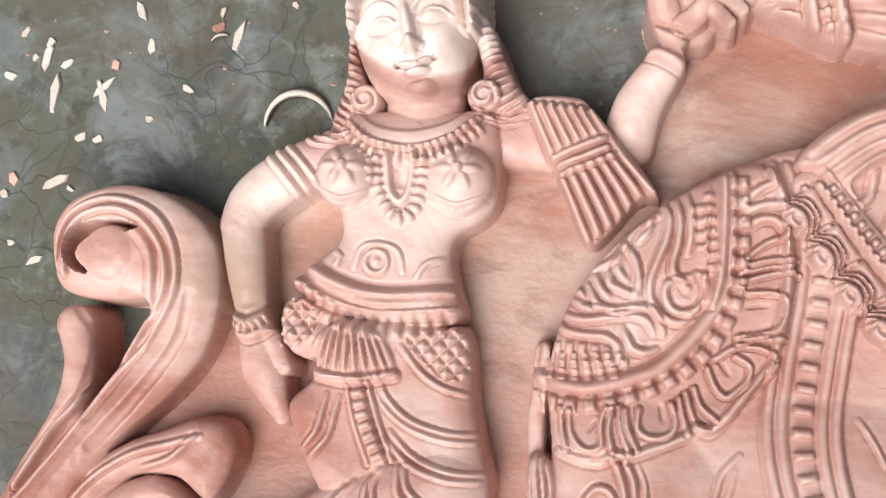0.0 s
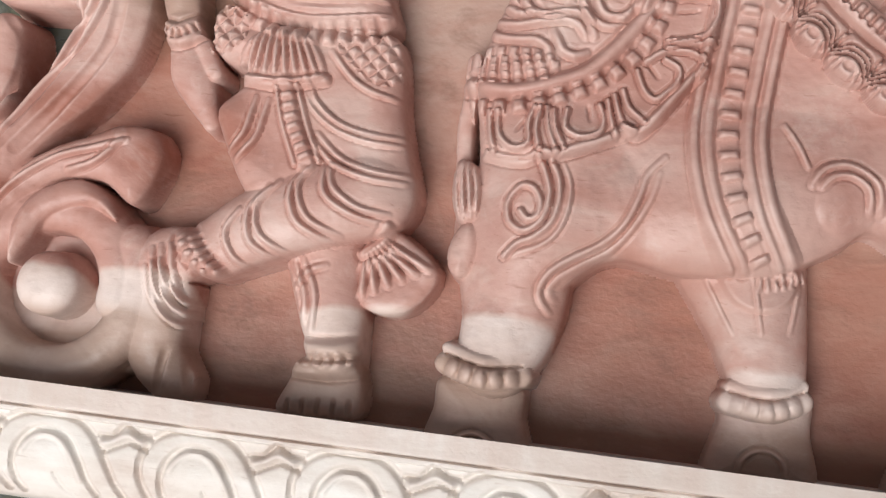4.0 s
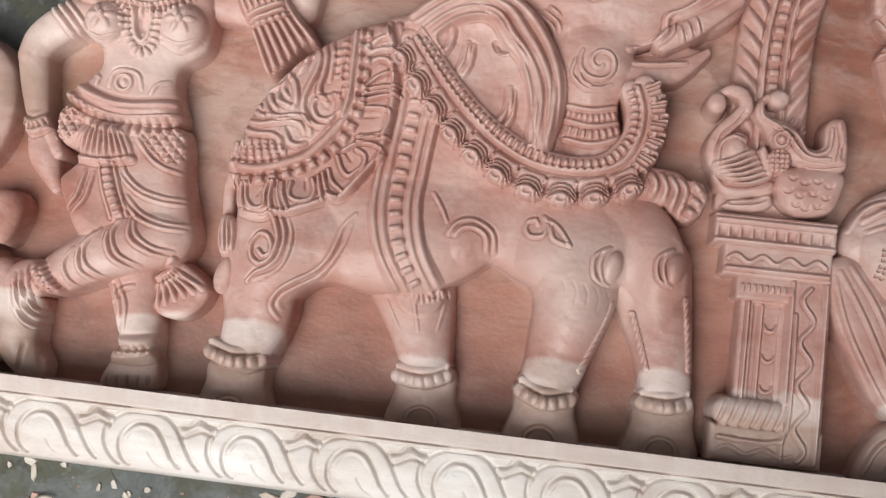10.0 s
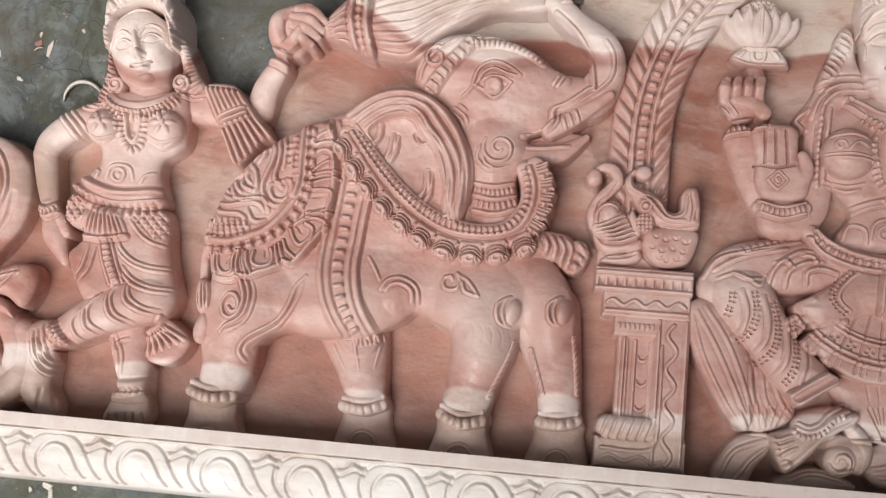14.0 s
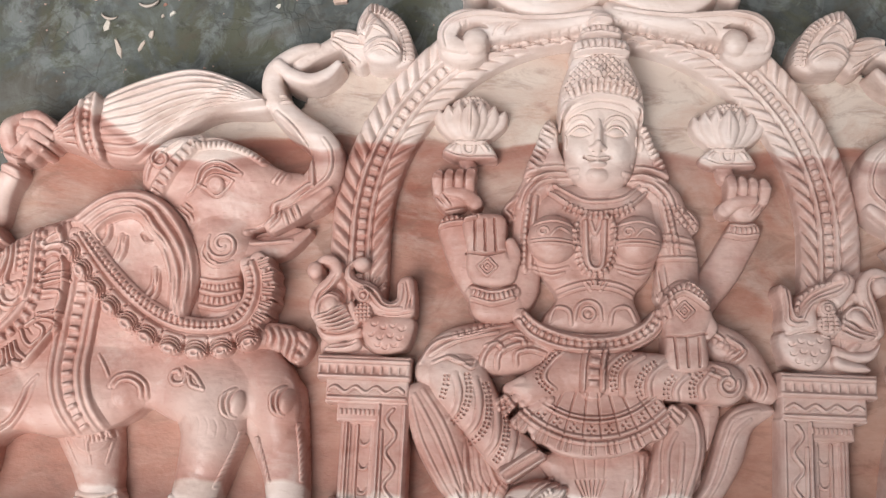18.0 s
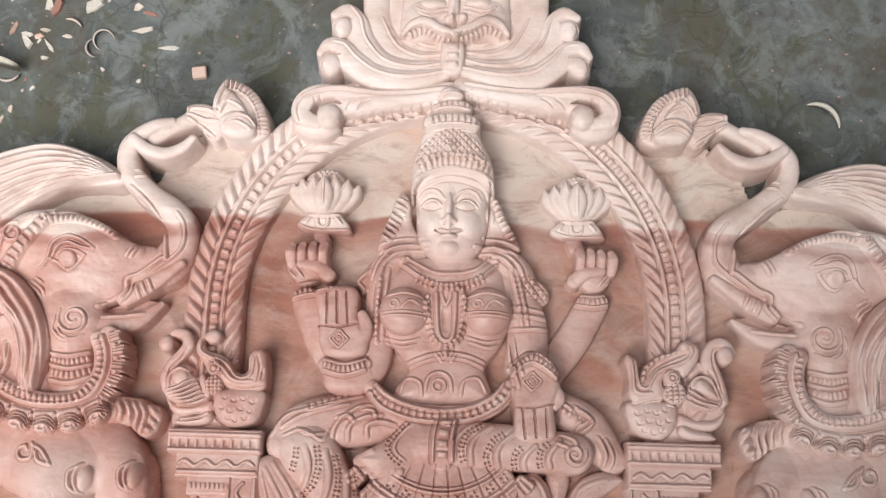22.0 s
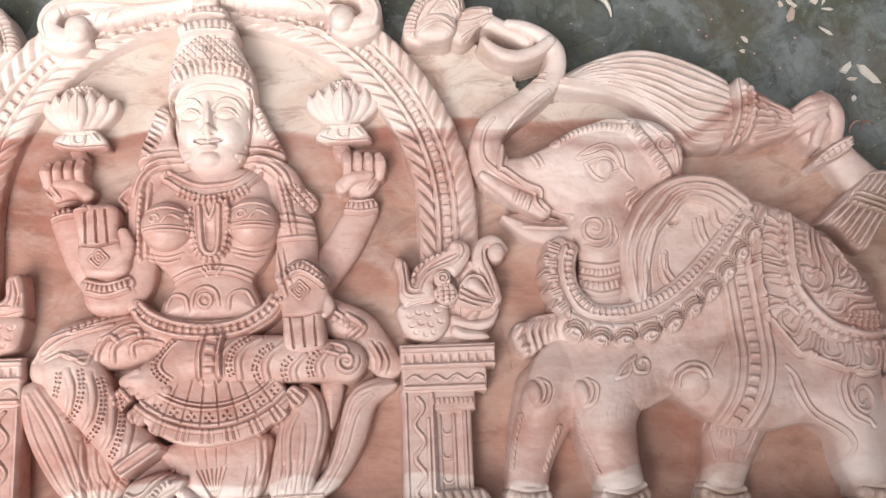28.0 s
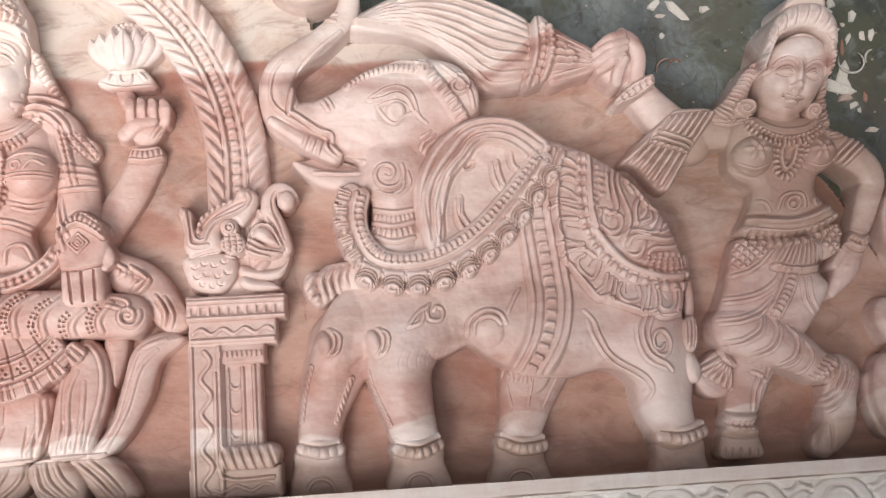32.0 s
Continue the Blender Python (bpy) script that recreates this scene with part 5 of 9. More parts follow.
    R.ridges([[(-0.559, 0.267), (-0.549, 0.274), (-0.536, 0.274), (-0.528, 0.27)],
              [(-0.549, 0.276), (-0.538, 0.279), (-0.525, 0.28)],
              [(-0.548, 0.308), (-0.536, 0.312), (-0.525, 0.315), (-0.52, 0.313)],
              [(-0.549, 0.312), (-0.537, 0.316), (-0.524, 0.318)],
              [(-0.546, 0.321), (-0.538, 0.328), (-0.528, 0.333), (-0.527, 0.336)],
              [(-0.544, 0.317), (-0.534, 0.32), (-0.522, 0.321)],
              [(-0.603, 0.237), (-0.601, 0.227), (-0.596, 0.218)],
              [(-0.637, 0.235), (-0.635, 0.223), (-0.632, 0.214)]], 0.0017, 0.0036, False)
    R.ridge([(-0.636, 0.212), (-0.624, 0.209), (-0.614, 0.209), (-0.606, 0.214), (-0.6, 0.213), (-0.586, 0.219), (-0.572, 0.226), (-0.567, 0.231), (-0.56, 0.229), (-0.552, 0.237), (-0.539, 0.255), (-0.529, 0.267)], 0.0026, 0.0040, False)
    R.ridges([[(-0.586, 0.241), (-0.584, 0.233)], [(-0.559, 0.267), (-0.552, 0.259)], [(-0.621, 0.224), (-0.617, 0.23)], [(-0.546, 0.294), (-0.535, 0.296)]], 0.0012, -0.0024)
    R.ridges([[(-0.547, 0.337), (-0.540, 0.341), (-0.532, 0.340), (-0.528, 0.333), (-0.528, 0.325)],
              [(-0.548, 0.345), (-0.538, 0.349), (-0.528, 0.349)],
              [(-0.548, 0.352), (-0.541, 0.358), (-0.536, 0.361), (-0.538, 0.367)]], 0.0024, 0.0042)
    # girth strap
    path = [(-0.519, 0.371), (-0.510, 0.343), (-0.508, 0.311), (-0.512, 0.268), (-0.514, 0.231), (-0.506, 0.196), (-0.489, 0.166)]
    R.band(path, 0.021, 0.004, STRAP)
    R.beads(path, 0.0109, 0.0056, 0.0052, square=True, fill=0.46)
    for dx in (-0.0170, -0.0100, 0.0100, 0.0170):
        R.ridge([(x + dx, y) for x, y in path], 0.0030, 0.0026, False)
    R.fringe([(-0.454, 0.177), (-0.466, 0.170), (-0.484, 0.164), (-0.491, 0.163)], 0.004, 0.006, 0.0014, 0.002, 1, 0.0)
    # ear
    k = EAR
    R.mass([(-0.525, 0.371), (-0.512, 0.389), (-0.488, 0.404), (-0.462, 0.408), (-0.441, 0.402), (-0.421, 0.388), (-0.408, 0.370), (-0.396, 0.346), (-0.393, 0.322), (-0.397, 0.296), (-0.405, 0.276), (-0.424, 0.282), (-0.445, 0.294), (-0.465, 0.313), (-0.480, 0.334), (-0.493, 0.352), (-0.509, 0.363)], 0.084, 0.012, 0.012, k)
    R.pad([(-0.497, 0.364), (-0.478, 0.379), (-0.456, 0.381), (-0.441, 0.367), (-0.429, 0.350), (-0.420, 0.319), (-0.415, 0.287), (-0.442, 0.297), (-0.465, 0.316), (-0.480, 0.335), (-0.491, 0.352)], -0.009, 0.016)
    for q, w, h in (([(-0.517, 0.378), (-0.491, 0.397), (-0.463, 0.402), (-0.440, 0.396), (-0.421, 0.379), (-0.405, 0.353), (-0.399, 0.321), (-0.405, 0.279)], 0.0034, 0.0040), ([(-0.513, 0.372), (-0.488, 0.390), (-0.463, 0.395), (-0.444, 0.389), (-0.430, 0.373), (-0.418, 0.357), (-0.406, 0.333), (-0.404, 0.306), (-0.407, 0.279)], 0.0036, 0.0045),
                    ([(-0.508, 0.366), (-0.487, 0.383), (-0.465, 0.389), (-0.450, 0.383), (-0.440, 0.370), (-0.431, 0.360), (-0.420, 0.346), (-0.413, 0.325), (-0.412, 0.303), (-0.409, 0.279)], 0.0036, 0.0045), ([(-0.502, 0.363), (-0.484, 0.377), (-0.465, 0.383), (-0.452, 0.378), (-0.443, 0.365), (-0.431, 0.353), (-0.423, 0.337), (-0.417, 0.315), (-0.417, 0.295), (-0.413, 0.281)], 0.0032, 0.0040)):
        R.ridge(q, w, h)
    R.ridges([[(-0.485, 0.370), (-0.487, 0.357), (-0.493, 0.350)], [(-0.473, 0.361), (-0.474, 0.350), (-0.478, 0.337)], [(-0.469, 0.359), (-0.470, 0.345), (-0.475, 0.335)], [(-0.437, 0.329), (-0.437, 0.313), (-0.444, 0.300)], [(-0.434, 0.326), (-0.433, 0.308), (-0.438, 0.297)]], 0.0026, 0.004)
    R.dome(*[(-0.448, 0.360)][0], 0.0075, 0.004, -0.007, -35)
    R.ridge([(-0.452, 0.362), (-0.448, 0.357), (-0.441, 0.356)], 0.0016, 0.003)
    R.strands([(-0.511, 0.368), (-0.500, 0.356), (-0.483, 0.335)], [(-0.517, 0.365), (-0.504, 0.351), (-0.487, 0.328)], 3, 0.002, 0.0036)
    # garland
    k = GARLAND
    path = [(-0.517, 0.360), (-0.503, 0.341), (-0.486, 0.319), (-0.466, 0.298), (-0.442, 0.280), (-0.416, 0.267), (-0.388, 0.263), (-0.361, 0.267), (-0.340, 0.277), (-0.329, 0.299), (-0.328, 0.321), (-0.335, 0.340)]
    inner = [(-0.509, 0.360), (-0.495, 0.343), (-0.478, 0.324), (-0.458, 0.305), (-0.437, 0.290), (-0.414, 0.279), (-0.387, 0.274), (-0.362, 0.277), (-0.348, 0.288), (-0.340, 0.303), (-0.340, 0.321), (-0.345, 0.336)]
    R.limb(path, 0.009, 0.080, k, 0.5)
    R.limb(inner, 0.0075, 0.082, k, 0.6)
    R.beads(inner, 0.0058, 0.0042, 0.0045, k, square=True, fill=0.72)
    R.ridge([(-0.513, 0.360), (-0.499, 0.342), (-0.482, 0.322), (-0.462, 0.302), (-0.440, 0.285), (-0.415, 0.273), (-0.388, 0.269), (-0.361, 0.272), (-0.344, 0.282), (-0.335, 0.301), (-0.334, 0.321), (-0.340, 0.338)], 0.0024, 0.0042, False)
    R.ridge([(-0.520, 0.358), (-0.507, 0.339), (-0.488, 0.316), (-0.468, 0.294), (-0.444, 0.276), (-0.417, 0.262), (-0.388, 0.259), (-0.359, 0.262), (-0.337, 0.274), (-0.325, 0.298), (-0.324, 0.321), (-0.331, 0.341)], 0.0020, 0.0036, False)
    p = curve(path, gap=0.001)
    cum = np.concatenate([[0], np.cumsum(np.hypot(*np.diff(p, axis=0).T))])
    turn_at = cum[int(np.argmin(np.hypot(p[:, 0] + 0.338, p[:, 1] - 0.279)))]
    lobes = [(turn_at * (i + 0.5) / 10, turn_at / 20) for i in range(10)] + [(turn_at + (cum[-1] - turn_at) * (i + 0.5) / 5, (cum[-1] - turn_at) / 10) for i in range(5)]
    for i, (at_s, u) in enumerate(lobes):
        j = int(np.searchsorted(cum, at_s))
        d = p[min(j + 4, len(p) - 1)] - p[max(j - 4, 0)]
        d /= math.hypot(*d)
        n = np.array((d[1], -d[0]))
        at = lambda a, e: tuple(p[j] + d * a * u + n * e)
        if i < 10:
            # a fluted shell, its lip scalloped over a dimpled boss
            R.mass([at(-0.92, 0.0), at(-0.96, 0.008), at(-1.06, 0.0145), at(-0.80, 0.0195), at(-0.40, 0.0215), at(0, 0.0225), at(0.40, 0.0215), at(0.80, 0.0195), at(1.06, 0.0145), at(0.96, 0.008), at(0.92, 0.0), at(0, 0.0)], 0.086, 0.004, 0.006, k)
            for e, b in ((0.0040, 0.0010), (0.0068, 0.0016), (0.0096, 0.0022)):
                arc = [at(-0.95, e + 0.0062), at(-0.55, e + b), at(0, e), at(0.55, e + b), at(0.95, e + 0.0062)]
                R.ridge(arc, 0.0011, -0.0030, False)
                R.ridge([(x + n[0] * 0.0016, y + n[1] * 0.0016) for x, y in arc], 0.0009, 0.0018, False)
            c = p[j] + n * 0.0160
            t = math.degrees(math.atan2(d[1], d[0]))
            R.mass(oval(c[0], c[1], u * 0.62, 0.0050, t), 0.0925, 0.003, 0.006, k)
            R.dome(c[0], c[1], u * 0.34, 0.0026, -0.0026, t, sharp=0.8)
            R.ridges([[at(w * 1.25, 0.0150), at(w * 1.4, 0.0208)] for w in (-0.56, -0.32, 0.32, 0.56)], 0.0011, -0.0022)
            R.ridge([at(1.0, 0.003), at(1.0, 0.012), at(1.06, 0.016)], 0.0012, 0.0030)
        else:
            R.mass([at(-0.85, 0.0), at(-0.85, 0.006), at(-1.05, 0.0125), at(-0.2, 0.0105), at(0.95, 0.0125), at(0.85, 0.006), at(0.85, 0.0)], 0.088, 0.003, 0.006, k)
            R.ridges([[at(w, 0.001), at(w * 1.1, 0.011)] for w in (-0.4, 0.1, 0.55)], 0.0012, -0.0036, False)
            R.ridge([at(-0.95, 0.001), at(-1.05, 0.013)], 0.0016, 0.0036, False)
    R.limb([(-0.335, 0.266), (-0.322, 0.268), (-0.307, 0.266)], [0.013, 0.0135, 0.015], [0.066, 0.064, 0.06], TASSEL)
    R.mass([(-0.314, 0.276), (-0.294, 0.274), (-0.283, 0.271), (-0.279, 0.261), (-0.283, 0.248), (-0.293, 0.241), (-0.302, 0.245), (-0.310, 0.254)], 0.060, 0.008, 0.010, TASSEL)
    R.mass([(-0.293, 0.273), (-0.283, 0.272), (-0.278, 0.261), (-0.283, 0.247), (-0.293, 0.241), (-0.296, 0.250), (-0.289, 0.259)], 0.064, 0.006, 0.010, TASSEL)
    R.ridges([[(-0.322, 0.275), (-0.318, 0.267), (-0.320, 0.258)], [(-0.314, 0.275), (-0.310, 0.265), (-0.312, 0.254)], [(-0.307, 0.274), (-0.302, 0.264), (-0.306, 0.250)], [(-0.300, 0.274), (-0.295, 0.263), (-0.300, 0.245)]], 0.0026, 0.0046)
    R.ridges([[(-0.290, 0.270), (-0.284, 0.264)], [(-0.291, 0.260), (-0.284, 0.254)], [(-0.294, 0.251), (-0.288, 0.247)]], 0.003, 0.004)
    # anklets
    for i, (q, h, zs) in enumerate((([(-0.649, 0.104), (-0.623, 0.099), (-0.599, 0.102)], 0.007, 0.064), ([(-0.504, 0.102), (-0.479, 0.100), (-0.457, 0.106)], 0.004, 0.050), ([(-0.408, 0.103), (-0.385, 0.096), (-0.361, 0.100)], 0.007, 0.068), ([(-0.317, 0.104), (-0.295, 0.103), (-0.274, 0.107)], 0.005, 0.056))):
        (xa, ya), mid, (xb, yb) = q
        q = [(xa + 0.0055, ya), mid, (xb - 0.0055, yb)]
        R.limb([(x, y + 0.0055) for x, y in q], 0.0032, [zs - 0.006, zs + 0.002, zs - 0.006], ANKLET + i)
        R.limb([(x, y - 0.0025) for x, y in q], 0.0062, [zs - 0.005, zs + h * 0.6, zs - 0.005], ANKLET + i)
        R.beads([(x, y - 0.0035) for x, y in q], 0.0082, 0.0058, h * 0.5, fill=0.9)
        R.ridge([(x, y + 0.0025) for x, y in q], 0.0010, -0.003, False)


def carve_whisk(R):
    k = WHISK
    R.mass([(-0.511, 0.462), (-0.509, 0.502), (-0.474, 0.523), (-0.417, 0.539), (-0.373, 0.529), (-0.337, 0.508), (-0.339, 0.494), (-0.385, 0.491), (-0.413, 0.478), (-0.440, 0.461), (-0.453, 0.439), (-0.499, 0.439)], 0.062, 0.028, 0.026, k)
    R.mass([(-0.556, 0.461), (-0.536, 0.491), (-0.511, 0.508), (-0.499, 0.441), (-0.532, 0.450)], 0.062, 0.012, 0.014, k)
    R.strands([(-0.503, 0.445), (-0.468, 0.442), (-0.441, 0.464), (-0.397, 0.492), (-0.341, 0.502)], [(-0.502, 0.506), (-0.463, 0.524), (-0.417, 0.535), (-0.376, 0.526), (-0.340, 0.506)], 9, 0.0027, 0.0036)
    R.ridges([[(-0.526, 0.497), (-0.525, 0.471), (-0.519, 0.445)], [(-0.510, 0.506), (-0.510, 0.471), (-0.502, 0.440)]], 0.0035, 0.0055, False)
    R.beads([(-0.518, 0.502), (-0.518, 0.471), (-0.510, 0.442)], 0.0075, 0.004, 0.0035, square=True, fill=0.7)
    R.strands([(-0.551, 0.463), (-0.529, 0.482)], [(-0.547, 0.455), (-0.526, 0.450)], 5, 0.0024, 0.0035)


def carve_bud(R):
    """The lotus that the trunk holds, seen from the side, with its stem."""
    k = BUD
    R.limb([(-0.308, 0.546), (-0.291, 0.557), (-0.267, 0.571)], [0.008, 0.0075, 0.009], 0.056, k)
    R.mass([(-0.278, 0.577), (-0.273, 0.584), (-0.255, 0.584), (-0.242, 0.572), (-0.236, 0.557), (-0.243, 0.545), (-0.252, 0.546), (-0.266, 0.561)], 0.056, 0.01, 0.012, k)
    R.mass([(-0.252, 0.579), (-0.250, 0.596), (-0.239, 0.613), (-0.223, 0.609), (-0.205, 0.596), (-0.194, 0.574), (-0.192, 0.554), (-0.205, 0.545), (-0.227, 0.545), (-0.239, 0.553), (-0.246, 0.567)], 0.054, 0.008, 0.010, k)
    R.fringe([(-0.240, 0.600), (-0.227, 0.599), (-0.213, 0.589), (-0.204, 0.572), (-0.201, 0.553)], 0.0042, 0.012, 0.0018, 0.005, 1, 0.0)
    R.ridge([(-0.240, 0.600), (-0.227, 0.599), (-0.213, 0.589), (-0.204, 0.572), (-0.201, 0.553)], 0.0016, 0.003, False)
    R.mass([(-0.250, 0.581), (-0.248, 0.593), (-0.240, 0.602), (-0.231, 0.597), (-0.220, 0.585), (-0.215, 0.574), (-0.226, 0.571), (-0.237, 0.566), (-0.245, 0.570)], 0.064, 0.007, 0.010, k)
    R.mass([(-0.242, 0.565), (-0.230, 0.574), (-0.215, 0.573), (-0.205, 0.562), (-0.204, 0.551), (-0.214, 0.545), (-0.231, 0.545), (-0.240, 0.553)], 0.070, 0.009, 0.012, k)
    R.ridges([[(-0.246, 0.573), (-0.243, 0.589), (-0.237, 0.604)], [(-0.242, 0.571), (-0.234, 0.585), (-0.218, 0.578)], [(-0.245, 0.571), (-0.240, 0.583), (-0.230, 0.595)], [(-0.239, 0.560), (-0.227, 0.569), (-0.212, 0.568), (-0.202, 0.557)], [(-0.239, 0.555), (-0.224, 0.562), (-0.208, 0.554)]], 0.0017, 0.0036)
    R.ridges([[(-0.274, 0.573), (-0.257, 0.566), (-0.240, 0.566)], [(-0.274, 0.568), (-0.259, 0.557), (-0.247, 0.548)], [(-0.271, 0.579), (-0.254, 0.577), (-0.242, 0.572)], [(-0.260, 0.555), (-0.249, 0.541)], [(-0.276, 0.581), (-0.277, 0.574)]], 0.0018, 0.0036)


def carve_back(R):
    R.mass([(-0.945, 0.045), (-0.935, 0.14), (-0.91, 0.20), (-0.86, 0.25), (-0.81, 0.335), (-0.76, 0.375), (-0.69, 0.385), (-0.63, 0.385), (-0.595, 0.42), (-0.565, 0.458), (-0.50, 0.485),
            (-0.42, 0.505), (-0.36, 0.50), (-0.315, 0.50), (-0.29, 0.545), (-0.25, 0.565), (-0.20, 0.565), (-0.15, 0.40), (-0.15, 0.045)], 0.016, 0.004, 0.002, BACK)


def drift(moves, reach=0.05):
    """The second side was carved by eye after the first: how its forms stray from the mirrored drawing."""
    at, by = np.array([m[:2] for m in moves]), np.array([m[2:] for m in moves])

    def turn(p):
        p = p * (-1, 1)
        w = np.exp(-(((p[:, None] - at[None]) ** 2).sum(2)) / (2 * reach**2))
        return p + (w @ by) / (w.sum(1, keepdims=True) + 0.25)
    return turn


STRAYS = [(0.381, 0.414, -0.004, -0.001), (0.370, 0.355, -0.001, 0.005), (0.270, 0.414, -0.014, -0.004), (0.614, 0.186, 0.002, -0.001), (0.620, 0.099, 0.006, -0.003), (0.385, 0.096, -0.004, 0.006),
          (0.295, 0.103, -0.003, 0.002), (0.479, 0.100, 0.001, -0.006), (0.337, 0.508, 0.010, 0.002), (0.373, 0.529, 0.013, 0.003), (0.430, 0.539, 0.014, 0.002), (0.510, 0.471, 0.010, -0.003),
          (0.327, 0.549, 0.011, 0.010), (0.315, 0.480, -0.003, 0.012), (0.237, 0.610, 0.003, 0.0), (0.206, 0.543, -0.006, 0.008), (0.276, 0.576, -0.002, 0.011), (0.282, 0.257, 0.008, -0.006), (0.517, 0.365, 0.0, 0.006)]

NAMES = {BACK: "back_board", ELEPHANT: "elephant_relief", CLOTH: "saddle_cloth", EAR: "ear", GARLAND: "garland", STRAP: "girth_strap", WHISK: "fly_whisk", FIGURE: "attendant_figure",
         SCROLL: "scroll_bracket", BUD: "lotus_bud", HEADBAND: "headband", TUSK: "tusk", TAIL: "tail", TASSEL: "tassel", **{ANKLET + i: "anklet" for i in range(4)}}
SAYS = {BACK: "rough chiselled back board with plank seams", ELEPHANT: "elephant in relief with raised trunk", FIGURE: "standing attendant carved in relief, one arm raised",
        WHISK: "carved plume of strands", SCROLL: "leafy scroll at the panel's end", BUD: "carved lotus flower on a stem"}
ON_ELEPHANT = {CLOTH, EAR, GARLAND, STRAP, HEADBAND, TUSK, TAIL, TASSEL, *range(ANKLET, ANKLET + 4)}


def carve_side(hand):
    R = Relief(-1.0, 0.045, -0.14, 0.62, 0.0008) if hand > 0 else Relief(0.14, 0.045, 1.02, 0.62, 0.0008)
    board = Relief(*((-1.0, 0.045, -0.14, 0.62) if hand > 0 else (0.14, 0.045, 1.02, 0.62)), 0.0025)
    R.deep = SIDE_DEEP
    plain = (lambda p: p) if hand > 0 else (lambda p: p * (-1, 1))
    R.hand = hand
    R.turn = plain
    board.turn = plain
    if hand < 0:
        for r in (R, board):
            r.mass([(-0.53, 0.38), (-0.53, 0.47), (-0.575, 0.475), (-0.615, 0.45), (-0.645, 0.40), (-0.62, 0.36)], 0.0162, 0.004, 0.002, BACK)
    carve_back(R)
    carve_back(board)
    second = plain if hand > 0 else drift(STRAYS)
    R.turn = second
    carve_whisk(R)
    carve_bud(R)
    R.turn = plain if hand > 0 else (lambda p: np.column_stack([-p[:, 0] + 0.016, p[:, 1] + 0.006]))
    carve_scroll(R)
    R.turn = plain if hand > 0 else (lambda p: np.column_stack([-p[:, 0] + (0.016 + (p[:, 1] - 0.302) * 0.17) * np.clip((-p[:, 0] - 0.59) / 0.11, 0, 1), p[:, 1] + 0.007]))
    carve_figure(R, hand < 0)
    if hand < 0:
        R.turn, R.hand = (lambda p: p), 1
        carve_other_hand(R)
        R.hand = hand
    R.turn = second
    carve_elephant(R)
    R.blur(1)
    R.worn()
    made = {}
    board.worn()
    found = R.meshes({k: v for k, v in NAMES.items() if k != BACK})
    found.update(board.meshes({BACK: NAMES[BACK]}))
    for k, me in found.items():
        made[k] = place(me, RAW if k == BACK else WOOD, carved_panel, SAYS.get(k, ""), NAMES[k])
    for k in ON_ELEPHANT & set(made):
        made[k].parent = made[ELEPHANT]


carve_side(1)
carve_side(-1)


# ---- the carved panel: the middle ----
(C_BACK, ARCH, GODDESS, SEAT, CREST, LOTUS_A, LOTUS_B, PIL_A, PIL_B, BIRD_A, BIRD_B, CAP_A, CAP_B, FOOT_A, FOOT_B, POST_A, POST_B, PETAL) = range(1, 19)
AX = -0.005


def box(x0, y0, x1, y1, gap=0.004):
    """A square outline, with points often enough to keep its corners."""
    c = [(x0, y0), (x1, y0), (x1, y1), (x0, y1)]
    o = []
    for (ax, ay), (bx, by) in zip(c, c[1:] + c[:1]):
        n = max(3, int(math.hypot(bx - ax, by - ay) / gap))
        o += [(ax + (bx - ax) * i / n, ay + (by - ay) * i / n) for i in range(n)]
    return o


def ring(r, y0=0.27, a0=180, a1=0):
    """The arch's line at radius r, with straight feet."""
    cy = 0.375
    o = [(AX - r, y0 + (cy - y0) * t) for t in (0, 0.35, 0.7)]
    for i in range(25):
        a = radians(a0 + (a1 - a0) * i / 24)
        o.append((AX + r * math.cos(a), cy + r * math.sin(a)))
    return o + [(AX + r, y0 + (cy - y0) * t) for t in (0.7, 0.35, 0)]


def carve_arch(R):
    k = ARCH
    outer, inner = ring(0.262, 0.25), ring(0.203, 0.25)
    R.mass(outer + inner[::-1], 0.046, 0.006, 0.006, k)
    half = ring(0.2515)
    n = len(half) // 2
    for q, s in ((half[:n + 1], 1), (half[n:][::-1], -1)):
        R.rope(q, 0.0105, 0.009, 0.0155, -0.55 * s, depth=0.75)
    half = ring(0.2125)
    for q, s in ((half[:n + 1], 1), (half[n:][::-1], -1)):
        R.rope(q, 0.0095, 0.008, 0.0165, 0.75 * s, depth=0.75)
    for r in (0.2395, 0.2235):
        R.ridge(ring(r), 0.0026, 0.0055, False)
    R.beads(ring(0.2315), 0.0112, 0.0052, 0.0055, square=True, fill=0.6)


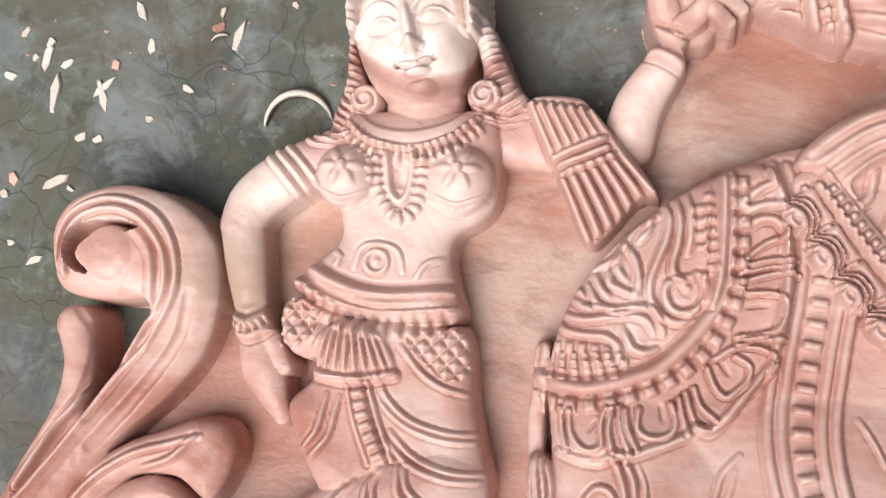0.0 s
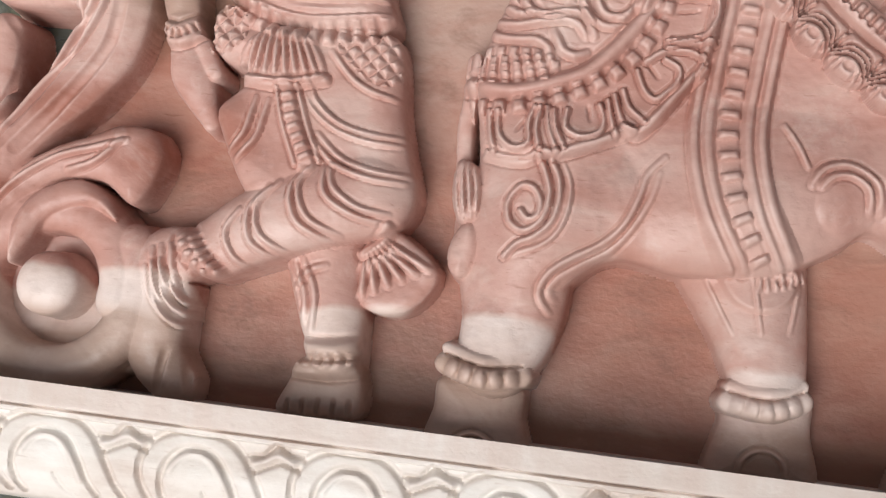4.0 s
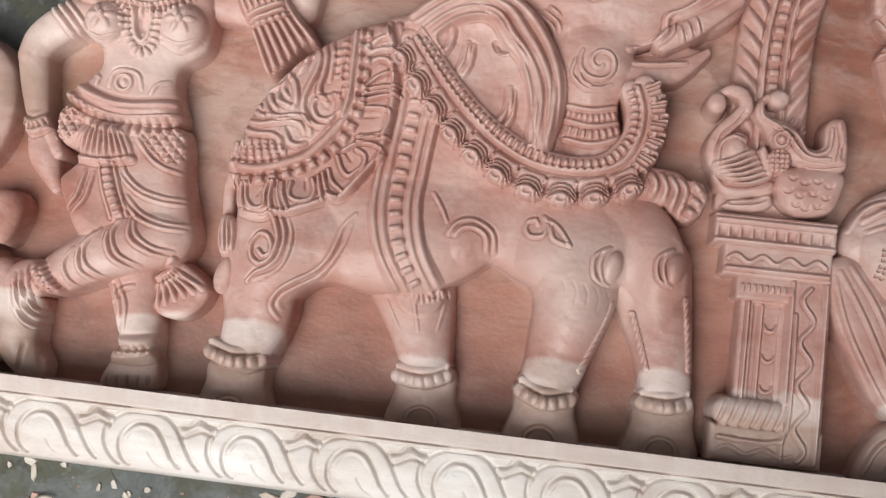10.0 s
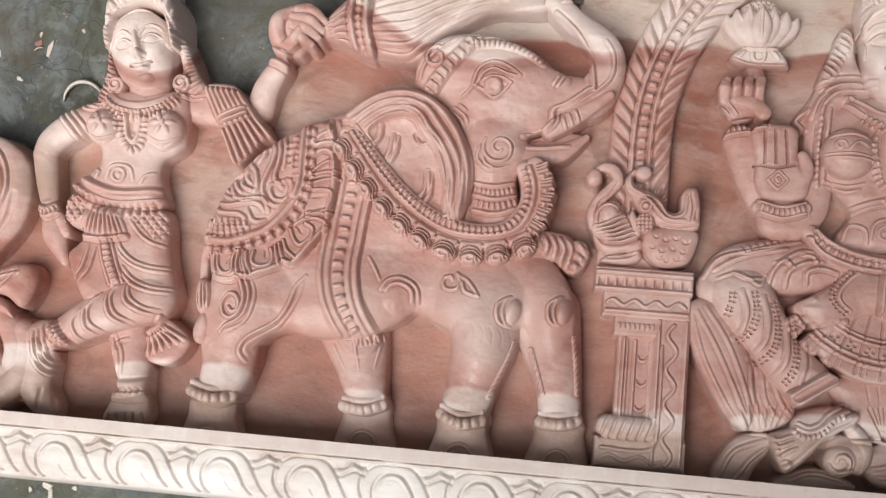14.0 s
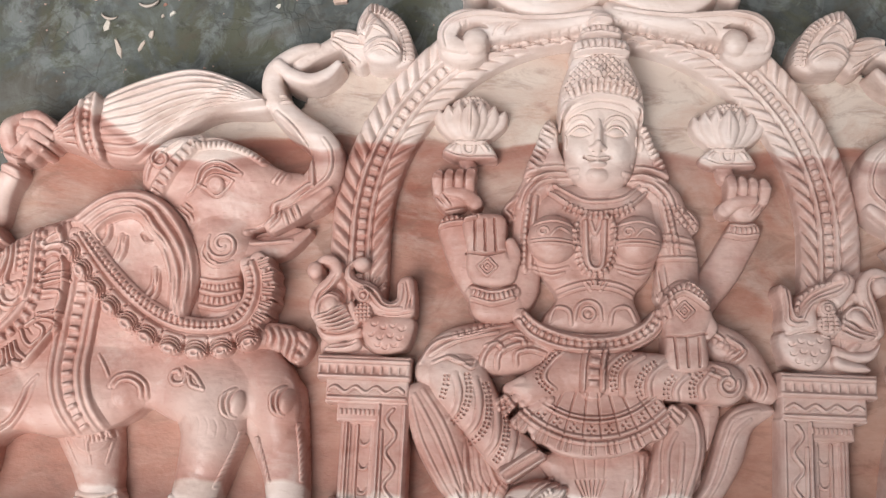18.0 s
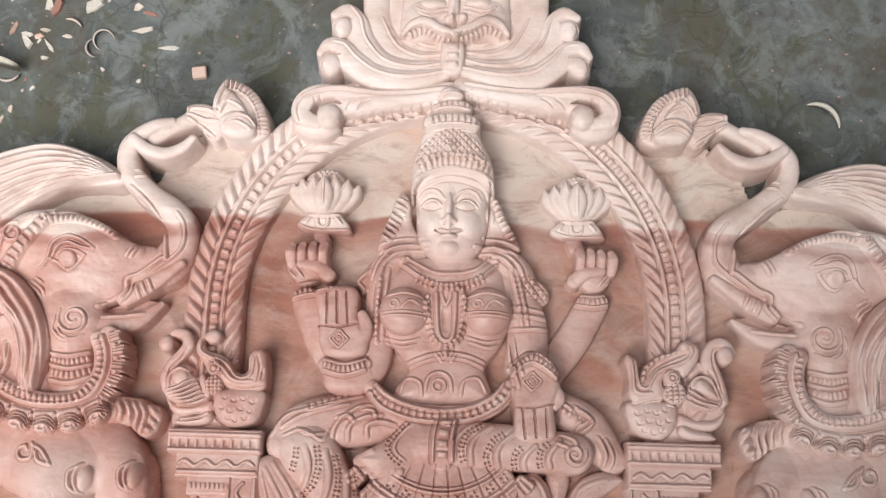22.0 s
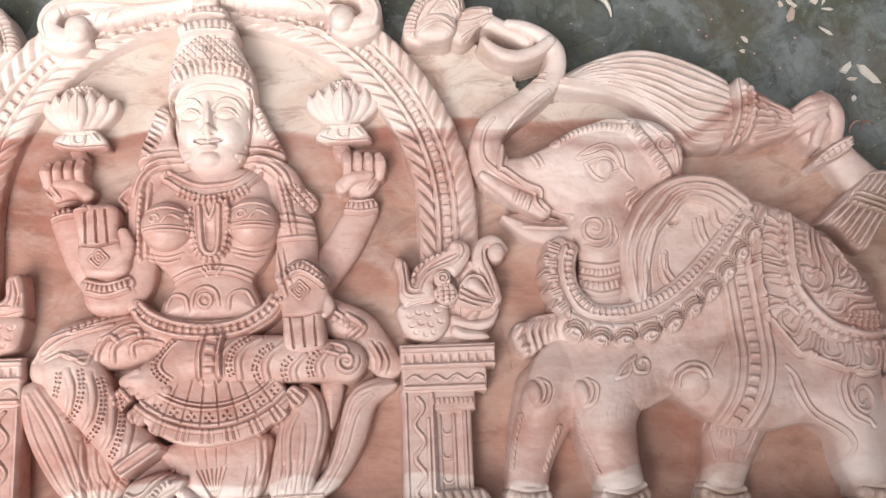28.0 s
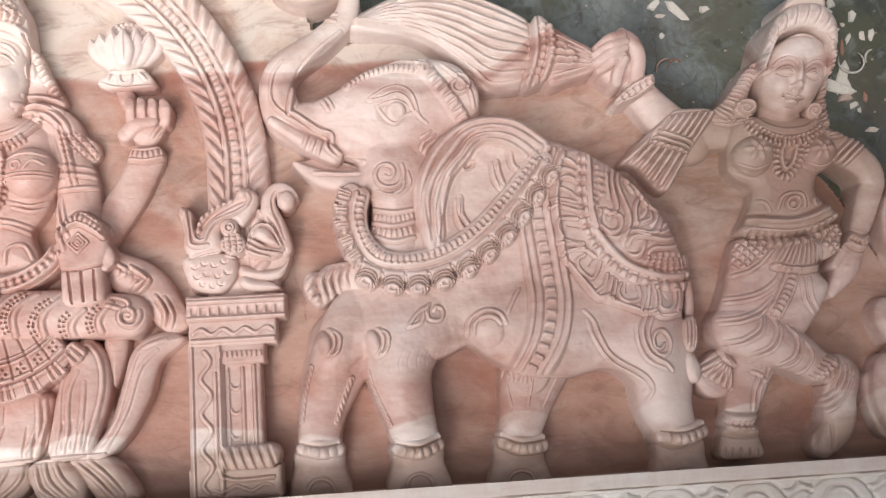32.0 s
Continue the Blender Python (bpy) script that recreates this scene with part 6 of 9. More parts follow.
def carve_pillar(R, shaft, cap, foot, post):
    R.mass(box(-0.246, 0.10, -0.20, 0.20), 0.050, 0.004, 0.006, shaft)
    R.pad(box(-0.236, 0.108, -0.216, 0.186), -0.003, 0.002)
    R.ridges([[(-0.229, 0.112), (-0.229, 0.184)], [(-0.2395, 0.108), (-0.2395, 0.186)]], 0.0014, 0.003, False)
    for y in (0.124, 0.147, 0.170):
        R.ridge(spiral(-0.222, y, 0.0045, 0.0045, 180, 0.5, 8), 0.0014, 0.003)
    R.mass(box(-0.212, 0.068, -0.180, 0.207), 0.058, 0.004, 0.005, post)
    R.ridges([[(-0.2085, 0.072), (-0.2085, 0.204)], [(-0.1835, 0.072), (-0.1835, 0.204)]], 0.0018, 0.003, False)
    R.ridge([(-0.196 + 0.0045 * math.sin(i * 0.65), 0.072 + 0.0033 * i) for i in range(40)], 0.0017, 0.003, False)
    R.mass(box(-0.261, 0.066, -0.178, 0.094), 0.056, 0.004, 0.006, foot)
    R.ridge([(-0.254, 0.084), (-0.215, 0.084), (-0.205, 0.100), (-0.205, 0.18)], 0.0016, 0.003, False)
    R.ridge([(-0.253 + 0.0025 * i, 0.0755 + 0.0025 * math.sin(i * 0.6)) for i in range(22)], 0.0014, 0.0025)
    R.limb([(-0.250, 0.103), (-0.212, 0.103)], 0.0105, 0.062, foot)
    R.strands([(-0.256, 0.094), (-0.250, 0.112)], [(-0.214, 0.094), (-0.208, 0.112)], 6, 0.002, -0.004, False)
    R.mass(box(-0.250, 0.188, -0.206, 0.2065), 0.056, 0.003, 0.004, cap)
    R.beads([(-0.248, 0.197), (-0.208, 0.197)], 0.0046, 0.0032, 0.003, square=True, fill=0.7)
    R.mass(box(-0.262, 0.2055, -0.181, 0.2305), 0.060, 0.003, 0.005, cap)
    R.ridge([(-0.259, 0.2105), (-0.184, 0.2105)], 0.0018, 0.003, False)
    R.ridge([(-0.258 + 0.0024 * i, 0.2185 + 0.0026 * math.sin(i * 0.75)) for i in range(31)], 0.0016, 0.003, False)
    R.mass(box(-0.271, 0.2285, -0.180, 0.2515), 0.066, 0.003, 0.005, cap)
    R.beads([(-0.269, 0.2375), (-0.183, 0.2375)], 0.0082, 0.0045, -0.003, square=True, fill=0.8)
    R.ridges([[(-0.270, 0.2465), (-0.181, 0.2465)], [(-0.270, 0.231), (-0.181, 0.231)]], 0.0018, 0.0022, False)


def carve_bird_body(R, k):
    """Scaled breast, thigh and foot of the crouching beast."""
    R.mass([(-0.278, 0.284), (-0.274, 0.294), (-0.253, 0.299), (-0.235, 0.303), (-0.208, 0.296), (-0.182, 0.294), (-0.181, 0.273), (-0.188, 0.258), (-0.228, 0.255), (-0.266, 0.254), (-0.261, 0.265), (-0.271, 0.272)], 0.046, 0.008, 0.010, k)
    R.mass([(-0.226, 0.288), (-0.208, 0.292), (-0.180, 0.290), (-0.180, 0.273), (-0.188, 0.259), (-0.210, 0.254), (-0.222, 0.260), (-0.229, 0.274)], 0.064, 0.014, 0.014, k)
    R.mass([(-0.267, 0.256), (-0.261, 0.262), (-0.245, 0.265), (-0.233, 0.270), (-0.229, 0.262), (-0.236, 0.256), (-0.252, 0.254)], 0.058, 0.008, 0.010, k)
    R.mass([(-0.277, 0.284), (-0.268, 0.276), (-0.251, 0.274), (-0.231, 0.280), (-0.230, 0.269), (-0.245, 0.266), (-0.261, 0.264), (-0.272, 0.270)], 0.056, 0.008, 0.010, k)
    for p in [(-0.217, 0.284), (-0.208, 0.281), (-0.199, 0.283), (-0.190, 0.280), (-0.220, 0.274), (-0.211, 0.271), (-0.201, 0.273), (-0.192, 0.271), (-0.206, 0.262), (-0.197, 0.264), (-0.213, 0.264)]:
        R.ridge(spiral(p[0], p[1], 0.0028, 0.0028, 200, 0.45, 7), 0.0012, -0.0020)


def carve_bird(R, k):
    """A crouching beast with bird's wing, curled crest and upturned snout."""
    # tail that curls over its ball
    R.limb([(-0.275, 0.290), (-0.278, 0.301), (-0.273, 0.313), (-0.263, 0.324), (-0.257, 0.333), (-0.260, 0.342), (-0.268, 0.345), (-0.276, 0.343)], [0.006, 0.0058, 0.0056, 0.0056, 0.0058, 0.0055, 0.005, 0.003], [0.058, 0.06, 0.062, 0.064, 0.064, 0.064, 0.062, 0.058], k)
    R.mass(oval(*[(-0.279, 0.334)][0], 0.0078, 0.0088), 0.066, 0.007, 0.010, k)
    R.ridge([(-0.275, 0.297), (-0.273, 0.310), (-0.264, 0.319), (-0.257, 0.330)], 0.0013, -0.003)
    # wing
    R.mass([(-0.278, 0.285), (-0.275, 0.301), (-0.270, 0.310), (-0.261, 0.314), (-0.253, 0.311), (-0.252, 0.304), (-0.240, 0.299), (-0.232, 0.285), (-0.236, 0.278), (-0.250, 0.274), (-0.265, 0.275)], 0.062, 0.008, 0.008, k)
    R.ridge([(-0.274, 0.290), (-0.273, 0.303), (-0.264, 0.310), (-0.255, 0.307)], 0.0018, 0.0036)
    R.mass(oval(*[(-0.262, 0.301)][0], 0.0072, 0.0085), 0.066, 0.006, 0.006, k)
    R.strands([(-0.276, 0.288), (-0.263, 0.292), (-0.250, 0.300)], [(-0.266, 0.275), (-0.250, 0.275), (-0.233, 0.282)], 6, 0.0016, 0.0042)
    # head: crest over its ball, brow, upturned snout
    R.mass([(-0.249, 0.327), (-0.249, 0.337), (-0.243, 0.345), (-0.238, 0.346), (-0.242, 0.336), (-0.237, 0.328), (-0.225, 0.325), (-0.215, 0.318), (-0.209, 0.309), (-0.202, 0.306), (-0.197, 0.310), (-0.197, 0.323), (-0.193, 0.330), (-0.186, 0.332), (-0.181, 0.328), (-0.178, 0.306), (-0.181, 0.291), (-0.208, 0.291), (-0.221, 0.295), (-0.235, 0.305), (-0.242, 0.317)], 0.064, 0.009, 0.012, k)
    R.mass(oval(*[(-0.233, 0.342)][0], 0.0082, 0.0068, 10), 0.066, 0.006, 0.009, k)
    R.ridges([[(-0.245, 0.337), (-0.244, 0.328), (-0.236, 0.323), (-0.224, 0.319), (-0.215, 0.313), (-0.209, 0.304), (-0.201, 0.302), (-0.193, 0.307), (-0.192, 0.322)], [(-0.240, 0.324), (-0.225, 0.315), (-0.215, 0.304), (-0.207, 0.299), (-0.192, 0.299)]], 0.0017, 0.0036)
    R.ridges([[(-0.214, 0.294), (-0.197, 0.293), (-0.181, 0.296)], [(-0.187, 0.299), (-0.185, 0.311), (-0.188, 0.325)], [(-0.183, 0.301), (-0.182, 0.311)]], 0.0014, -0.003)
    x, y = [(-0.229, 0.310)][0]
    R.dome(x, y, 0.0088, 0.0088, 0.0045)
    R.ridge(spiral(x, y, 0.0052, 0.0052, 0, 1.02, 12), 0.0013, 0.003, False)
    R.dome(x, y, 0.0028, 0.0028, 0.003)
    R.mass(oval(*[(-0.229, 0.294)][0], 0.0092, 0.0095), 0.067, 0.005, 0.006, k)
    R.hatch(oval(*[(-0.229, 0.294)][0], 0.0090, 0.0092), 0.0038, 0.0036, 3)
    R.ridges([[(-0.247, 0.302), (-0.242, 0.294), (-0.238, 0.286)], [(-0.230, 0.270), (-0.226, 0.262), (-0.217, 0.256)], [(-0.261, 0.259), (-0.245, 0.261), (-0.235, 0.265)]], 0.0015, -0.004)
    R.mass([(-0.244, 0.301), (-0.240, 0.305), (-0.235, 0.295), (-0.231, 0.284), (-0.236, 0.281), (-0.241, 0.290)], 0.064, 0.004, 0.006, k)
    R.fringe([(-0.224, 0.327), (-0.213, 0.322), (-0.205, 0.313)], 0.0042, 0.005, 0.0012, 0.003, 1, 0.1)


def carve_other_bird(R, k):
    """Its fellow on the other pillar: a longer snout, a toothed crest and a great tail volute."""
    R.limb([(0.268, 0.295), (0.265, 0.307), (0.26, 0.32), (0.256, 0.33), (0.256, 0.34), (0.26, 0.347), (0.267, 0.35), (0.274, 0.348), (0.28, 0.342)], [0.0085, 0.0085, 0.0085, 0.008, 0.0065, 0.006, 0.006, 0.0055, 0.004], [0.056, 0.058, 0.060, 0.062, 0.062, 0.062, 0.062, 0.060, 0.056], k)
    R.mass(oval(0.272, 0.338, 0.0085, 0.0095), 0.066, 0.007, 0.010, k)
    R.ridges([[(0.269, 0.302), (0.265, 0.316), (0.26, 0.328), (0.259, 0.339), (0.263, 0.346), (0.27, 0.346)], [(0.264, 0.3), (0.261, 0.312), (0.255, 0.323)]], 0.0013, -0.0035)
    R.mass([(0.244, 0.33), (0.248, 0.332), (0.255, 0.325), (0.259, 0.32), (0.252, 0.321), (0.246, 0.323)], 0.058, 0.005, 0.008, k)
    # wing
    R.mass([(0.233, 0.3), (0.235, 0.308), (0.24, 0.314), (0.246, 0.318), (0.253, 0.317), (0.261, 0.31), (0.266, 0.301), (0.27, 0.293), (0.264, 0.286), (0.254, 0.283), (0.24, 0.286), (0.233, 0.29)], 0.060, 0.008, 0.008, k)
    R.mass([(0.241, 0.305), (0.243, 0.312), (0.248, 0.314), (0.255, 0.31), (0.261, 0.302), (0.264, 0.295), (0.256, 0.296), (0.247, 0.3)], 0.066, 0.007, 0.008, k)
    R.ridges([[(0.237, 0.308), (0.242, 0.315), (0.251, 0.317), (0.259, 0.311), (0.266, 0.297)], [(0.235, 0.304), (0.247, 0.297), (0.26, 0.293), (0.268, 0.292)], [(0.234, 0.299), (0.245, 0.292), (0.257, 0.289), (0.265, 0.288)], [(0.233, 0.293), (0.243, 0.288), (0.254, 0.285)]], 0.0017, 0.0040)
    R.ridge([(0.242, 0.303), (0.254, 0.295), (0.269, 0.292)], 0.0016, -0.004)
    # head: long snout, toothed crest rolled over its ball
    R.mass([(0.174, 0.336), (0.172, 0.329), (0.175, 0.321), (0.177, 0.31), (0.176, 0.298), (0.18, 0.291), (0.184, 0.286), (0.199, 0.29), (0.21, 0.292), (0.212, 0.299), (0.21, 0.309), (0.212, 0.316), (0.217, 0.321), (0.224, 0.318), (0.231, 0.315), (0.237, 0.32), (0.242, 0.327), (0.246, 0.334), (0.247, 0.344), (0.243, 0.349), (0.236, 0.352), (0.23, 0.351), (0.225, 0.345), (0.222, 0.341), (0.214, 0.338), (0.206, 0.336), (0.2, 0.331), (0.194, 0.327), (0.19, 0.321), (0.188, 0.315), (0.187, 0.324), (0.184, 0.332), (0.178, 0.336)], 0.066, 0.008, 0.011, k)
    R.ridge([(0.192, 0.309), (0.196, 0.317), (0.203, 0.325), (0.213, 0.331), (0.224, 0.336), (0.232, 0.339)], 0.0027, -0.0060)
    R.ridges([[(0.184, 0.33), (0.185, 0.315), (0.187, 0.306), (0.191, 0.303), (0.196, 0.304), (0.199, 0.311), (0.205, 0.319), (0.214, 0.324), (0.225, 0.328), (0.234, 0.333), (0.239, 0.34), (0.237, 0.346)], [(0.179, 0.331), (0.181, 0.315), (0.182, 0.302), (0.188, 0.298), (0.199, 0.299)]], 0.0017, 0.0036)
    R.ridge([(0.181, 0.287), (0.196, 0.292), (0.21, 0.294)], 0.0016, -0.0035)
    for p in [(0.191, 0.313), (0.191, 0.319), (0.194, 0.325), (0.199, 0.329), (0.204, 0.333), (0.21, 0.336), (0.215, 0.338), (0.221, 0.34)]:
        R.dome(*p, 0.0027, 0.0027, 0.005)
    R.mass(oval(0.232, 0.345, 0.0055, 0.0055), 0.068, 0.005, 0.008, k)
    R.mass(oval(0.219, 0.314, 0.0082, 0.0082), 0.069, 0.005, 0.006, k)
    R.ridge(spiral(0.219, 0.314, 0.0042, 0.0042, 0, 1.02, 12), 0.0011, 0.003, False)
    R.dome(0.219, 0.314, 0.0022, 0.0022, 0.003)
    R.mass(oval(0.222, 0.299, 0.0115, 0.0105, -10), 0.068, 0.006, 0.008, k)
    R.hatch(oval(0.221, 0.299, 0.0100, 0.0092), 0.0056, 0.0050, 3, 0.75)
    R.ridge([(0.236, 0.312), (0.236, 0.303), (0.232, 0.293), (0.224, 0.287), (0.215, 0.289)], 0.0015, 0.003)
    for x, y in [(0.229, 0.307), (0.226, 0.31)]:
        R.dome(x, y, 0.0026, 0.0026, 0.003)

def carve_lotus(R, x, y, k):
    """An open lotus flower: pointed petals round a seed head, over a flared neck."""
    R.mass([(x - 0.027, y - 0.033), (x - 0.014, y - 0.022), (x + 0.014, y - 0.021), (x + 0.023, y - 0.027), (x + 0.029, y - 0.040), (x + 0.014, y - 0.042), (x, y - 0.040), (x - 0.016, y - 0.041)], 0.058, 0.006, 0.010, k)
    R.limb([(x - 0.003, y - 0.038), (x, y - 0.048)], 0.008, 0.05, k)
    R.mass(oval(x, y + 0.012, 0.021, 0.015), 0.050, 0.012, 0.012, k)
    for j in range(3):
        for i in range(8 - j):
            R.dome(x - 0.0165 + 0.0047 * (i + j / 2), y + 0.0160 + 0.0045 * j - 0.00035 * (i - 3.5) ** 2, 0.0021, 0.0021, 0.003)
    by = y - 0.021
    for bx, mx, tx, ty, w, z in ((-0.012, -0.026, -0.033, 0.012, 0.0105, 0.054), (0.012, 0.027, 0.035, 0.012, 0.0105, 0.054), (-0.008, -0.020, -0.023, 0.016, 0.0105, 0.062), (0.008, 0.020, 0.024, 0.016, 0.0105, 0.062),
                                 (-0.004, -0.010, -0.0115, 0.019, 0.0098, 0.068), (0.004, 0.010, 0.0115, 0.019, 0.0098, 0.068), (0, 0, 0.0, 0.0175, 0.0105, 0.078)):
        one, two = [], []
        for t, k2 in ((0, 0.40), (0.2, 0.80), (0.45, 1.0), (0.68, 0.82), (0.86, 0.42)):
            px = (1 - t) ** 2 * (x + bx) + 2 * t * (1 - t) * (x + mx) + t * t * (x + tx)
            py = by + t * (y + ty - by)
            one.append((px - w * k2, py))
            two.append((px + w * k2, py))
        R.mass(one + [(x + tx, y + ty)] + two[::-1], z, 0.006, 0.012, k)
        R.ridge([(x + bx, by + 0.006), (x + (bx + mx) / 2, by + 0.018), (x + (mx + tx) / 2, y + ty - 0.006)], 0.0012, 0.0014)
    R.ridge([(x - 0.019, y - 0.0215), (x, y - 0.0235), (x + 0.019, y - 0.0210)], 0.002, 0.004, False)
    R.ridges([[(x - 0.0055, y - 0.025), (x - 0.005, y - 0.033), (x, y - 0.0355), (x + 0.005, y - 0.033), (x + 0.0055, y - 0.025)], [(x - 0.023, y - 0.034), (x - 0.010, y - 0.0385), (x + 0.011, y - 0.039), (x + 0.025, y - 0.038)],
              [(x - 0.013, y - 0.025), (x - 0.018, y - 0.031)], [(x + 0.013, y - 0.025), (x + 0.019, y - 0.032)]], 0.0017, 0.0030)


def carve_seat(R):
    R.mass([(-0.134, 0.112), (-0.128, 0.139), (-0.087, 0.190), (-0.024, 0.204), (0.081, 0.211), (0.103, 0.170), (0.104, 0.128), (0.094, 0.114), (-0.020, 0.107)], 0.030, 0.010, 0.010, PETAL + 8)
    # base leaves that turn down
    for i, (q, z) in enumerate((([(-0.152, 0.061), (-0.147, 0.084), (-0.132, 0.103), (-0.104, 0.110), (-0.100, 0.096), (-0.113, 0.077), (-0.123, 0.060)], 0.044), ([(-0.015, 0.103), (0.010, 0.111), (0.030, 0.108), (0.032, 0.089), (0.016, 0.074), (-0.004, 0.070), (-0.017, 0.083)], 0.046), ([(0.031, 0.106), (0.052, 0.113), (0.075, 0.101), (0.082, 0.081), (0.075, 0.068), (0.049, 0.069), (0.035, 0.083)], 0.050),
                                ([(0.066, 0.110), (0.094, 0.114), (0.116, 0.097), (0.128, 0.073), (0.095, 0.070), (0.080, 0.087)], 0.046), ([(-0.092, 0.072), (-0.066, 0.082), (-0.040, 0.078), (-0.024, 0.067), (-0.060, 0.058), (-0.097, 0.059)], 0.048), ([(-0.040, 0.128), (-0.024, 0.124), (-0.012, 0.107), (-0.014, 0.088), (-0.025, 0.079), (-0.030, 0.101)], 0.056))):
        R.mass(q, z, 0.010, 0.014, PETAL + i)
    R.mass(oval(*[(-0.041, 0.091)][0], 0.0150, 0.0150), 0.060, 0.010, 0.012, PETAL + 5)
    R.ridges([spiral(*[(-0.041, 0.090)][0], 0.011, 0.004, 200, 0.9), [(-0.049, 0.078), (-0.030, 0.083)], [(-0.084, 0.069), (-0.064, 0.077), (-0.035, 0.073)], [(-0.145, 0.068), (-0.133, 0.091), (-0.107, 0.103)], [(-0.131, 0.066), (-0.119, 0.084), (-0.104, 0.097)],
              [(-0.008, 0.078), (0.007, 0.081), (0.023, 0.095), (0.026, 0.106)], [(-0.012, 0.086), (0.002, 0.090), (0.012, 0.104)], [(0.038, 0.105), (0.042, 0.087), (0.056, 0.075)], [(0.046, 0.108), (0.050, 0.092), (0.064, 0.077)], [(0.055, 0.108), (0.061, 0.094), (0.073, 0.081)],
              [(0.074, 0.106), (0.090, 0.091), (0.105, 0.074)], [(0.084, 0.109), (0.100, 0.094), (0.114, 0.077)], [(-0.029, 0.072), (-0.022, 0.077), (-0.014, 0.072)]], 0.0019, 0.0036)
    # large upright petals
    i = 6
    for q, z in (([(-0.128, 0.155), (-0.127, 0.183), (-0.113, 0.173), (-0.095, 0.156), (-0.080, 0.136), (-0.088, 0.119), (-0.113, 0.110), (-0.126, 0.119)], 0.052), ([(-0.187, 0.215), (-0.179, 0.227), (-0.162, 0.228), (-0.139, 0.205), (-0.124, 0.176), (-0.117, 0.145), (-0.120, 0.117), (-0.128, 0.110), (-0.144, 0.122), (-0.161, 0.146), (-0.176, 0.176)], 0.060), ([(-0.049, 0.165), (0.045, 0.174), (0.050, 0.147), (0.038, 0.113), (-0.005, 0.109), (-0.031, 0.120), (-0.044, 0.142)], 0.050),
                 ([(0.051, 0.113), (0.053, 0.146), (0.058, 0.174), (0.068, 0.204), (0.083, 0.220), (0.100, 0.207), (0.106, 0.175), (0.098, 0.142), (0.085, 0.114)], 0.060), ([(0.098, 0.214), (0.107, 0.221), (0.121, 0.217), (0.116, 0.191), (0.107, 0.174)], 0.050), ([(0.083, 0.113), (0.103, 0.139), (0.115, 0.175), (0.123, 0.202), (0.138, 0.218), (0.158, 0.222), (0.173, 0.214), (0.151, 0.194), (0.140, 0.161), (0.120, 0.127), (0.100, 0.112)], 0.056)):
        R.mass(q, z, 0.018, 0.018, PETAL + i)
        i += 1
    R.ridges([[(-0.175, 0.216), (-0.154, 0.180), (-0.133, 0.136), (-0.125, 0.113)], [(-0.167, 0.221), (-0.144, 0.186), (-0.125, 0.139), (-0.122, 0.121)], [(-0.179, 0.211), (-0.167, 0.174), (-0.146, 0.135), (-0.131, 0.113)], [(-0.123, 0.172), (-0.121, 0.145), (-0.108, 0.116)], [(-0.113, 0.166), (-0.109, 0.140), (-0.095, 0.121)], [(-0.102, 0.157), (-0.094, 0.137), (-0.084, 0.127)],
              [(0.061, 0.120), (0.061, 0.173), (0.072, 0.200), (0.084, 0.214), (0.096, 0.201), (0.099, 0.175), (0.092, 0.143), (0.081, 0.117)], [(0.069, 0.121), (0.069, 0.168), (0.077, 0.189)], [(0.078, 0.119), (0.082, 0.158), (0.083, 0.179)], [(0.090, 0.117), (0.110, 0.144), (0.122, 0.182), (0.133, 0.206), (0.156, 0.215)], [(0.099, 0.116), (0.119, 0.150), (0.132, 0.188), (0.148, 0.205)],
              [(0.040, 0.166), (0.040, 0.140), (0.026, 0.115)], [(0.047, 0.166), (0.046, 0.140), (0.037, 0.115)]], 0.0021, 0.0020)
    R.strands([(-0.017, 0.140), (-0.002, 0.112)], [(0.011, 0.142), (0.000, 0.112)], 7, 0.0014, -0.0030, False)
    R.strands([(0.031, 0.142), (0.026, 0.113)], [(0.098, 0.145), (0.090, 0.117)], 9, 0.0017, -0.0030)
    R.strands([(-0.132, 0.131), (-0.121, 0.112)], [(-0.088, 0.139), (-0.096, 0.117)], 6, 0.0017, -0.0030)
    R.strands([(-0.020, 0.163), (-0.016, 0.144)], [(0.011, 0.165), (0.010, 0.145)], 4, 0.0010, -0.0012)
    R.ridge([(-0.126, 0.109), (-0.073, 0.108), (-0.005, 0.110), (0.047, 0.112), (0.099, 0.113)], 0.002, 0.003, False)


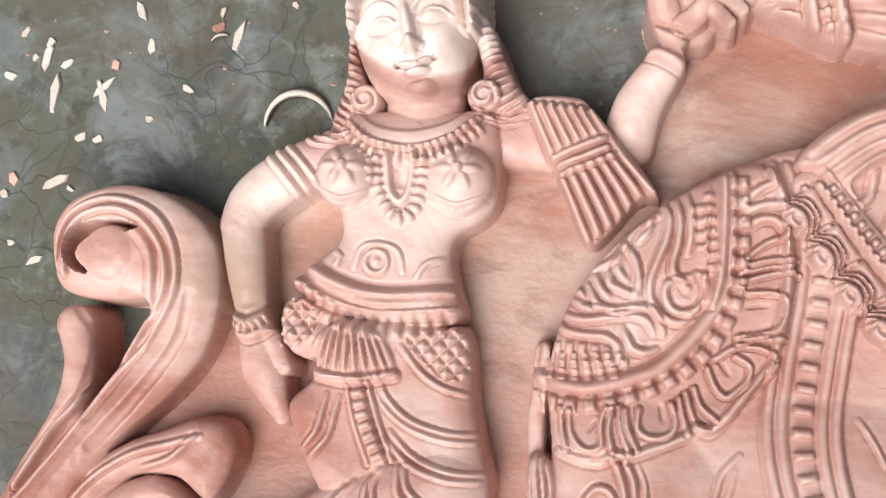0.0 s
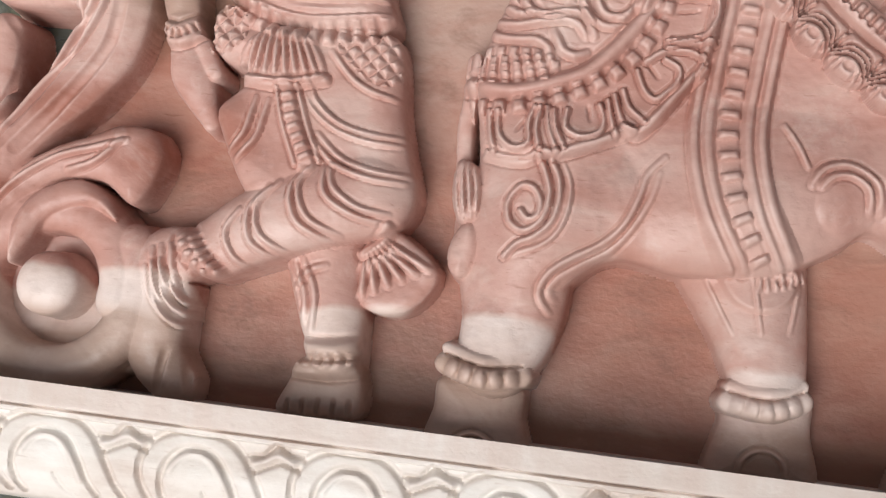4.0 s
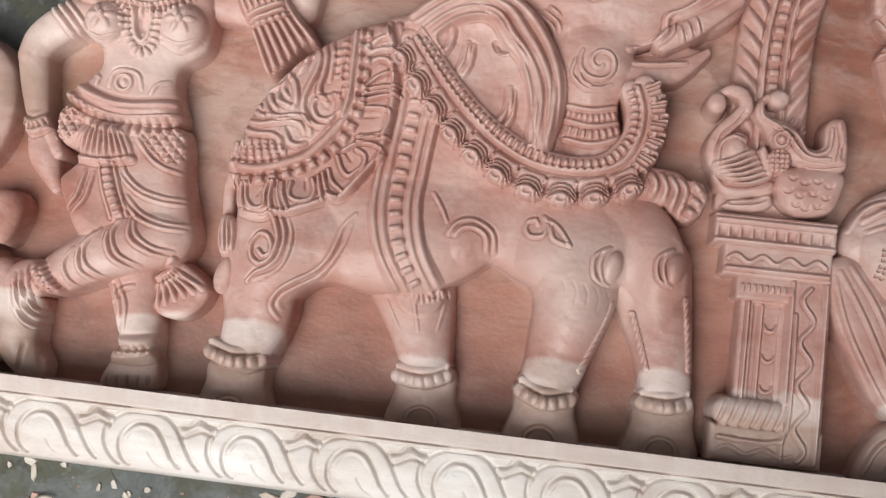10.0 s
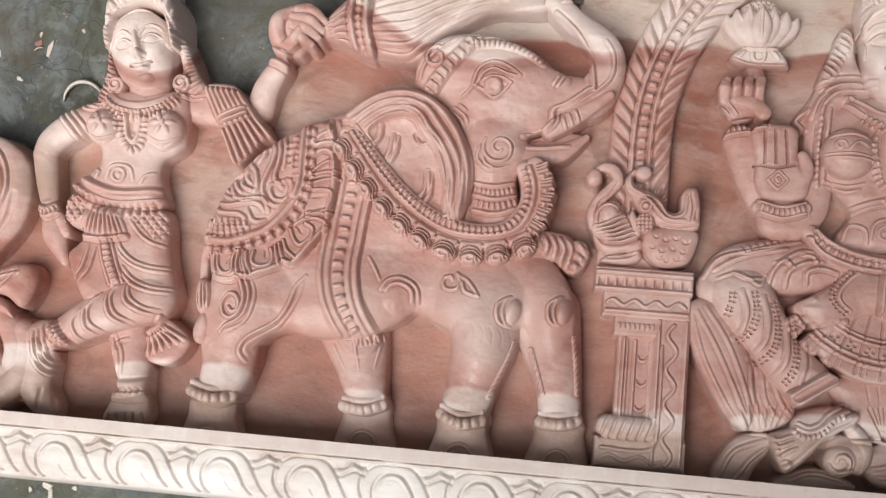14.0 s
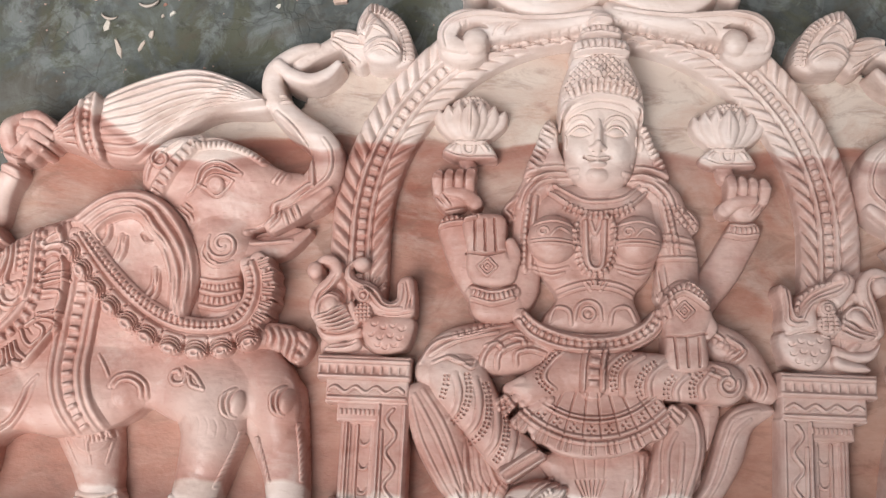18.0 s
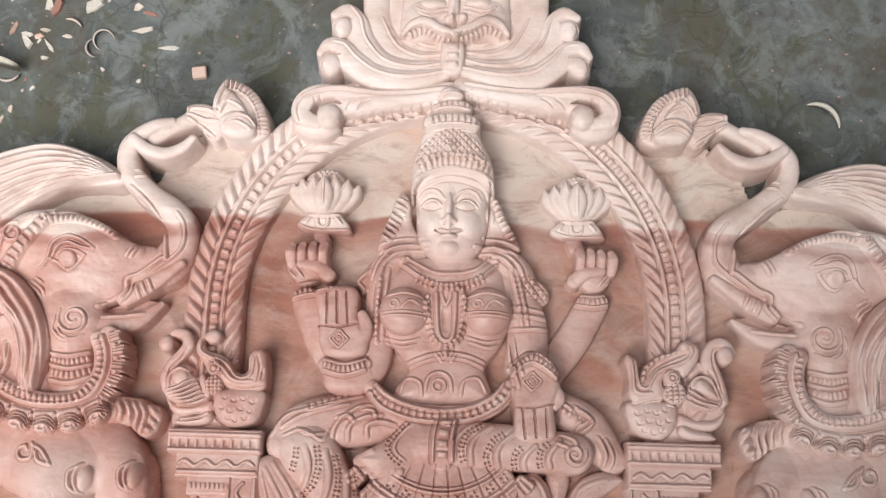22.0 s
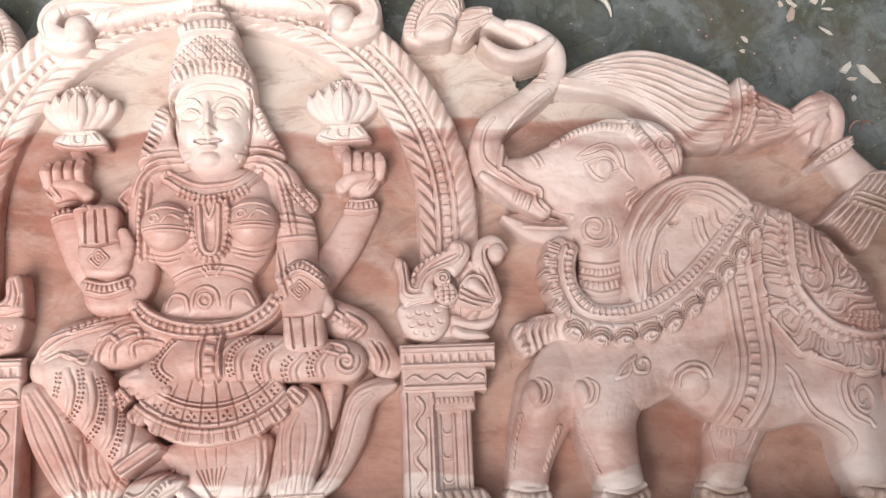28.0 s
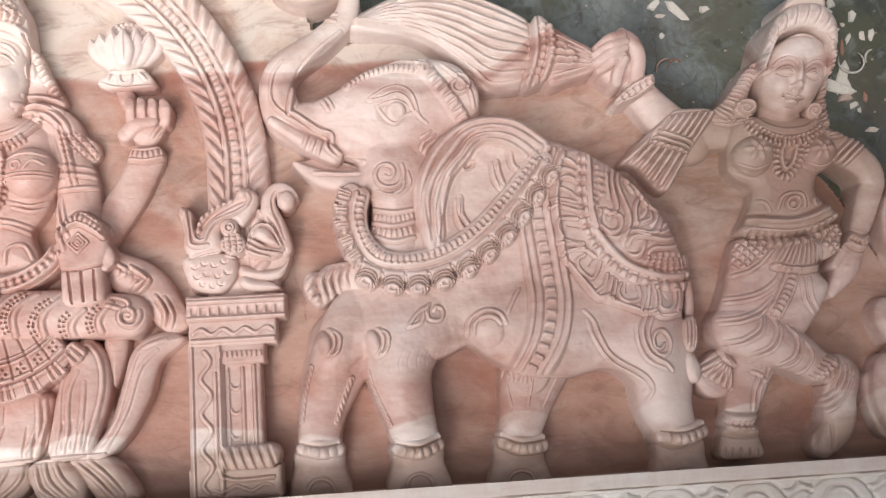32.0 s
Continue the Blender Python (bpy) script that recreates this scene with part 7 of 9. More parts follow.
def carve_goddess(R):
    """The seated, four-armed figure, one carved form."""
    k = GODDESS
    # skirt fan
    R.mass([(-0.052, 0.225), (0.046, 0.229), (0.070, 0.206), (0.064, 0.190), (0.036, 0.170), (-0.001, 0.162), (-0.036, 0.166), (-0.061, 0.182), (-0.070, 0.203)], 0.069, 0.005, 0.005, k)
    fx, fy = [(-0.004, 0.282)][0]
    for i in range(12):
        a = radians(212 + i * 10.6)
        R.ridge([(fx + 0.040 * math.cos(a), fy + 0.040 * math.sin(a)), (fx + 0.096 * math.cos(a), fy + 0.101 * math.sin(a))], 0.0013, -0.0030, False)
    for r in (0.080, 0.084):
        R.ridge([(fx + r * math.cos(radians(a)), fy + r * 1.02 * math.sin(radians(a))) for a in range(214, 328, 9)], 0.0015, 0.0030, False)
    # nine cut tassels below the hem
    for i in range(9):
        a = radians(221 + i * 11.9)
        u, v = np.array((math.cos(a), math.sin(a))), np.array((-math.sin(a), math.cos(a)))
        at = lambda r, w: tuple(np.array((fx, fy)) + u * r + v * w)
        R.mass([at(0.101, -0.0065), at(0.110, -0.0088), at(0.1155, -0.0095), at(0.1185, -0.0062), at(0.1186, -0.0032), at(0.1198, 0.0), at(0.1186, 0.0032), at(0.1185, 0.0062), at(0.1155, 0.0095), at(0.110, 0.0088), at(0.101, 0.0065)], 0.069, 0.004, 0.006, k)
        R.ridges([[at(0.104, w * 0.8), at(0.1165, w)] for w in (-0.0034, 0.0034)], 0.0010, -0.0022, False)
        R.ridges([[at(0.104, w * 0.8), at(0.1165, w)] for w in (-0.0066, 0.0, 0.0066)], 0.0010, 0.0012, False)
    for r in (0.0985, 0.104):
        R.ridge([(fx + r * math.cos(radians(a)), fy + r * 1.02 * math.sin(radians(a))) for a in range(216, 324, 9)], 0.0019, 0.0028, False)
    for i in range(11):
        a = radians(217 + i * 10.6)
        for dx, dy in ((0, 0.0032), (-0.003, -0.001), (0.003, -0.001), (0, -0.0045)):
            R.dome(fx + 0.0905 * math.cos(a) + dx, fy + 0.0925 * math.sin(a) + dy, 0.0015, 0.0015, -0.0040)
    # thighs
    R.limb([(-0.026, 0.273), (-0.064, 0.267), (-0.108, 0.264), (-0.140, 0.256), (-0.157, 0.240)], [0.020, 0.025, 0.027, 0.026, 0.020], [0.056, 0.062, 0.064, 0.064, 0.06], k)
    R.ridges([[(-0.172, 0.248), (-0.157, 0.268), (-0.125, 0.277), (-0.084, 0.290)], [(-0.162, 0.256), (-0.135, 0.271), (-0.097, 0.281)], [(-0.112, 0.242), (-0.107, 0.261), (-0.086, 0.278), (-0.067, 0.279)], [(-0.096, 0.245), (-0.094, 0.259), (-0.080, 0.268), (-0.064, 0.270)], [(-0.077, 0.249), (-0.077, 0.260), (-0.064, 0.264), (-0.050, 0.261)], [(-0.107, 0.266), (-0.097, 0.269), (-0.090, 0.263)], [(-0.083, 0.276), (-0.072, 0.274), (-0.069, 0.266)]], 0.0022, 0.004)
    R.beads([(-0.141, 0.275), (-0.114, 0.285), (-0.084, 0.295)], 0.0066, 0.004, 0.003)
    R.limb([(0.104, 0.286), (0.137, 0.267), (0.163, 0.234)], [0.017, 0.020, 0.015], [0.056, 0.058, 0.05], k)
    R.ridges([[(0.130, 0.280), (0.143, 0.270), (0.132, 0.259)], [(0.126, 0.284), (0.139, 0.273), (0.127, 0.262)], [(0.148, 0.255), (0.156, 0.239), (0.153, 0.226)], [(0.156, 0.253), (0.163, 0.237), (0.160, 0.226)], [(0.111, 0.289), (0.123, 0.281)]], 0.0022, 0.004)
    R.beads([(0.111, 0.281), (0.123, 0.275), (0.132, 0.266)], 0.006, 0.004, 0.003)
    # hanging leg in its patterned cloth
    R.mass([(-0.164, 0.237), (-0.159, 0.251), (-0.143, 0.261), (-0.121, 0.261), (-0.106, 0.242), (-0.081, 0.196), (-0.055, 0.172), (-0.058, 0.160), (-0.079, 0.137), (-0.090, 0.142), (-0.138, 0.196), (-0.157, 0.218)], 0.074, 0.028, 0.026, k)
    # drilled rows between soft folds
    for q in ([(-0.144, 0.238), (-0.145, 0.225), (-0.149, 0.211)], [(-0.125, 0.24), (-0.122, 0.223), (-0.123, 0.21), (-0.128, 0.199), (-0.137, 0.191)], [(-0.108, 0.232), (-0.103, 0.216), (-0.102, 0.2), (-0.105, 0.187), (-0.112, 0.177), (-0.121, 0.171)], [(-0.089, 0.212), (-0.085, 0.196), (-0.085, 0.18), (-0.088, 0.166), (-0.094, 0.156)]):
        R.drilled(q)
    for q in ([(-0.136, 0.237), (-0.131, 0.22), (-0.134, 0.202), (-0.141, 0.193)], [(-0.116, 0.233), (-0.111, 0.213), (-0.114, 0.191), (-0.126, 0.176)], [(-0.096, 0.219), (-0.093, 0.195), (-0.095, 0.174), (-0.104, 0.16)], [(-0.078, 0.194), (-0.077, 0.175), (-0.082, 0.155)]):
        R.ridge(q, 0.0030, 0.0022)
        R.ridge([(x + 0.0032, y) for x, y in q], 0.0011, -0.0022)
    R.mass([(-0.092, 0.147), (-0.076, 0.158), (-0.06, 0.169), (-0.049, 0.165), (-0.047, 0.16), (-0.064, 0.147), (-0.081, 0.136)], 0.078, 0.005, 0.008, k)
    R.ridges([[(-0.089, 0.145), (-0.073, 0.157), (-0.057, 0.167)], [(-0.083, 0.137), (-0.065, 0.149), (-0.048, 0.16)]], 0.0020, 0.0036, False)
    R.ridge([(-0.085, 0.142), (-0.068, 0.153), (-0.052, 0.164)], 0.0026, -0.0036, False)
    R.ridges([[(-0.159, 0.248), (-0.140, 0.254), (-0.121, 0.244), (-0.115, 0.254)], [(-0.146, 0.255), (-0.133, 0.249), (-0.118, 0.251)]], 0.0018, 0.0032)
    R.mass([(-0.104, 0.107), (-0.095, 0.112), (-0.086, 0.116), (-0.083, 0.124), (-0.076, 0.132), (-0.062, 0.137), (-0.046, 0.139), (-0.038, 0.137), (-0.028, 0.134), (-0.026, 0.131), (-0.031, 0.124), (-0.045, 0.115), (-0.057, 0.105), (-0.068, 0.092), (-0.079, 0.081), (-0.088, 0.075), (-0.093, 0.077), (-0.098, 0.087), (-0.101, 0.096)], 0.066, 0.016, 0.016, k)
    R.limb([(-0.042, 0.102), (-0.025, 0.097), (-0.028, 0.088)], [0.012, 0.014, 0.008], 0.056, k)
    # folded leg: foot, shin, knee
    R.mass([(-0.085, 0.225), (-0.081, 0.233), (-0.068, 0.241), (-0.051, 0.253), (-0.039, 0.267), (-0.023, 0.267), (-0.006, 0.254), (-0.006, 0.227), (-0.030, 0.221), (-0.050, 0.211), (-0.065, 0.208), (-0.077, 0.217)], 0.078, 0.018, 0.022, k)
    for i, q in enumerate(([(-0.071, 0.232), (-0.083, 0.225)], [(-0.064, 0.225), (-0.076, 0.217)], [(-0.057, 0.220), (-0.069, 0.212)], [(-0.050, 0.217), (-0.060, 0.208)], [(-0.044, 0.216), (-0.051, 0.207)])):
        R.limb(q, [0.0058, 0.0066] if i == 0 else [0.0046, 0.005], [0.074, 0.07], k)
    R.limb([(-0.030, 0.245), (0.013, 0.244), (0.067, 0.242), (0.124, 0.238)], [0.021, 0.0225, 0.0225, 0.020], [0.080, 0.083, 0.083, 0.078], k)
    R.smooth([(-0.052, 0.253), (-0.036, 0.263), (-0.009, 0.254), (0.013, 0.255), (0.013, 0.233), (-0.014, 0.229), (-0.046, 0.226)], 30)
    R.ridge(spiral(*[(0.125, 0.237)][0], 0.011, 0.003, 20, -1.4), 0.002, 0.004)
    R.ridges([[(0.111, 0.256), (0.124, 0.251), (0.126, 0.243)], [(0.105, 0.248), (0.118, 0.244)]], 0.0018, 0.0034)
    for q in ([(-0.035, 0.265), (-0.045, 0.257), (-0.052, 0.248), (-0.056, 0.239), (-0.052, 0.231), (-0.043, 0.224)], [(0.036, 0.264), (0.022, 0.255), (0.016, 0.244), (0.015, 0.235), (0.018, 0.226)], [(0.058, 0.256), (0.047, 0.249), (0.041, 0.239), (0.039, 0.231), (0.042, 0.223)], [(0.074, 0.243), (0.067, 0.236), (0.066, 0.228), (0.068, 0.22)], [(0.101, 0.248), (0.093, 0.241), (0.09, 0.233), (0.092, 0.224)]):
        R.drilled(q)
    for q in ([(0.03, 0.267), (0.016, 0.256), (0.008, 0.244), (0.008, 0.228)], [(0.044, 0.262), (0.03, 0.252), (0.024, 0.24), (0.025, 0.225)], [(0.067, 0.257), (0.054, 0.246), (0.049, 0.235), (0.051, 0.222)], [(0.086, 0.244), (0.078, 0.236), (0.075, 0.228), (0.077, 0.22)], [(0.11, 0.25), (0.102, 0.24), (0.099, 0.232), (0.101, 0.224)]):
        R.ridge(q, 0.0026, 0.0024, False)
        R.ridge([(x - 0.0030, y) for x, y in q], 0.0010, -0.0020)
    R.ridge([(-0.03, 0.265), (-0.04, 0.256), (-0.047, 0.247), (-0.05, 0.239), (-0.047, 0.232), (-0.039, 0.226)], 0.0018, 0.0026)
    R.band([(0.001, 0.269), (-0.003, 0.249), (-0.004, 0.227)], 0.011, 0.005)
    R.beads([(0.001, 0.269), (-0.003, 0.249), (-0.004, 0.227)], 0.0095, 0.0055, 0.005, square=True, fill=0.7)
    R.ridges([[(-0.009, 0.270), (-0.013, 0.249), (-0.013, 0.227)], [(0.009, 0.269), (0.006, 0.249), (0.006, 0.227)]], 0.0022, 0.005, False)
    # trunk
    R.mass([(-0.067, 0.397), (-0.048, 0.424), (-0.018, 0.433), (0.021, 0.434), (0.051, 0.420), (0.060, 0.391), (0.060, 0.366), (0.049, 0.339), (0.036, 0.320), (0.044, 0.295), (0.039, 0.283), (-0.047, 0.281), (-0.052, 0.297), (-0.040, 0.318), (-0.059, 0.343), (-0.070, 0.371)], 0.064, 0.022, 0.022, k)
    # drapery over the shoulders
    R.limb([(-0.052, 0.435), (-0.069, 0.417), (-0.073, 0.377), (-0.071, 0.343), (-0.075, 0.309)], [0.012, 0.014, 0.012, 0.012, 0.010], [0.052, 0.056, 0.054, 0.05, 0.046], k)
    R.limb([(0.044, 0.437), (0.067, 0.414), (0.074, 0.369), (0.068, 0.324)], [0.014, 0.018, 0.016, 0.012], [0.054, 0.058, 0.054, 0.05], k)
    R.mass([(-0.055, 0.499), (-0.046, 0.493), (-0.039, 0.458), (-0.024, 0.435), (-0.052, 0.417), (-0.074, 0.417), (-0.087, 0.393), (-0.096, 0.405), (-0.081, 0.428), (-0.073, 0.446), (-0.065, 0.469)], 0.046, 0.01, 0.012, k)
    R.mass([(0.037, 0.501), (0.051, 0.478), (0.063, 0.449), (0.069, 0.426), (0.098, 0.404), (0.095, 0.386), (0.067, 0.380), (0.056, 0.414), (0.027, 0.431), (0.035, 0.460)], 0.046, 0.01, 0.012, k)
    # arms
    R.limb([(-0.145, 0.383), (-0.127, 0.341), (-0.098, 0.302)], [0.015, 0.0165, 0.0165], [0.05, 0.05, 0.05], k)
    R.mass([(-0.165, 0.423), (-0.157, 0.429), (-0.132, 0.433), (-0.123, 0.424), (-0.127, 0.411), (-0.139, 0.401), (-0.152, 0.399), (-0.163, 0.409)], 0.058, 0.012, 0.014, k)
    R.limb([(-0.095, 0.306), (-0.076, 0.320), (-0.070, 0.360), (-0.065, 0.400)], [0.018, 0.0165, 0.015, 0.015], [0.06, 0.058, 0.056, 0.056], k)
    R.mass([(-0.126, 0.313), (-0.121, 0.328), (-0.085, 0.327), (-0.070, 0.312), (-0.083, 0.292), (-0.108, 0.289), (-0.122, 0.297)], 0.062, 0.016, 0.016, k)
    R.mass([(-0.129, 0.341), (-0.130, 0.364), (-0.133, 0.393), (-0.095, 0.396), (-0.091, 0.365), (-0.080, 0.348), (-0.085, 0.328), (-0.118, 0.326)], 0.074, 0.008, 0.012, k)
    R.limb([(-0.089, 0.342), (-0.083, 0.357), (-0.087, 0.369)], [0.009, 0.007, 0.005], 0.074, k)
    R.limb([(0.143, 0.388), (0.124, 0.353), (0.101, 0.320)], [0.0165, 0.0175, 0.0165], [0.05, 0.05, 0.048], k)
    R.mass([(0.125, 0.427), (0.134, 0.433), (0.154, 0.434), (0.164, 0.425), (0.160, 0.411), (0.151, 0.401), (0.137, 0.400), (0.127, 0.413)], 0.058, 0.012, 0.014, k)
    R.limb([(0.060, 0.408), (0.078, 0.369), (0.081, 0.324)], [0.016, 0.019, 0.019], [0.056, 0.06, 0.062], k)
    R.mass([(0.061, 0.308), (0.066, 0.324), (0.085, 0.335), (0.102, 0.324), (0.110, 0.302), (0.104, 0.283), (0.104, 0.252), (0.070, 0.249), (0.065, 0.282)], 0.088, 0.008, 0.014, k)
    R.limb([(0.103, 0.302), (0.109, 0.291), (0.105, 0.283)], [0.006, 0.006, 0.004], 0.084, k)
    # head and crown
    R.limb([(-0.002, 0.441), (-0.001, 0.410)], 0.020, 0.066, k)
    R.mass([(-0.042, 0.489), (-0.042, 0.521), (-0.037, 0.542), (-0.026, 0.560), (0.015, 0.562), (0.030, 0.544), (0.039, 0.523), (0.041, 0.496), (0.031, 0.511), (-0.005, 0.521), (-0.034, 0.509)], 0.094, 0.018, 0.016, k)
    for q, z in (([(-0.030, 0.558), (-0.032, 0.568), (-0.024, 0.573), (-0.006, 0.576), (0.014, 0.575), (0.024, 0.569), (0.024, 0.559), (0.011, 0.556), (-0.005, 0.558), (-0.019, 0.556)], 0.098), ([(-0.022, 0.576), (-0.025, 0.583), (-0.019, 0.588), (-0.006, 0.591), (0.011, 0.589), (0.017, 0.583), (0.014, 0.577), (-0.006, 0.575)], 0.088), ([(-0.016, 0.591), (-0.015, 0.601), (-0.007, 0.606), (0.005, 0.602), (0.007, 0.592), (-0.006, 0.589)], 0.086)):
        R.mass(q, z, 0.010, 0.014, k)
    R.mass([(-0.040, 0.498), (-0.041, 0.517), (-0.039, 0.532), (-0.033, 0.546), (-0.020, 0.557), (-0.005, 0.561), (0.011, 0.558), (0.025, 0.547), (0.033, 0.533), (0.037, 0.518), (0.036, 0.500), (0.020, 0.511), (-0.004, 0.515), (-0.028, 0.510)], 0.102, 0.022, 0.020, k)
    R.mass([(-0.037, 0.483), (-0.036, 0.460), (-0.031, 0.441), (-0.018, 0.428), (-0.002, 0.423), (0.015, 0.427), (0.029, 0.439), (0.035, 0.459), (0.036, 0.482), (0.037, 0.512), (0.030, 0.525), (-0.004, 0.531), (-0.032, 0.525), (-0.040, 0.512)], 0.088, 0.032, 0.034, k)
    for q in ([(-0.039, 0.473)][0], [(0.039, 0.475)][0]):
        R.dome(*q, 0.005, 0.011, 0.008, 0)
    # face
    carve_face(R, *[(-0.004, 0.466)][0])
    # crown
    R.hatch([(-0.038, 0.518), (-0.037, 0.532), (-0.031, 0.544), (-0.019, 0.554), (-0.005, 0.559), (0.011, 0.555), (0.024, 0.545), (0.032, 0.533), (0.035, 0.520), (0.020, 0.525), (-0.004, 0.528), (-0.027, 0.524)], 0.0054, 0.0048, 45)
    R.ridges([[(-0.039, 0.489), (-0.034, 0.502), (-0.004, 0.512), (0.030, 0.504), (0.039, 0.491)], [(-0.041, 0.499), (-0.033, 0.509), (-0.004, 0.518), (0.031, 0.511), (0.039, 0.501)]], 0.0036, 0.0034, False)
    R.band([(-0.038, 0.516), (-0.022, 0.525), (-0.004, 0.527), (0.017, 0.526), (0.034, 0.518)], 0.006, -0.002)
    R.fringe([(-0.038, 0.512), (-0.022, 0.520), (-0.004, 0.523), (0.017, 0.521), (0.034, 0.514)], 0.0058, 0.0105, 0.0024, 0.005, 1, 0.0)
    R.ridge([(-0.036, 0.524), (-0.022, 0.530), (-0.004, 0.533), (0.017, 0.531), (0.031, 0.526)], 0.0014, 0.003, False)
    x, y = [(-0.005, 0.538)][0]
    for t in (-50, -25, 0, 25, 50):
        R.dome(x + 0.006 * math.sin(radians(t)), y - 0.004 + 0.008 * math.cos(radians(t)), 0.0065, 0.0026, 0.004, 90 - t)
    R.fringe([(-0.028, 0.562), (-0.005, 0.566), (0.023, 0.563)], 0.0062, 0.007, 0.0023, 0.004, 1, 0)
    R.ridges([[(-0.030, 0.559), (-0.005, 0.563), (0.024, 0.561)], [(-0.023, 0.578), (-0.006, 0.581), (0.015, 0.579)], [(-0.015, 0.594), (-0.006, 0.596), (0.006, 0.595)]], 0.0022, 0.005, False)
    R.fringe([(-0.021, 0.581), (-0.006, 0.584), (0.013, 0.582)], 0.006, 0.005, 0.002, 0.003, 1, 0)
    # hair and shoulder cloth
    for q in ([(-0.051, 0.498), (-0.059, 0.491), (-0.064, 0.475), (-0.072, 0.455), (-0.075, 0.439), (-0.055, 0.443), (-0.035, 0.450), (-0.042, 0.471), (-0.044, 0.490)], [(0.037, 0.499), (0.048, 0.490), (0.054, 0.475), (0.064, 0.457), (0.069, 0.441), (0.048, 0.445), (0.032, 0.451), (0.037, 0.474)]):
        R.mass(q, 0.054, 0.008, 0.012, k)
    R.fringe([(-0.046, 0.492), (-0.051, 0.475), (-0.058, 0.457), (-0.063, 0.445)], 0.0062, 0.016, 0.0024, 0.005, -1, -0.5)
    R.fringe([(0.040, 0.495), (0.046, 0.477), (0.054, 0.460), (0.059, 0.449)], 0.0062, 0.014, 0.0024, 0.005, 1, -0.5)
    R.ridges([[(-0.073, 0.443), (-0.054, 0.448), (-0.035, 0.450)], [(-0.071, 0.436), (-0.052, 0.441), (-0.035, 0.443)], [(0.033, 0.451), (0.051, 0.449), (0.067, 0.444)], [(0.033, 0.444), (0.051, 0.442), (0.066, 0.437)]], 0.0026, 0.005)
    R.ridges([[(-0.024, 0.444), (-0.053, 0.443), (-0.072, 0.428), (-0.080, 0.408)], [(-0.024, 0.438), (-0.053, 0.436), (-0.068, 0.423), (-0.074, 0.405)], [(0.024, 0.442), (0.049, 0.440), (0.067, 0.426), (0.073, 0.412)], [(0.027, 0.437), (0.050, 0.433), (0.064, 0.420)], [(-0.085, 0.396), (-0.094, 0.405), (-0.083, 0.417)], [(-0.069, 0.417), (-0.073, 0.382), (-0.072, 0.343)], [(-0.063, 0.417), (-0.066, 0.383), (-0.067, 0.348)]], 0.0026, 0.004)
    R.hatch([(0.071, 0.414), (0.091, 0.408), (0.098, 0.389), (0.077, 0.396)], 0.0066, 0.004, 40)
    R.ridges([[(0.059, 0.383), (0.079, 0.380), (0.098, 0.378)], [(0.059, 0.375), (0.079, 0.373), (0.098, 0.371)], [(0.059, 0.360), (0.079, 0.360), (0.098, 0.361)], [(0.060, 0.420), (0.067, 0.391), (0.072, 0.363)], [(0.066, 0.421), (0.073, 0.392), (0.078, 0.363)], [(0.057, 0.351), (0.062, 0.323), (0.069, 0.301)], [(0.063, 0.352), (0.068, 0.324), (0.073, 0.313)]], 0.0022, 0.0036)
    R.beads([(0.065, 0.414), (0.071, 0.391), (0.073, 0.369)], 0.006, 0.003, 0.003)
    R.beads([(-0.071, 0.411), (-0.074, 0.377), (-0.074, 0.343)], 0.006, 0.003, 0.003)
    # jewellery
    R.band([(-0.046, 0.426), (-0.023, 0.411), (-0.002, 0.408), (0.025, 0.413), (0.042, 0.428)], 0.007, 0.004)
    R.ridges([[(-0.049, 0.422), (-0.024, 0.405), (-0.002, 0.402), (0.026, 0.408), (0.045, 0.424)], [(-0.044, 0.430), (-0.022, 0.417), (-0.002, 0.414), (0.023, 0.419), (0.038, 0.432)]], 0.002, 0.0034, False)
    R.beads([(-0.036, 0.409), (-0.017, 0.401), (-0.002, 0.399), (0.019, 0.403), (0.033, 0.411)], 0.0052, 0.0052, 0.0045, square=True, fill=0.7)
    for x, y in ([(-0.046, 0.374)][0], [(0.037, 0.376)][0]):
        R.mass(oval(x, y, 0.0245, 0.0245), 0.100, 0.024, 0.034, k)
        R.ridges([[(x - 0.023, y + 0.012), (x, y + 0.017), (x + 0.023, y + 0.012)], [(x - 0.0245, y - 0.004), (x, y - 0.003), (x + 0.0245, y - 0.004)], [(x - 0.0245, y - 0.007), (x, y - 0.0065), (x + 0.0245, y - 0.007)],
                  spiral(x - 0.010, y + 0.005, 0.005, 0.002, 0, 1.1, 14), [(x - 0.002, y + 0.001), (x + 0.006, y + 0.009), (x + 0.016, y + 0.005)]], 0.0014, 0.0022)
        R.ridges([[(x - 0.020, y - 0.026), (x, y - 0.031), (x + 0.016, y - 0.027)], [(x - 0.016, y - 0.031), (x, y - 0.036), (x + 0.012, y - 0.033)]], 0.0018, 0.0022)
    R.pad([(-0.023, 0.396), (0.014, 0.397), (0.011, 0.350), (-0.003, 0.340), (-0.017, 0.349)], 0.006, 0.003)
    R.ridge([(-0.014, 0.392), (-0.011, 0.353), (-0.003, 0.345), (0.004, 0.353), (0.005, 0.393)], 0.0022, 0.004, False)
    R.ridge([(-0.004, 0.375), (-0.004, 0.353)], 0.005, -0.004)
    R.ridges([[(-0.010, 0.395), (-0.004, 0.381), (0.002, 0.396)]], 0.0018, 0.003)
    R.beads([(-0.024, 0.392), (-0.019, 0.352), (-0.003, 0.339), (0.012, 0.353), (0.014, 0.393)], 0.006, 0.0038, 0.005)
    R.fringe([(-0.015, 0.330), (-0.003, 0.338), (0.010, 0.331)], 0.004, 0.009, 0.0018, 0.003, -1, 0)
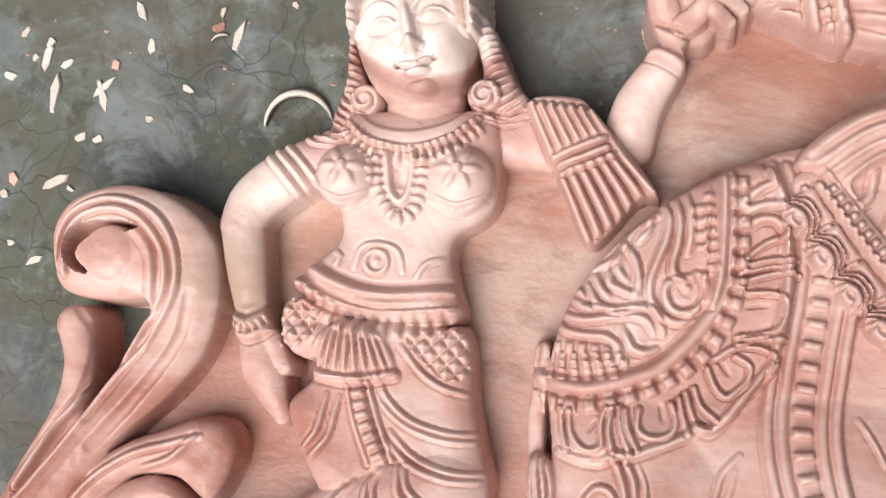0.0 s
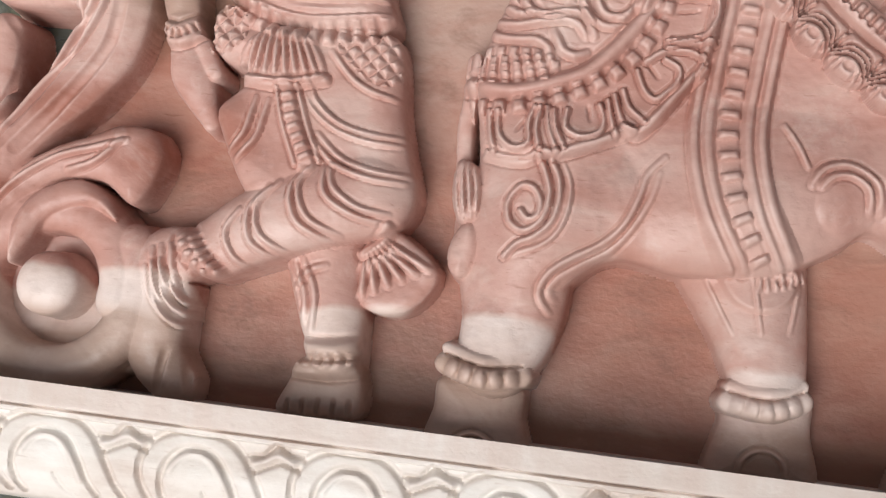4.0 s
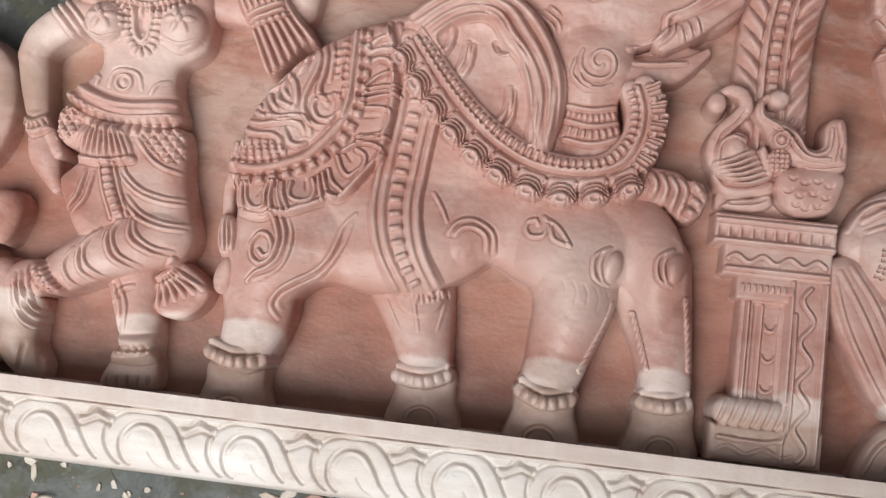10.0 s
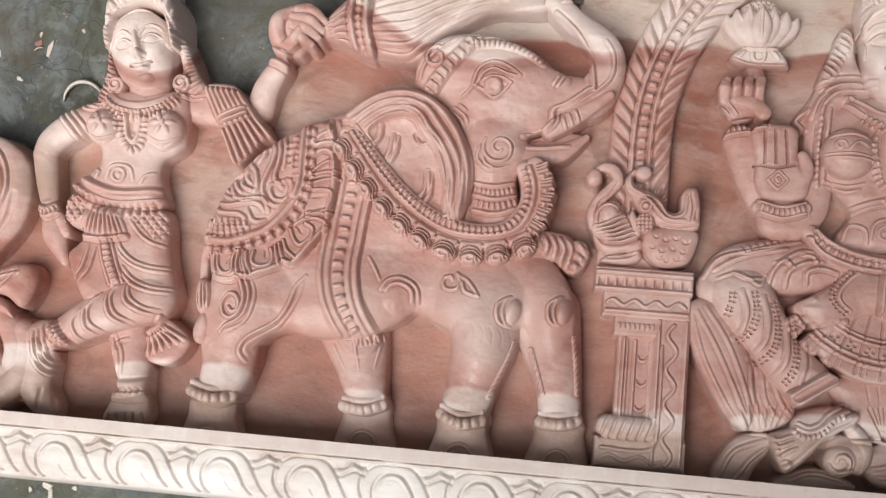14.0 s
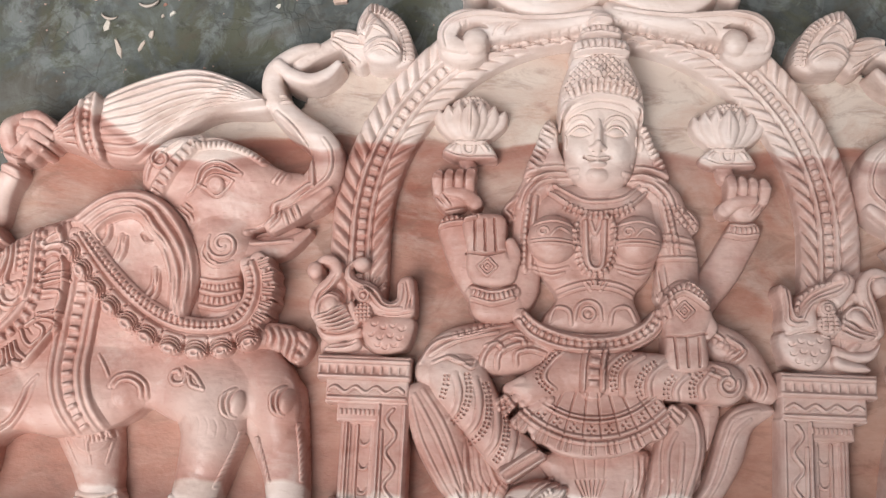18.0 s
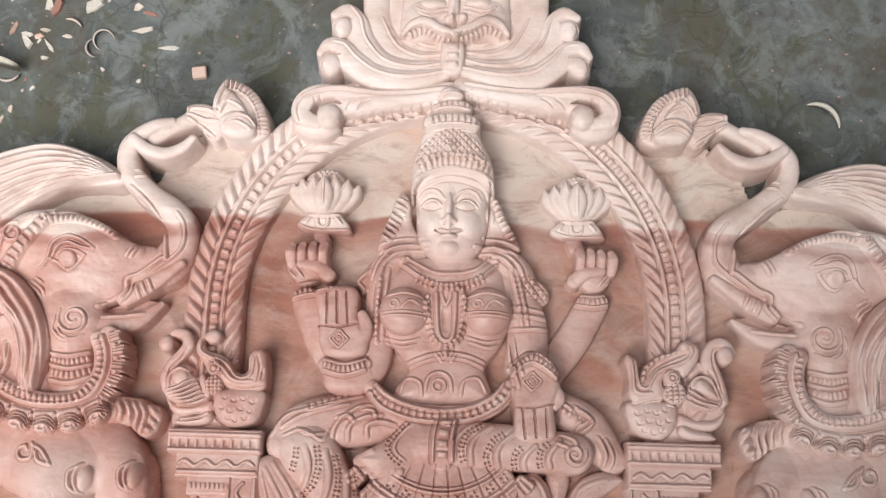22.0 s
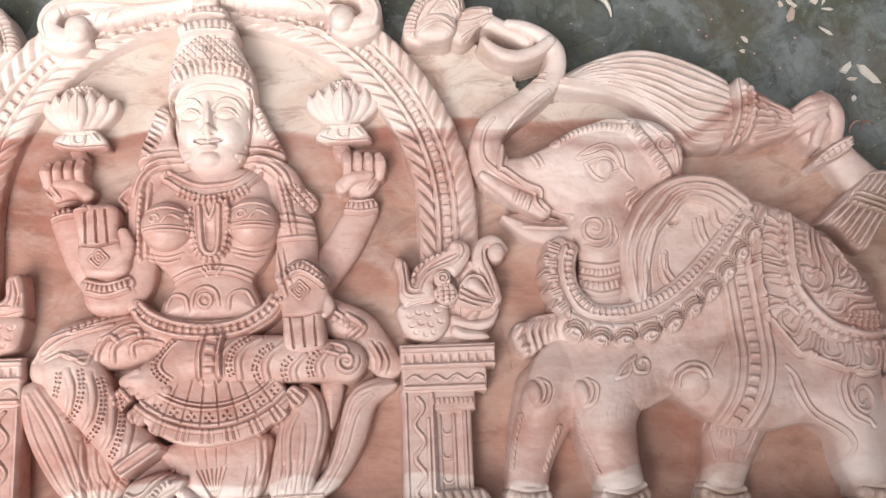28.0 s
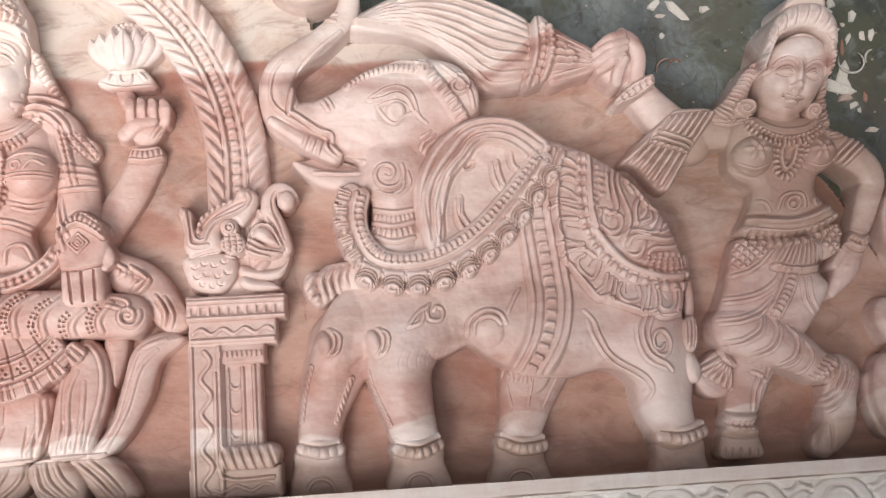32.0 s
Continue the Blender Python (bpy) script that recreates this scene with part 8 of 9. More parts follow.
    R.ridges([[(-0.045, 0.321), (-0.021, 0.330), (-0.003, 0.333), (0.018, 0.331), (0.041, 0.323)], [(-0.044, 0.317), (-0.021, 0.326), (-0.003, 0.329), (0.018, 0.327), (0.040, 0.318)]], 0.0022, 0.0034)
    x, y = [(-0.009, 0.301)][0]
    R.ridge(spiral(x, y, 0.0062, 0.0062, 0, 1.02), 0.0016, 0.0025, False)
    R.dome(x, y, 0.0025, 0.0025, 0.002)
    R.ridges([[(-0.047, 0.293), (-0.041, 0.307), (-0.028, 0.304), (-0.025, 0.291)], [(0.013, 0.292), (0.016, 0.306), (0.030, 0.309), (0.038, 0.296)], [(-0.022, 0.296), (-0.019, 0.309), (-0.009, 0.314), (0.001, 0.309), (0.004, 0.296)]], 0.0018, 0.003)
    R.limb([(-0.075, 0.297), (-0.062, 0.284), (-0.037, 0.274), (-0.007, 0.271), (0.023, 0.274), (0.049, 0.287), (0.060, 0.301)], [0.008, 0.010, 0.0105, 0.0105, 0.0105, 0.010, 0.008], [0.062, 0.068, 0.07, 0.07, 0.07, 0.068, 0.062], k, 0.6)
    R.ridges([[(-0.070, 0.300), (-0.058, 0.289), (-0.036, 0.280), (-0.007, 0.276), (0.022, 0.280), (0.045, 0.292), (0.054, 0.305)], [(-0.077, 0.292), (-0.064, 0.278), (-0.038, 0.268), (-0.006, 0.265), (0.026, 0.269), (0.052, 0.283), (0.063, 0.298)]], 0.0024, 0.0044, False)
    R.beads([(-0.074, 0.296), (-0.061, 0.284), (-0.037, 0.274), (-0.007, 0.271), (0.023, 0.274), (0.049, 0.287), (0.059, 0.301)], 0.0075, 0.0045, 0.004, square=True, fill=0.7)
    # bracelets and fingers
    for q in ([(-0.164, 0.390), (-0.144, 0.395), (-0.123, 0.399)], [(0.126, 0.393), (0.143, 0.390), (0.160, 0.394)], [(-0.124, 0.319), (-0.103, 0.314), (-0.082, 0.320)], [(0.062, 0.318), (0.082, 0.330), (0.105, 0.316)]):
        R.band(q, 0.007, 0.004)
        R.beads(q, 0.005, 0.004, 0.004, square=True, fill=0.7)
        for d in (-0.006, 0.006):
            R.ridge([(x, y + d) for x, y in q], 0.002, 0.004, False)
    R.strands([(-0.123, 0.391), (-0.122, 0.360)], [(-0.104, 0.392), (-0.101, 0.360)], 3, 0.0015, -0.005, False)
    R.ridge([(-0.130, 0.358), (-0.111, 0.356), (-0.093, 0.360)], 0.0018, -0.005, False)
    R.strands([(0.073, 0.279), (0.076, 0.251)], [(0.096, 0.280), (0.097, 0.253)], 3, 0.0015, -0.005, False)
    R.ridge([(0.065, 0.281), (0.083, 0.281), (0.103, 0.285)], 0.0016, -0.004, False)
    for x, y in ([(-0.109, 0.344)][0], [(0.082, 0.306)][0]):
        for r in (0.009, 0.0055, 0.002):
            R.ridge([(x + r, y), (x + r * 0.5, y + r * 0.5), (x, y + r), (x - r * 0.5, y + r * 0.5), (x - r, y), (x - r * 0.5, y - r * 0.5), (x, y - r), (x + r * 0.5, y - r * 0.5)], 0.0013, 0.0024, closed=True)
    for (x, y), s in (([(-0.145, 0.424)][0], 1), ([(0.145, 0.425)][0], -1)):
        for i in range(4):
            a = x + s * (-0.0165 + 0.0105 * i)
            R.limb([(a, y - 0.004), (a - s * 0.001, y + 0.007), (a + s * 0.001, y + 0.013 + 0.001 * i)], [0.0052, 0.0056, 0.0050], [0.062, 0.076, 0.070], k)
        for i in range(3):
            a = x + s * (-0.01125 + 0.0105 * i)
            R.ridge([(a, y - 0.002), (a, y + 0.018)], 0.0012, -0.005, False)
        R.limb([(x + s * 0.021, y - 0.014), (x + s * 0.010, y - 0.006), (x - s * 0.006, y - 0.004)], [0.0075, 0.007, 0.005], [0.060, 0.068, 0.068], k)
        R.ridges([[(x - s * 0.02, y - 0.010), (x - s * 0.012, y - 0.018)], [(x - s * 0.012, y - 0.008), (x - s * 0.004, y - 0.018)]], 0.0016, 0.003)
    # hanging foot: cords and beads round the ankle, sole, toes
    R.ridges([[(-0.08, 0.121), (-0.072, 0.118), (-0.063, 0.122), (-0.055, 0.131), (-0.046, 0.137), (-0.04, 0.141)], [(-0.081, 0.117), (-0.072, 0.114), (-0.061, 0.118), (-0.052, 0.126), (-0.043, 0.133), (-0.036, 0.136)]], 0.0019, 0.0040, False)
    R.beads([(-0.085, 0.116), (-0.08, 0.11), (-0.071, 0.109), (-0.061, 0.113), (-0.054, 0.119), (-0.049, 0.126), (-0.039, 0.131)], 0.0048, 0.0028, 0.0045)
    R.ridge([(-0.093, 0.078), (-0.082, 0.085), (-0.069, 0.098), (-0.058, 0.109), (-0.045, 0.117), (-0.033, 0.124), (-0.028, 0.131)], 0.0032, 0.0036, False)
    R.ridges([[(-0.101, 0.104), (-0.095, 0.106), (-0.086, 0.11)], [(-0.1, 0.098), (-0.093, 0.1), (-0.085, 0.104)], [(-0.097, 0.089), (-0.089, 0.095), (-0.081, 0.099)]], 0.0015, 0.0032)
    for p in [(-0.102, 0.106), (-0.1, 0.1), (-0.098, 0.095), (-0.097, 0.089)]:
        R.dome(*p, 0.0030, 0.0022, 0.004)
    R.dome(-0.09, 0.083, 0.0055, 0.0050, 0.004)


def carve_crest(R):
    """The crowning scrolls with the beast mask in their middle; symmetrical."""
    k = CREST
    for s in (1, -1):
        R.turn = (lambda p: p) if s > 0 else (lambda p: np.column_stack([-p[:, 0] - np.interp(p[:, 1], (0.60, 0.63), (0.0, 0.006)), p[:, 1] + np.interp(p[:, 1], (0.60, 0.63), (0.006, 0.003))]))
        R.hand = s
        R.mass([(-0.002, 0.613), (-0.021, 0.612), (-0.040, 0.607), (-0.063, 0.604), (-0.092, 0.605), (-0.121, 0.608), (-0.138, 0.606), (-0.153, 0.600), (-0.164, 0.587), (-0.168, 0.573), (-0.164, 0.557), (-0.149, 0.548), (-0.132, 0.548), (-0.118, 0.557), (-0.116, 0.572), (-0.096, 0.575), (-0.062, 0.581), (-0.001, 0.591)], 0.066, 0.016, 0.014, k)
        R.pad([(-0.117, 0.585), (-0.126, 0.590), (-0.137, 0.589), (-0.147, 0.583), (-0.148, 0.573), (-0.144, 0.565), (-0.138, 0.565), (-0.142, 0.573), (-0.139, 0.581), (-0.129, 0.585)], -0.020, 0.004)
        R.mass(oval(*[(-0.129, 0.570)][0], 0.0128, 0.0138), 0.076, 0.012, 0.014, k)
        R.limb([(-0.141, 0.563), (-0.156, 0.570), (-0.157, 0.582), (-0.148, 0.593), (-0.132, 0.597), (-0.108, 0.597), (-0.085, 0.596)], [0.006, 0.010, 0.010, 0.009, 0.008, 0.006, 0.003], [0.070, 0.072, 0.072, 0.072, 0.070, 0.068, 0.066], k, 0.5)
        R.ridge([(-0.161, 0.563), (-0.164, 0.576), (-0.158, 0.588), (-0.143, 0.597), (-0.120, 0.601), (-0.085, 0.599), (-0.045, 0.601), (-0.011, 0.606)], 0.0022, 0.004)
        R.ridges([[(-0.112, 0.579), (-0.109, 0.585), (-0.102, 0.590)], [(-0.100, 0.580), (-0.095, 0.587), (-0.088, 0.590)], [(-0.145, 0.589), (-0.143, 0.582)], [(-0.139, 0.591), (-0.138, 0.585)]], 0.0014, -0.0022)
        R.band([(-0.114, 0.569), (-0.085, 0.574), (-0.056, 0.579), (-0.004, 0.591)], 0.0058, -0.003)
        R.beads([(-0.114, 0.569), (-0.085, 0.574), (-0.056, 0.579), (-0.004, 0.591)], 0.0105, 0.0046, 0.0034, square=True, fill=0.86)
        R.ridges([[(-0.114, 0.563), (-0.084, 0.569), (-0.056, 0.574), (-0.004, 0.584)]], 0.0024, 0.005, False)
        # waving locks, each with a ball in its hook
        for q, rad, z in (([(-0.012, 0.655), (-0.032, 0.650), (-0.053, 0.660), (-0.065, 0.689), (-0.059, 0.727)], [0.006, 0.012, 0.014, 0.014, 0.014], 0.052), ([(-0.013, 0.642), (-0.041, 0.638), (-0.067, 0.649), (-0.084, 0.679), (-0.087, 0.726)], [0.006, 0.012, 0.0145, 0.0145, 0.014], 0.056),
                          ([(-0.013, 0.632), (-0.046, 0.625), (-0.078, 0.631), (-0.099, 0.653), (-0.106, 0.676), (-0.116, 0.689), (-0.129, 0.684)], [0.006, 0.012, 0.0145, 0.015, 0.012, 0.008, 0.005], 0.061), ([(-0.011, 0.621), (-0.052, 0.613), (-0.085, 0.617), (-0.108, 0.632), (-0.121, 0.646), (-0.133, 0.649), (-0.141, 0.640)], [0.006, 0.011, 0.0135, 0.0135, 0.011, 0.008, 0.005], 0.066)):
            R.limb(q, rad, z, k, 0.5)
            R.ridge([(x + 0.0045, y + 0.004) for x, y in q[:-1]], 0.0016, 0.0026)
        for (x, y), r in (([(-0.131, 0.629)][0], 0.0125), ([(-0.121, 0.670)][0], 0.0115)):
            R.mass(oval(x, y, r * 0.95, r * 1.1), 0.068, 0.010, 0.014, k)
            R.ridge(spiral(x + 0.002, y - 0.002, r * 1.15, r * 0.9, 60, 0.45, 14), 0.0018, -0.005)
        # mask: muzzle, curling lip over a row of teeth, closed eyes
        R.mass([(-0.002, 0.654), (-0.030, 0.658), (-0.050, 0.656), (-0.060, 0.668), (-0.060, 0.690), (-0.052, 0.736), (-0.002, 0.738)], 0.062, 0.014, 0.014, k)
        R.dome(-0.030, 0.684, 0.026, 0.018, 0.005, sharp=1.0)
        R.limb([(-0.002, 0.661), (-0.018, 0.667), (-0.034, 0.676), (-0.048, 0.673), (-0.057, 0.663)], [0.0038, 0.0046, 0.0048, 0.0042, 0.003], [0.075, 0.075, 0.074, 0.071, 0.066], k)
        R.beads([(-0.002, 0.6545), (-0.020, 0.6595), (-0.036, 0.667), (-0.052, 0.661)], 0.0056, 0.0040, 0.005, square=True, fill=0.75)
        R.ridges([[(-0.044, 0.692), (-0.031, 0.686), (-0.012, 0.692)], [(-0.042, 0.688), (-0.029, 0.681), (-0.013, 0.687)], [(-0.038, 0.706), (-0.026, 0.711), (-0.013, 0.703)]], 0.0016, 0.0034)
        R.dome(-0.026, 0.698, 0.013, 0.007, 0.005)
        R.dome(-0.0095, 0.678, 0.0058, 0.0062, 0.009)
    R.turn, R.hand = (lambda p: p), 1
    x = AX
    y0 = [(-0.005, 0.621)][0][1]
    R.mass([(x - 0.010, y0), (x + 0.010, y0), (x + 0.012, y0 + 0.03), (x + 0.008, y0 + 0.034), (x - 0.008, y0 + 0.034), (x - 0.012, y0 + 0.03)], 0.068, 0.005, 0.008, k)
    R.beads([(x, y0 + 0.004), (x, y0 + 0.032)], 0.0085, 0.0065, 0.004, square=True, fill=0.7)
    R.dome(x, y0 + 0.075, 0.006, 0.026, 0.010)


C_NAMES = {C_BACK: "arch_back_board", ARCH: "arch_frame", GODDESS: "seated_figure", SEAT: "lotus_seat", CREST: "crest", LOTUS_A: "lotus_flower", LOTUS_B: "lotus_flower", PIL_A: "pillar", PIL_B: "pillar",
           BIRD_A: "beast_finial", BIRD_B: "beast_finial", CAP_A: "capital", CAP_B: "capital", FOOT_A: "pillar_base", FOOT_B: "pillar_base", POST_A: "side_post", POST_B: "side_post", **{PETAL + i: "petal" for i in range(15)}}
C_SAYS = {C_BACK: "chiselled board behind the seated figure", ARCH: "horseshoe arch with leaf and bead mouldings", GODDESS: "seated four-armed figure carved in relief", SEAT: "lotus-petal seat", CREST: "pale crest of scrolls and waving locks",
          LOTUS_A: "open lotus flower", LOTUS_B: "open lotus flower", PIL_A: "square pillar with carved wave line", PIL_B: "square pillar with carved wave line", BIRD_A: "crouching mythical beast", BIRD_B: "crouching mythical beast"}


def carve_centre():
    R = Relief(-0.30, 0.045, 0.30, 0.74, 0.0008)
    board = Relief(-0.30, 0.045, 0.30, 0.74, 0.0025)
    for r in (R, board):
        r.mass([(-0.27, 0.045), (-0.26, 0.40), (-0.22, 0.52), (-0.12, 0.60), (AX, 0.62), (0.11, 0.60), (0.21, 0.52), (0.25, 0.40), (0.26, 0.045)], 0.0165, 0.004, 0.002, C_BACK)
    R.deep = MIDDLE_DEEP
    carve_arch(R)
    carve_seat(R)
    carve_lotus(R, *[(-0.132, 0.495)][0], LOTUS_A)
    carve_lotus(R, *[(0.126, 0.495)][0], LOTUS_B)
    R.deep = ((0.0, 1.0), (0.86, 0.86))
    carve_crest(R)
    R.deep = MIDDLE_DEEP
    carve_goddess(R)
    for s, (p, b, c, f, o) in ((1, (PIL_A, BIRD_A, CAP_A, FOOT_A, POST_A)), (-1, (PIL_B, BIRD_B, CAP_B, FOOT_B, POST_B))):
        R.turn = (lambda q: q) if s > 0 else (lambda q: q * (-1, 1) + (-0.004, 0))
        R.hand = s
        carve_pillar(R, p, c, f, o)
        R.deep = ((0.0, 1.0), (0.76, 0.76))
        carve_bird_body(R, b)
        R.turn, R.hand = (lambda q: q), 1
        (carve_bird if s > 0 else carve_other_bird)(R, b)
        R.deep = MIDDLE_DEEP
    R.blur(1)
    R.worn()
    made = {}
    board.worn()
    found = R.meshes({k: v for k, v in C_NAMES.items() if k != C_BACK})
    found.update(board.meshes({C_BACK: C_NAMES[C_BACK]}))
    for k, me in found.items():
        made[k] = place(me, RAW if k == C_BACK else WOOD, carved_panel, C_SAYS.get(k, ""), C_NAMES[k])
    made[SEAT] = tagged(new("lotus_seat"), C_SAYS[SEAT])
    made[SEAT].parent = carved_panel
    for kid, mum in ((CAP_A, PIL_A), (FOOT_A, PIL_A), (POST_A, PIL_A), (CAP_B, PIL_B), (FOOT_B, PIL_B), (POST_B, PIL_B), *((PETAL + i, SEAT) for i in range(15))):
        if kid in made:
            made[kid].parent = made[mum]


carve_centre()


# ---- the bottom rail, one leaf after the other ----
def carve_rail():
    W, N = 0.0805, 24
    R = Relief(0.0, 0.0, W + 0.0004, 0.0665, W / 80)
    y = R.Y
    edge = np.clip(y / 0.008, 0, 1)
    low = np.clip((0.034 - y) / 0.034, 0, 1)
    R.H[:] = 0.022 + 0.054 * np.sqrt(1 - (1 - edge) ** 2) - 0.011 * low ** 1.8
    R.L[:] = 2
    R.H += np.where(y > 0.0535, 0.0045, 0)
    R.H += np.where(np.abs(y - 0.0512) < 0.0016, 0.0030, 0)
    # one leaf arch with its inner groove and stroke, and the chevrons beside it
    leaf = (([(0.0165, 0.0100), (0.0110, 0.0150), (0.0060, 0.0240), (0.0060, 0.0350), (0.0110, 0.0440), (0.0220, 0.0500), (0.0380, 0.0510), (0.0510, 0.0490), (0.0600, 0.0420), (0.0670, 0.0310), (0.0735, 0.0190), (0.0790, 0.0125)], 0.0022, -0.0032), ([(0.0245, 0.0100), (0.0200, 0.0140), (0.0170, 0.0230), (0.0190, 0.0330), (0.0260, 0.0410), (0.0350, 0.0430), (0.0450, 0.0400), (0.0530, 0.0300), (0.0590, 0.0180), (0.0640, 0.0120)], 0.0020, -0.0030),
            ([(0.0220, 0.0300), (0.0270, 0.0370), (0.0350, 0.0400), (0.0430, 0.0370), (0.0500, 0.0280), (0.0550, 0.0180)], 0.0016, 0.0010), ([(0.0400, 0.0210), (0.0450, 0.0140), (0.0520, 0.0100)], 0.0011, -0.0012))
    chevrons = (([(0.0620, 0.0430), (0.0700, 0.0440), (0.0730, 0.0470), (0.0770, 0.0500), (0.0810, 0.0480), (0.0850, 0.0460), (0.0900, 0.0460)], 0.0015, -0.0034), ([(0.0660, 0.0350), (0.0720, 0.0380), (0.0790, 0.0410), (0.0840, 0.0400), (0.0890, 0.0380)], 0.0015, -0.0034), ([(0.0640, 0.0390), (0.0710, 0.0410), (0.0780, 0.0450), (0.0860, 0.0420), (0.0900, 0.0420)], 0.0017, 0.0016))
    for q, w, h in leaf + chevrons:
        for s in (-W, 0, W):
            R.ridge([(px + s, py) for px, py in q], w, h, False)
    R.blur(1)
    me = R.meshes({2: "rail_leaf"})[2]
    rail = tagged(new("bottom_rail"), "pale sapwood rail carved with leaf arches and chevrons")
    rail.parent = carved_panel
    side = bmesh.new()
    bmesh.ops.create_cube(side, size=1, matrix=Matrix.LocRotScale((0.0075, 0.033, 0.0145), None, (N * W - 0.004, 0.0625, 0.0285)))
    part("core", side, PALE, rail, smooth=False)
    for i in range(N):
        ob = place(me, PALE, rail, name="rail_leaf")
        ob.location = (0.0075 + (i - N / 2) * W, 0, 0)


carve_rail()


# ---- the workshop floor ----
def concrete():
    m, n, l, b = material("worn_concrete", 0.75, 0.25)
    pos = n.new("ShaderNodeNewGeometry").outputs["Position"]
    big = n_noise(n, l, pos, 3.2, 6, 0.62, 0.3)
    mid = n_noise(n, l, pos, 16, 6, 0.65, 0.6)
    fine = n_noise(n, l, pos, 160, 5, 0.7)
    col = n_ramp(n, l, big, [(0.34, (0.058, 0.060, 0.052)), (0.5, (0.112, 0.122, 0.117)), (0.66, (0.20, 0.217, 0.212))])
    col = n_mix(n, l, 0.8, col, n_ramp(n, l, mid, [(0.3, (0.62, 0.64, 0.66)), (0.5, (0.95, 0.95, 0.95)), (0.7, (1.2, 1.2, 1.2))]), "MULTIPLY")
    col = n_mix(n, l, 0.7, col, n_ramp(n, l, fine, [(0.3, (0.78, 0.78, 0.78)), (0.65, (1.1, 1.1, 1.1))]), "MULTIPLY")
    moss = n_ramp(n, l, n_noise(n, l, pos, 11, 6, 0.68, 1.0), [(0.46, (0, 0, 0)), (0.57, (1, 1, 1))])
    col = n_mix(n, l, n_math(n, l, "MULTIPLY", moss, 0.75), col, (0.088, 0.088, 0.056))
    pale = n_ramp(n, l, n_noise(n, l, pos, 19, 6, 0.7, 0.7), [(0.50, (0, 0, 0)), (0.61, (1, 1, 1))])
    col = n_mix(n, l, n_math(n, l, "MULTIPLY", pale, 0.6), col, (0.22, 0.235, 0.23))
    pit = n_ramp(n, l, n_noise(n, l, pos, 48, 4, 0.6), [(0.58, (0, 0, 0)), (0.66, (1, 1, 1))])
    col = n_mix(n, l, n_math(n, l, "MULTIPLY", pit, 0.55), col, (0.045, 0.04, 0.033))
    warp = n.new("ShaderNodeVectorMath")
    warp.operation = "MULTIPLY_ADD"
    nz = n.new("ShaderNodeTexNoise")
    nz.inputs["Scale"].default_value, nz.inputs["Detail"].default_value = 14, 4
    l.new(pos, nz.inputs["Vector"])
    l.new(nz.outputs["Color"], warp.inputs[0])
    warp.inputs[1].default_value = (0.09, 0.09, 0)
    l.new(pos, warp.inputs[2])
    cracks = []
    for scale, wide in ((9, 0.018), (21, 0.02)):
        v = n.new("ShaderNodeTexVoronoi")
        v.feature = "DISTANCE_TO_EDGE"
        v.inputs["Scale"].default_value = scale
        l.new(warp.outputs[0], v.inputs["Vector"])
        cracks.append(n_ramp(n, l, v.outputs["Distance"], [(0.0, (1, 1, 1)), (wide, (0, 0, 0))]))
    some = n_ramp(n, l, n_noise(n, l, pos, 5, 3), [(0.42, (0, 0, 0)), (0.6, (1, 1, 1))])
    crack = n_math(n, l, "MULTIPLY", n_math(n, l, "MAXIMUM", cracks[0], cracks[1]), some)
    col = n_mix(n, l, n_math(n, l, "MULTIPLY", crack, 0.5), col, (0.05, 0.052, 0.05))
    rust = n_ramp(n, l, n_noise(n, l, pos, 22, 5, 0.7), [(0.66, (0, 0, 0)), (0.74, (1, 1, 1))])
    col = n_mix(n, l, n_math(n, l, "MULTIPLY", rust, 0.35), col, (0.10, 0.068, 0.048))
    spots = n_ramp(n, l, n_noise(n, l, pos, 75, 3, 0.6), [(0.70, (0, 0, 0)), (0.74, (1, 1, 1))])
    col = n_mix(n, l, n_math(n, l, "MULTIPLY", spots, 0.5), col, (0.25, 0.26, 0.25))
    earth = n_ramp(n, l, n_noise(n, l, pos, 7, 5, 0.7, 0.8), [(0.50, (0, 0, 0)), (0.60, (1, 1, 1))])
    col = n_mix(n, l, n_math(n, l, "MULTIPLY", earth, 0.6), col, (0.095, 0.078, 0.058))
    l.new(col, b.inputs["Base Color"])
    nb = n_bump(n, l, mid, b, 0.3, 0.003)
    nb = n_bump(n, l, fine, b, 0.3, 0.0012, nb)
    n_bump(n, l, n_math(n, l, "MULTIPLY", crack, -1.0), b, 0.4, 0.0015, nb)
    return m


bm = bmesh.new()
bmesh.ops.create_grid(bm, x_segments=24, y_segments=24, size=60)
tagged(part("floor", bm, concrete(), smooth=False), "worn grey-green concrete workshop floor with fine cracks", kind="structure")


# ---- unseen sheet, added to dim the sun towards the panel's right ----
def shade_metal():
    m, n, l, b = material("weathered_sheet", 0.6, 0.3)
    pos = n.new("ShaderNodeNewGeometry").outputs["Position"]
    col = n_ramp(n, l, n_noise(n, l, pos, 2.5, 5, 0.6), [(0.35, (0.16, 0.15, 0.14)), (0.6, (0.26, 0.25, 0.235)), (0.75, (0.30, 0.22, 0.17))])
    l.new(col, b.inputs["Base Color"])
    return m


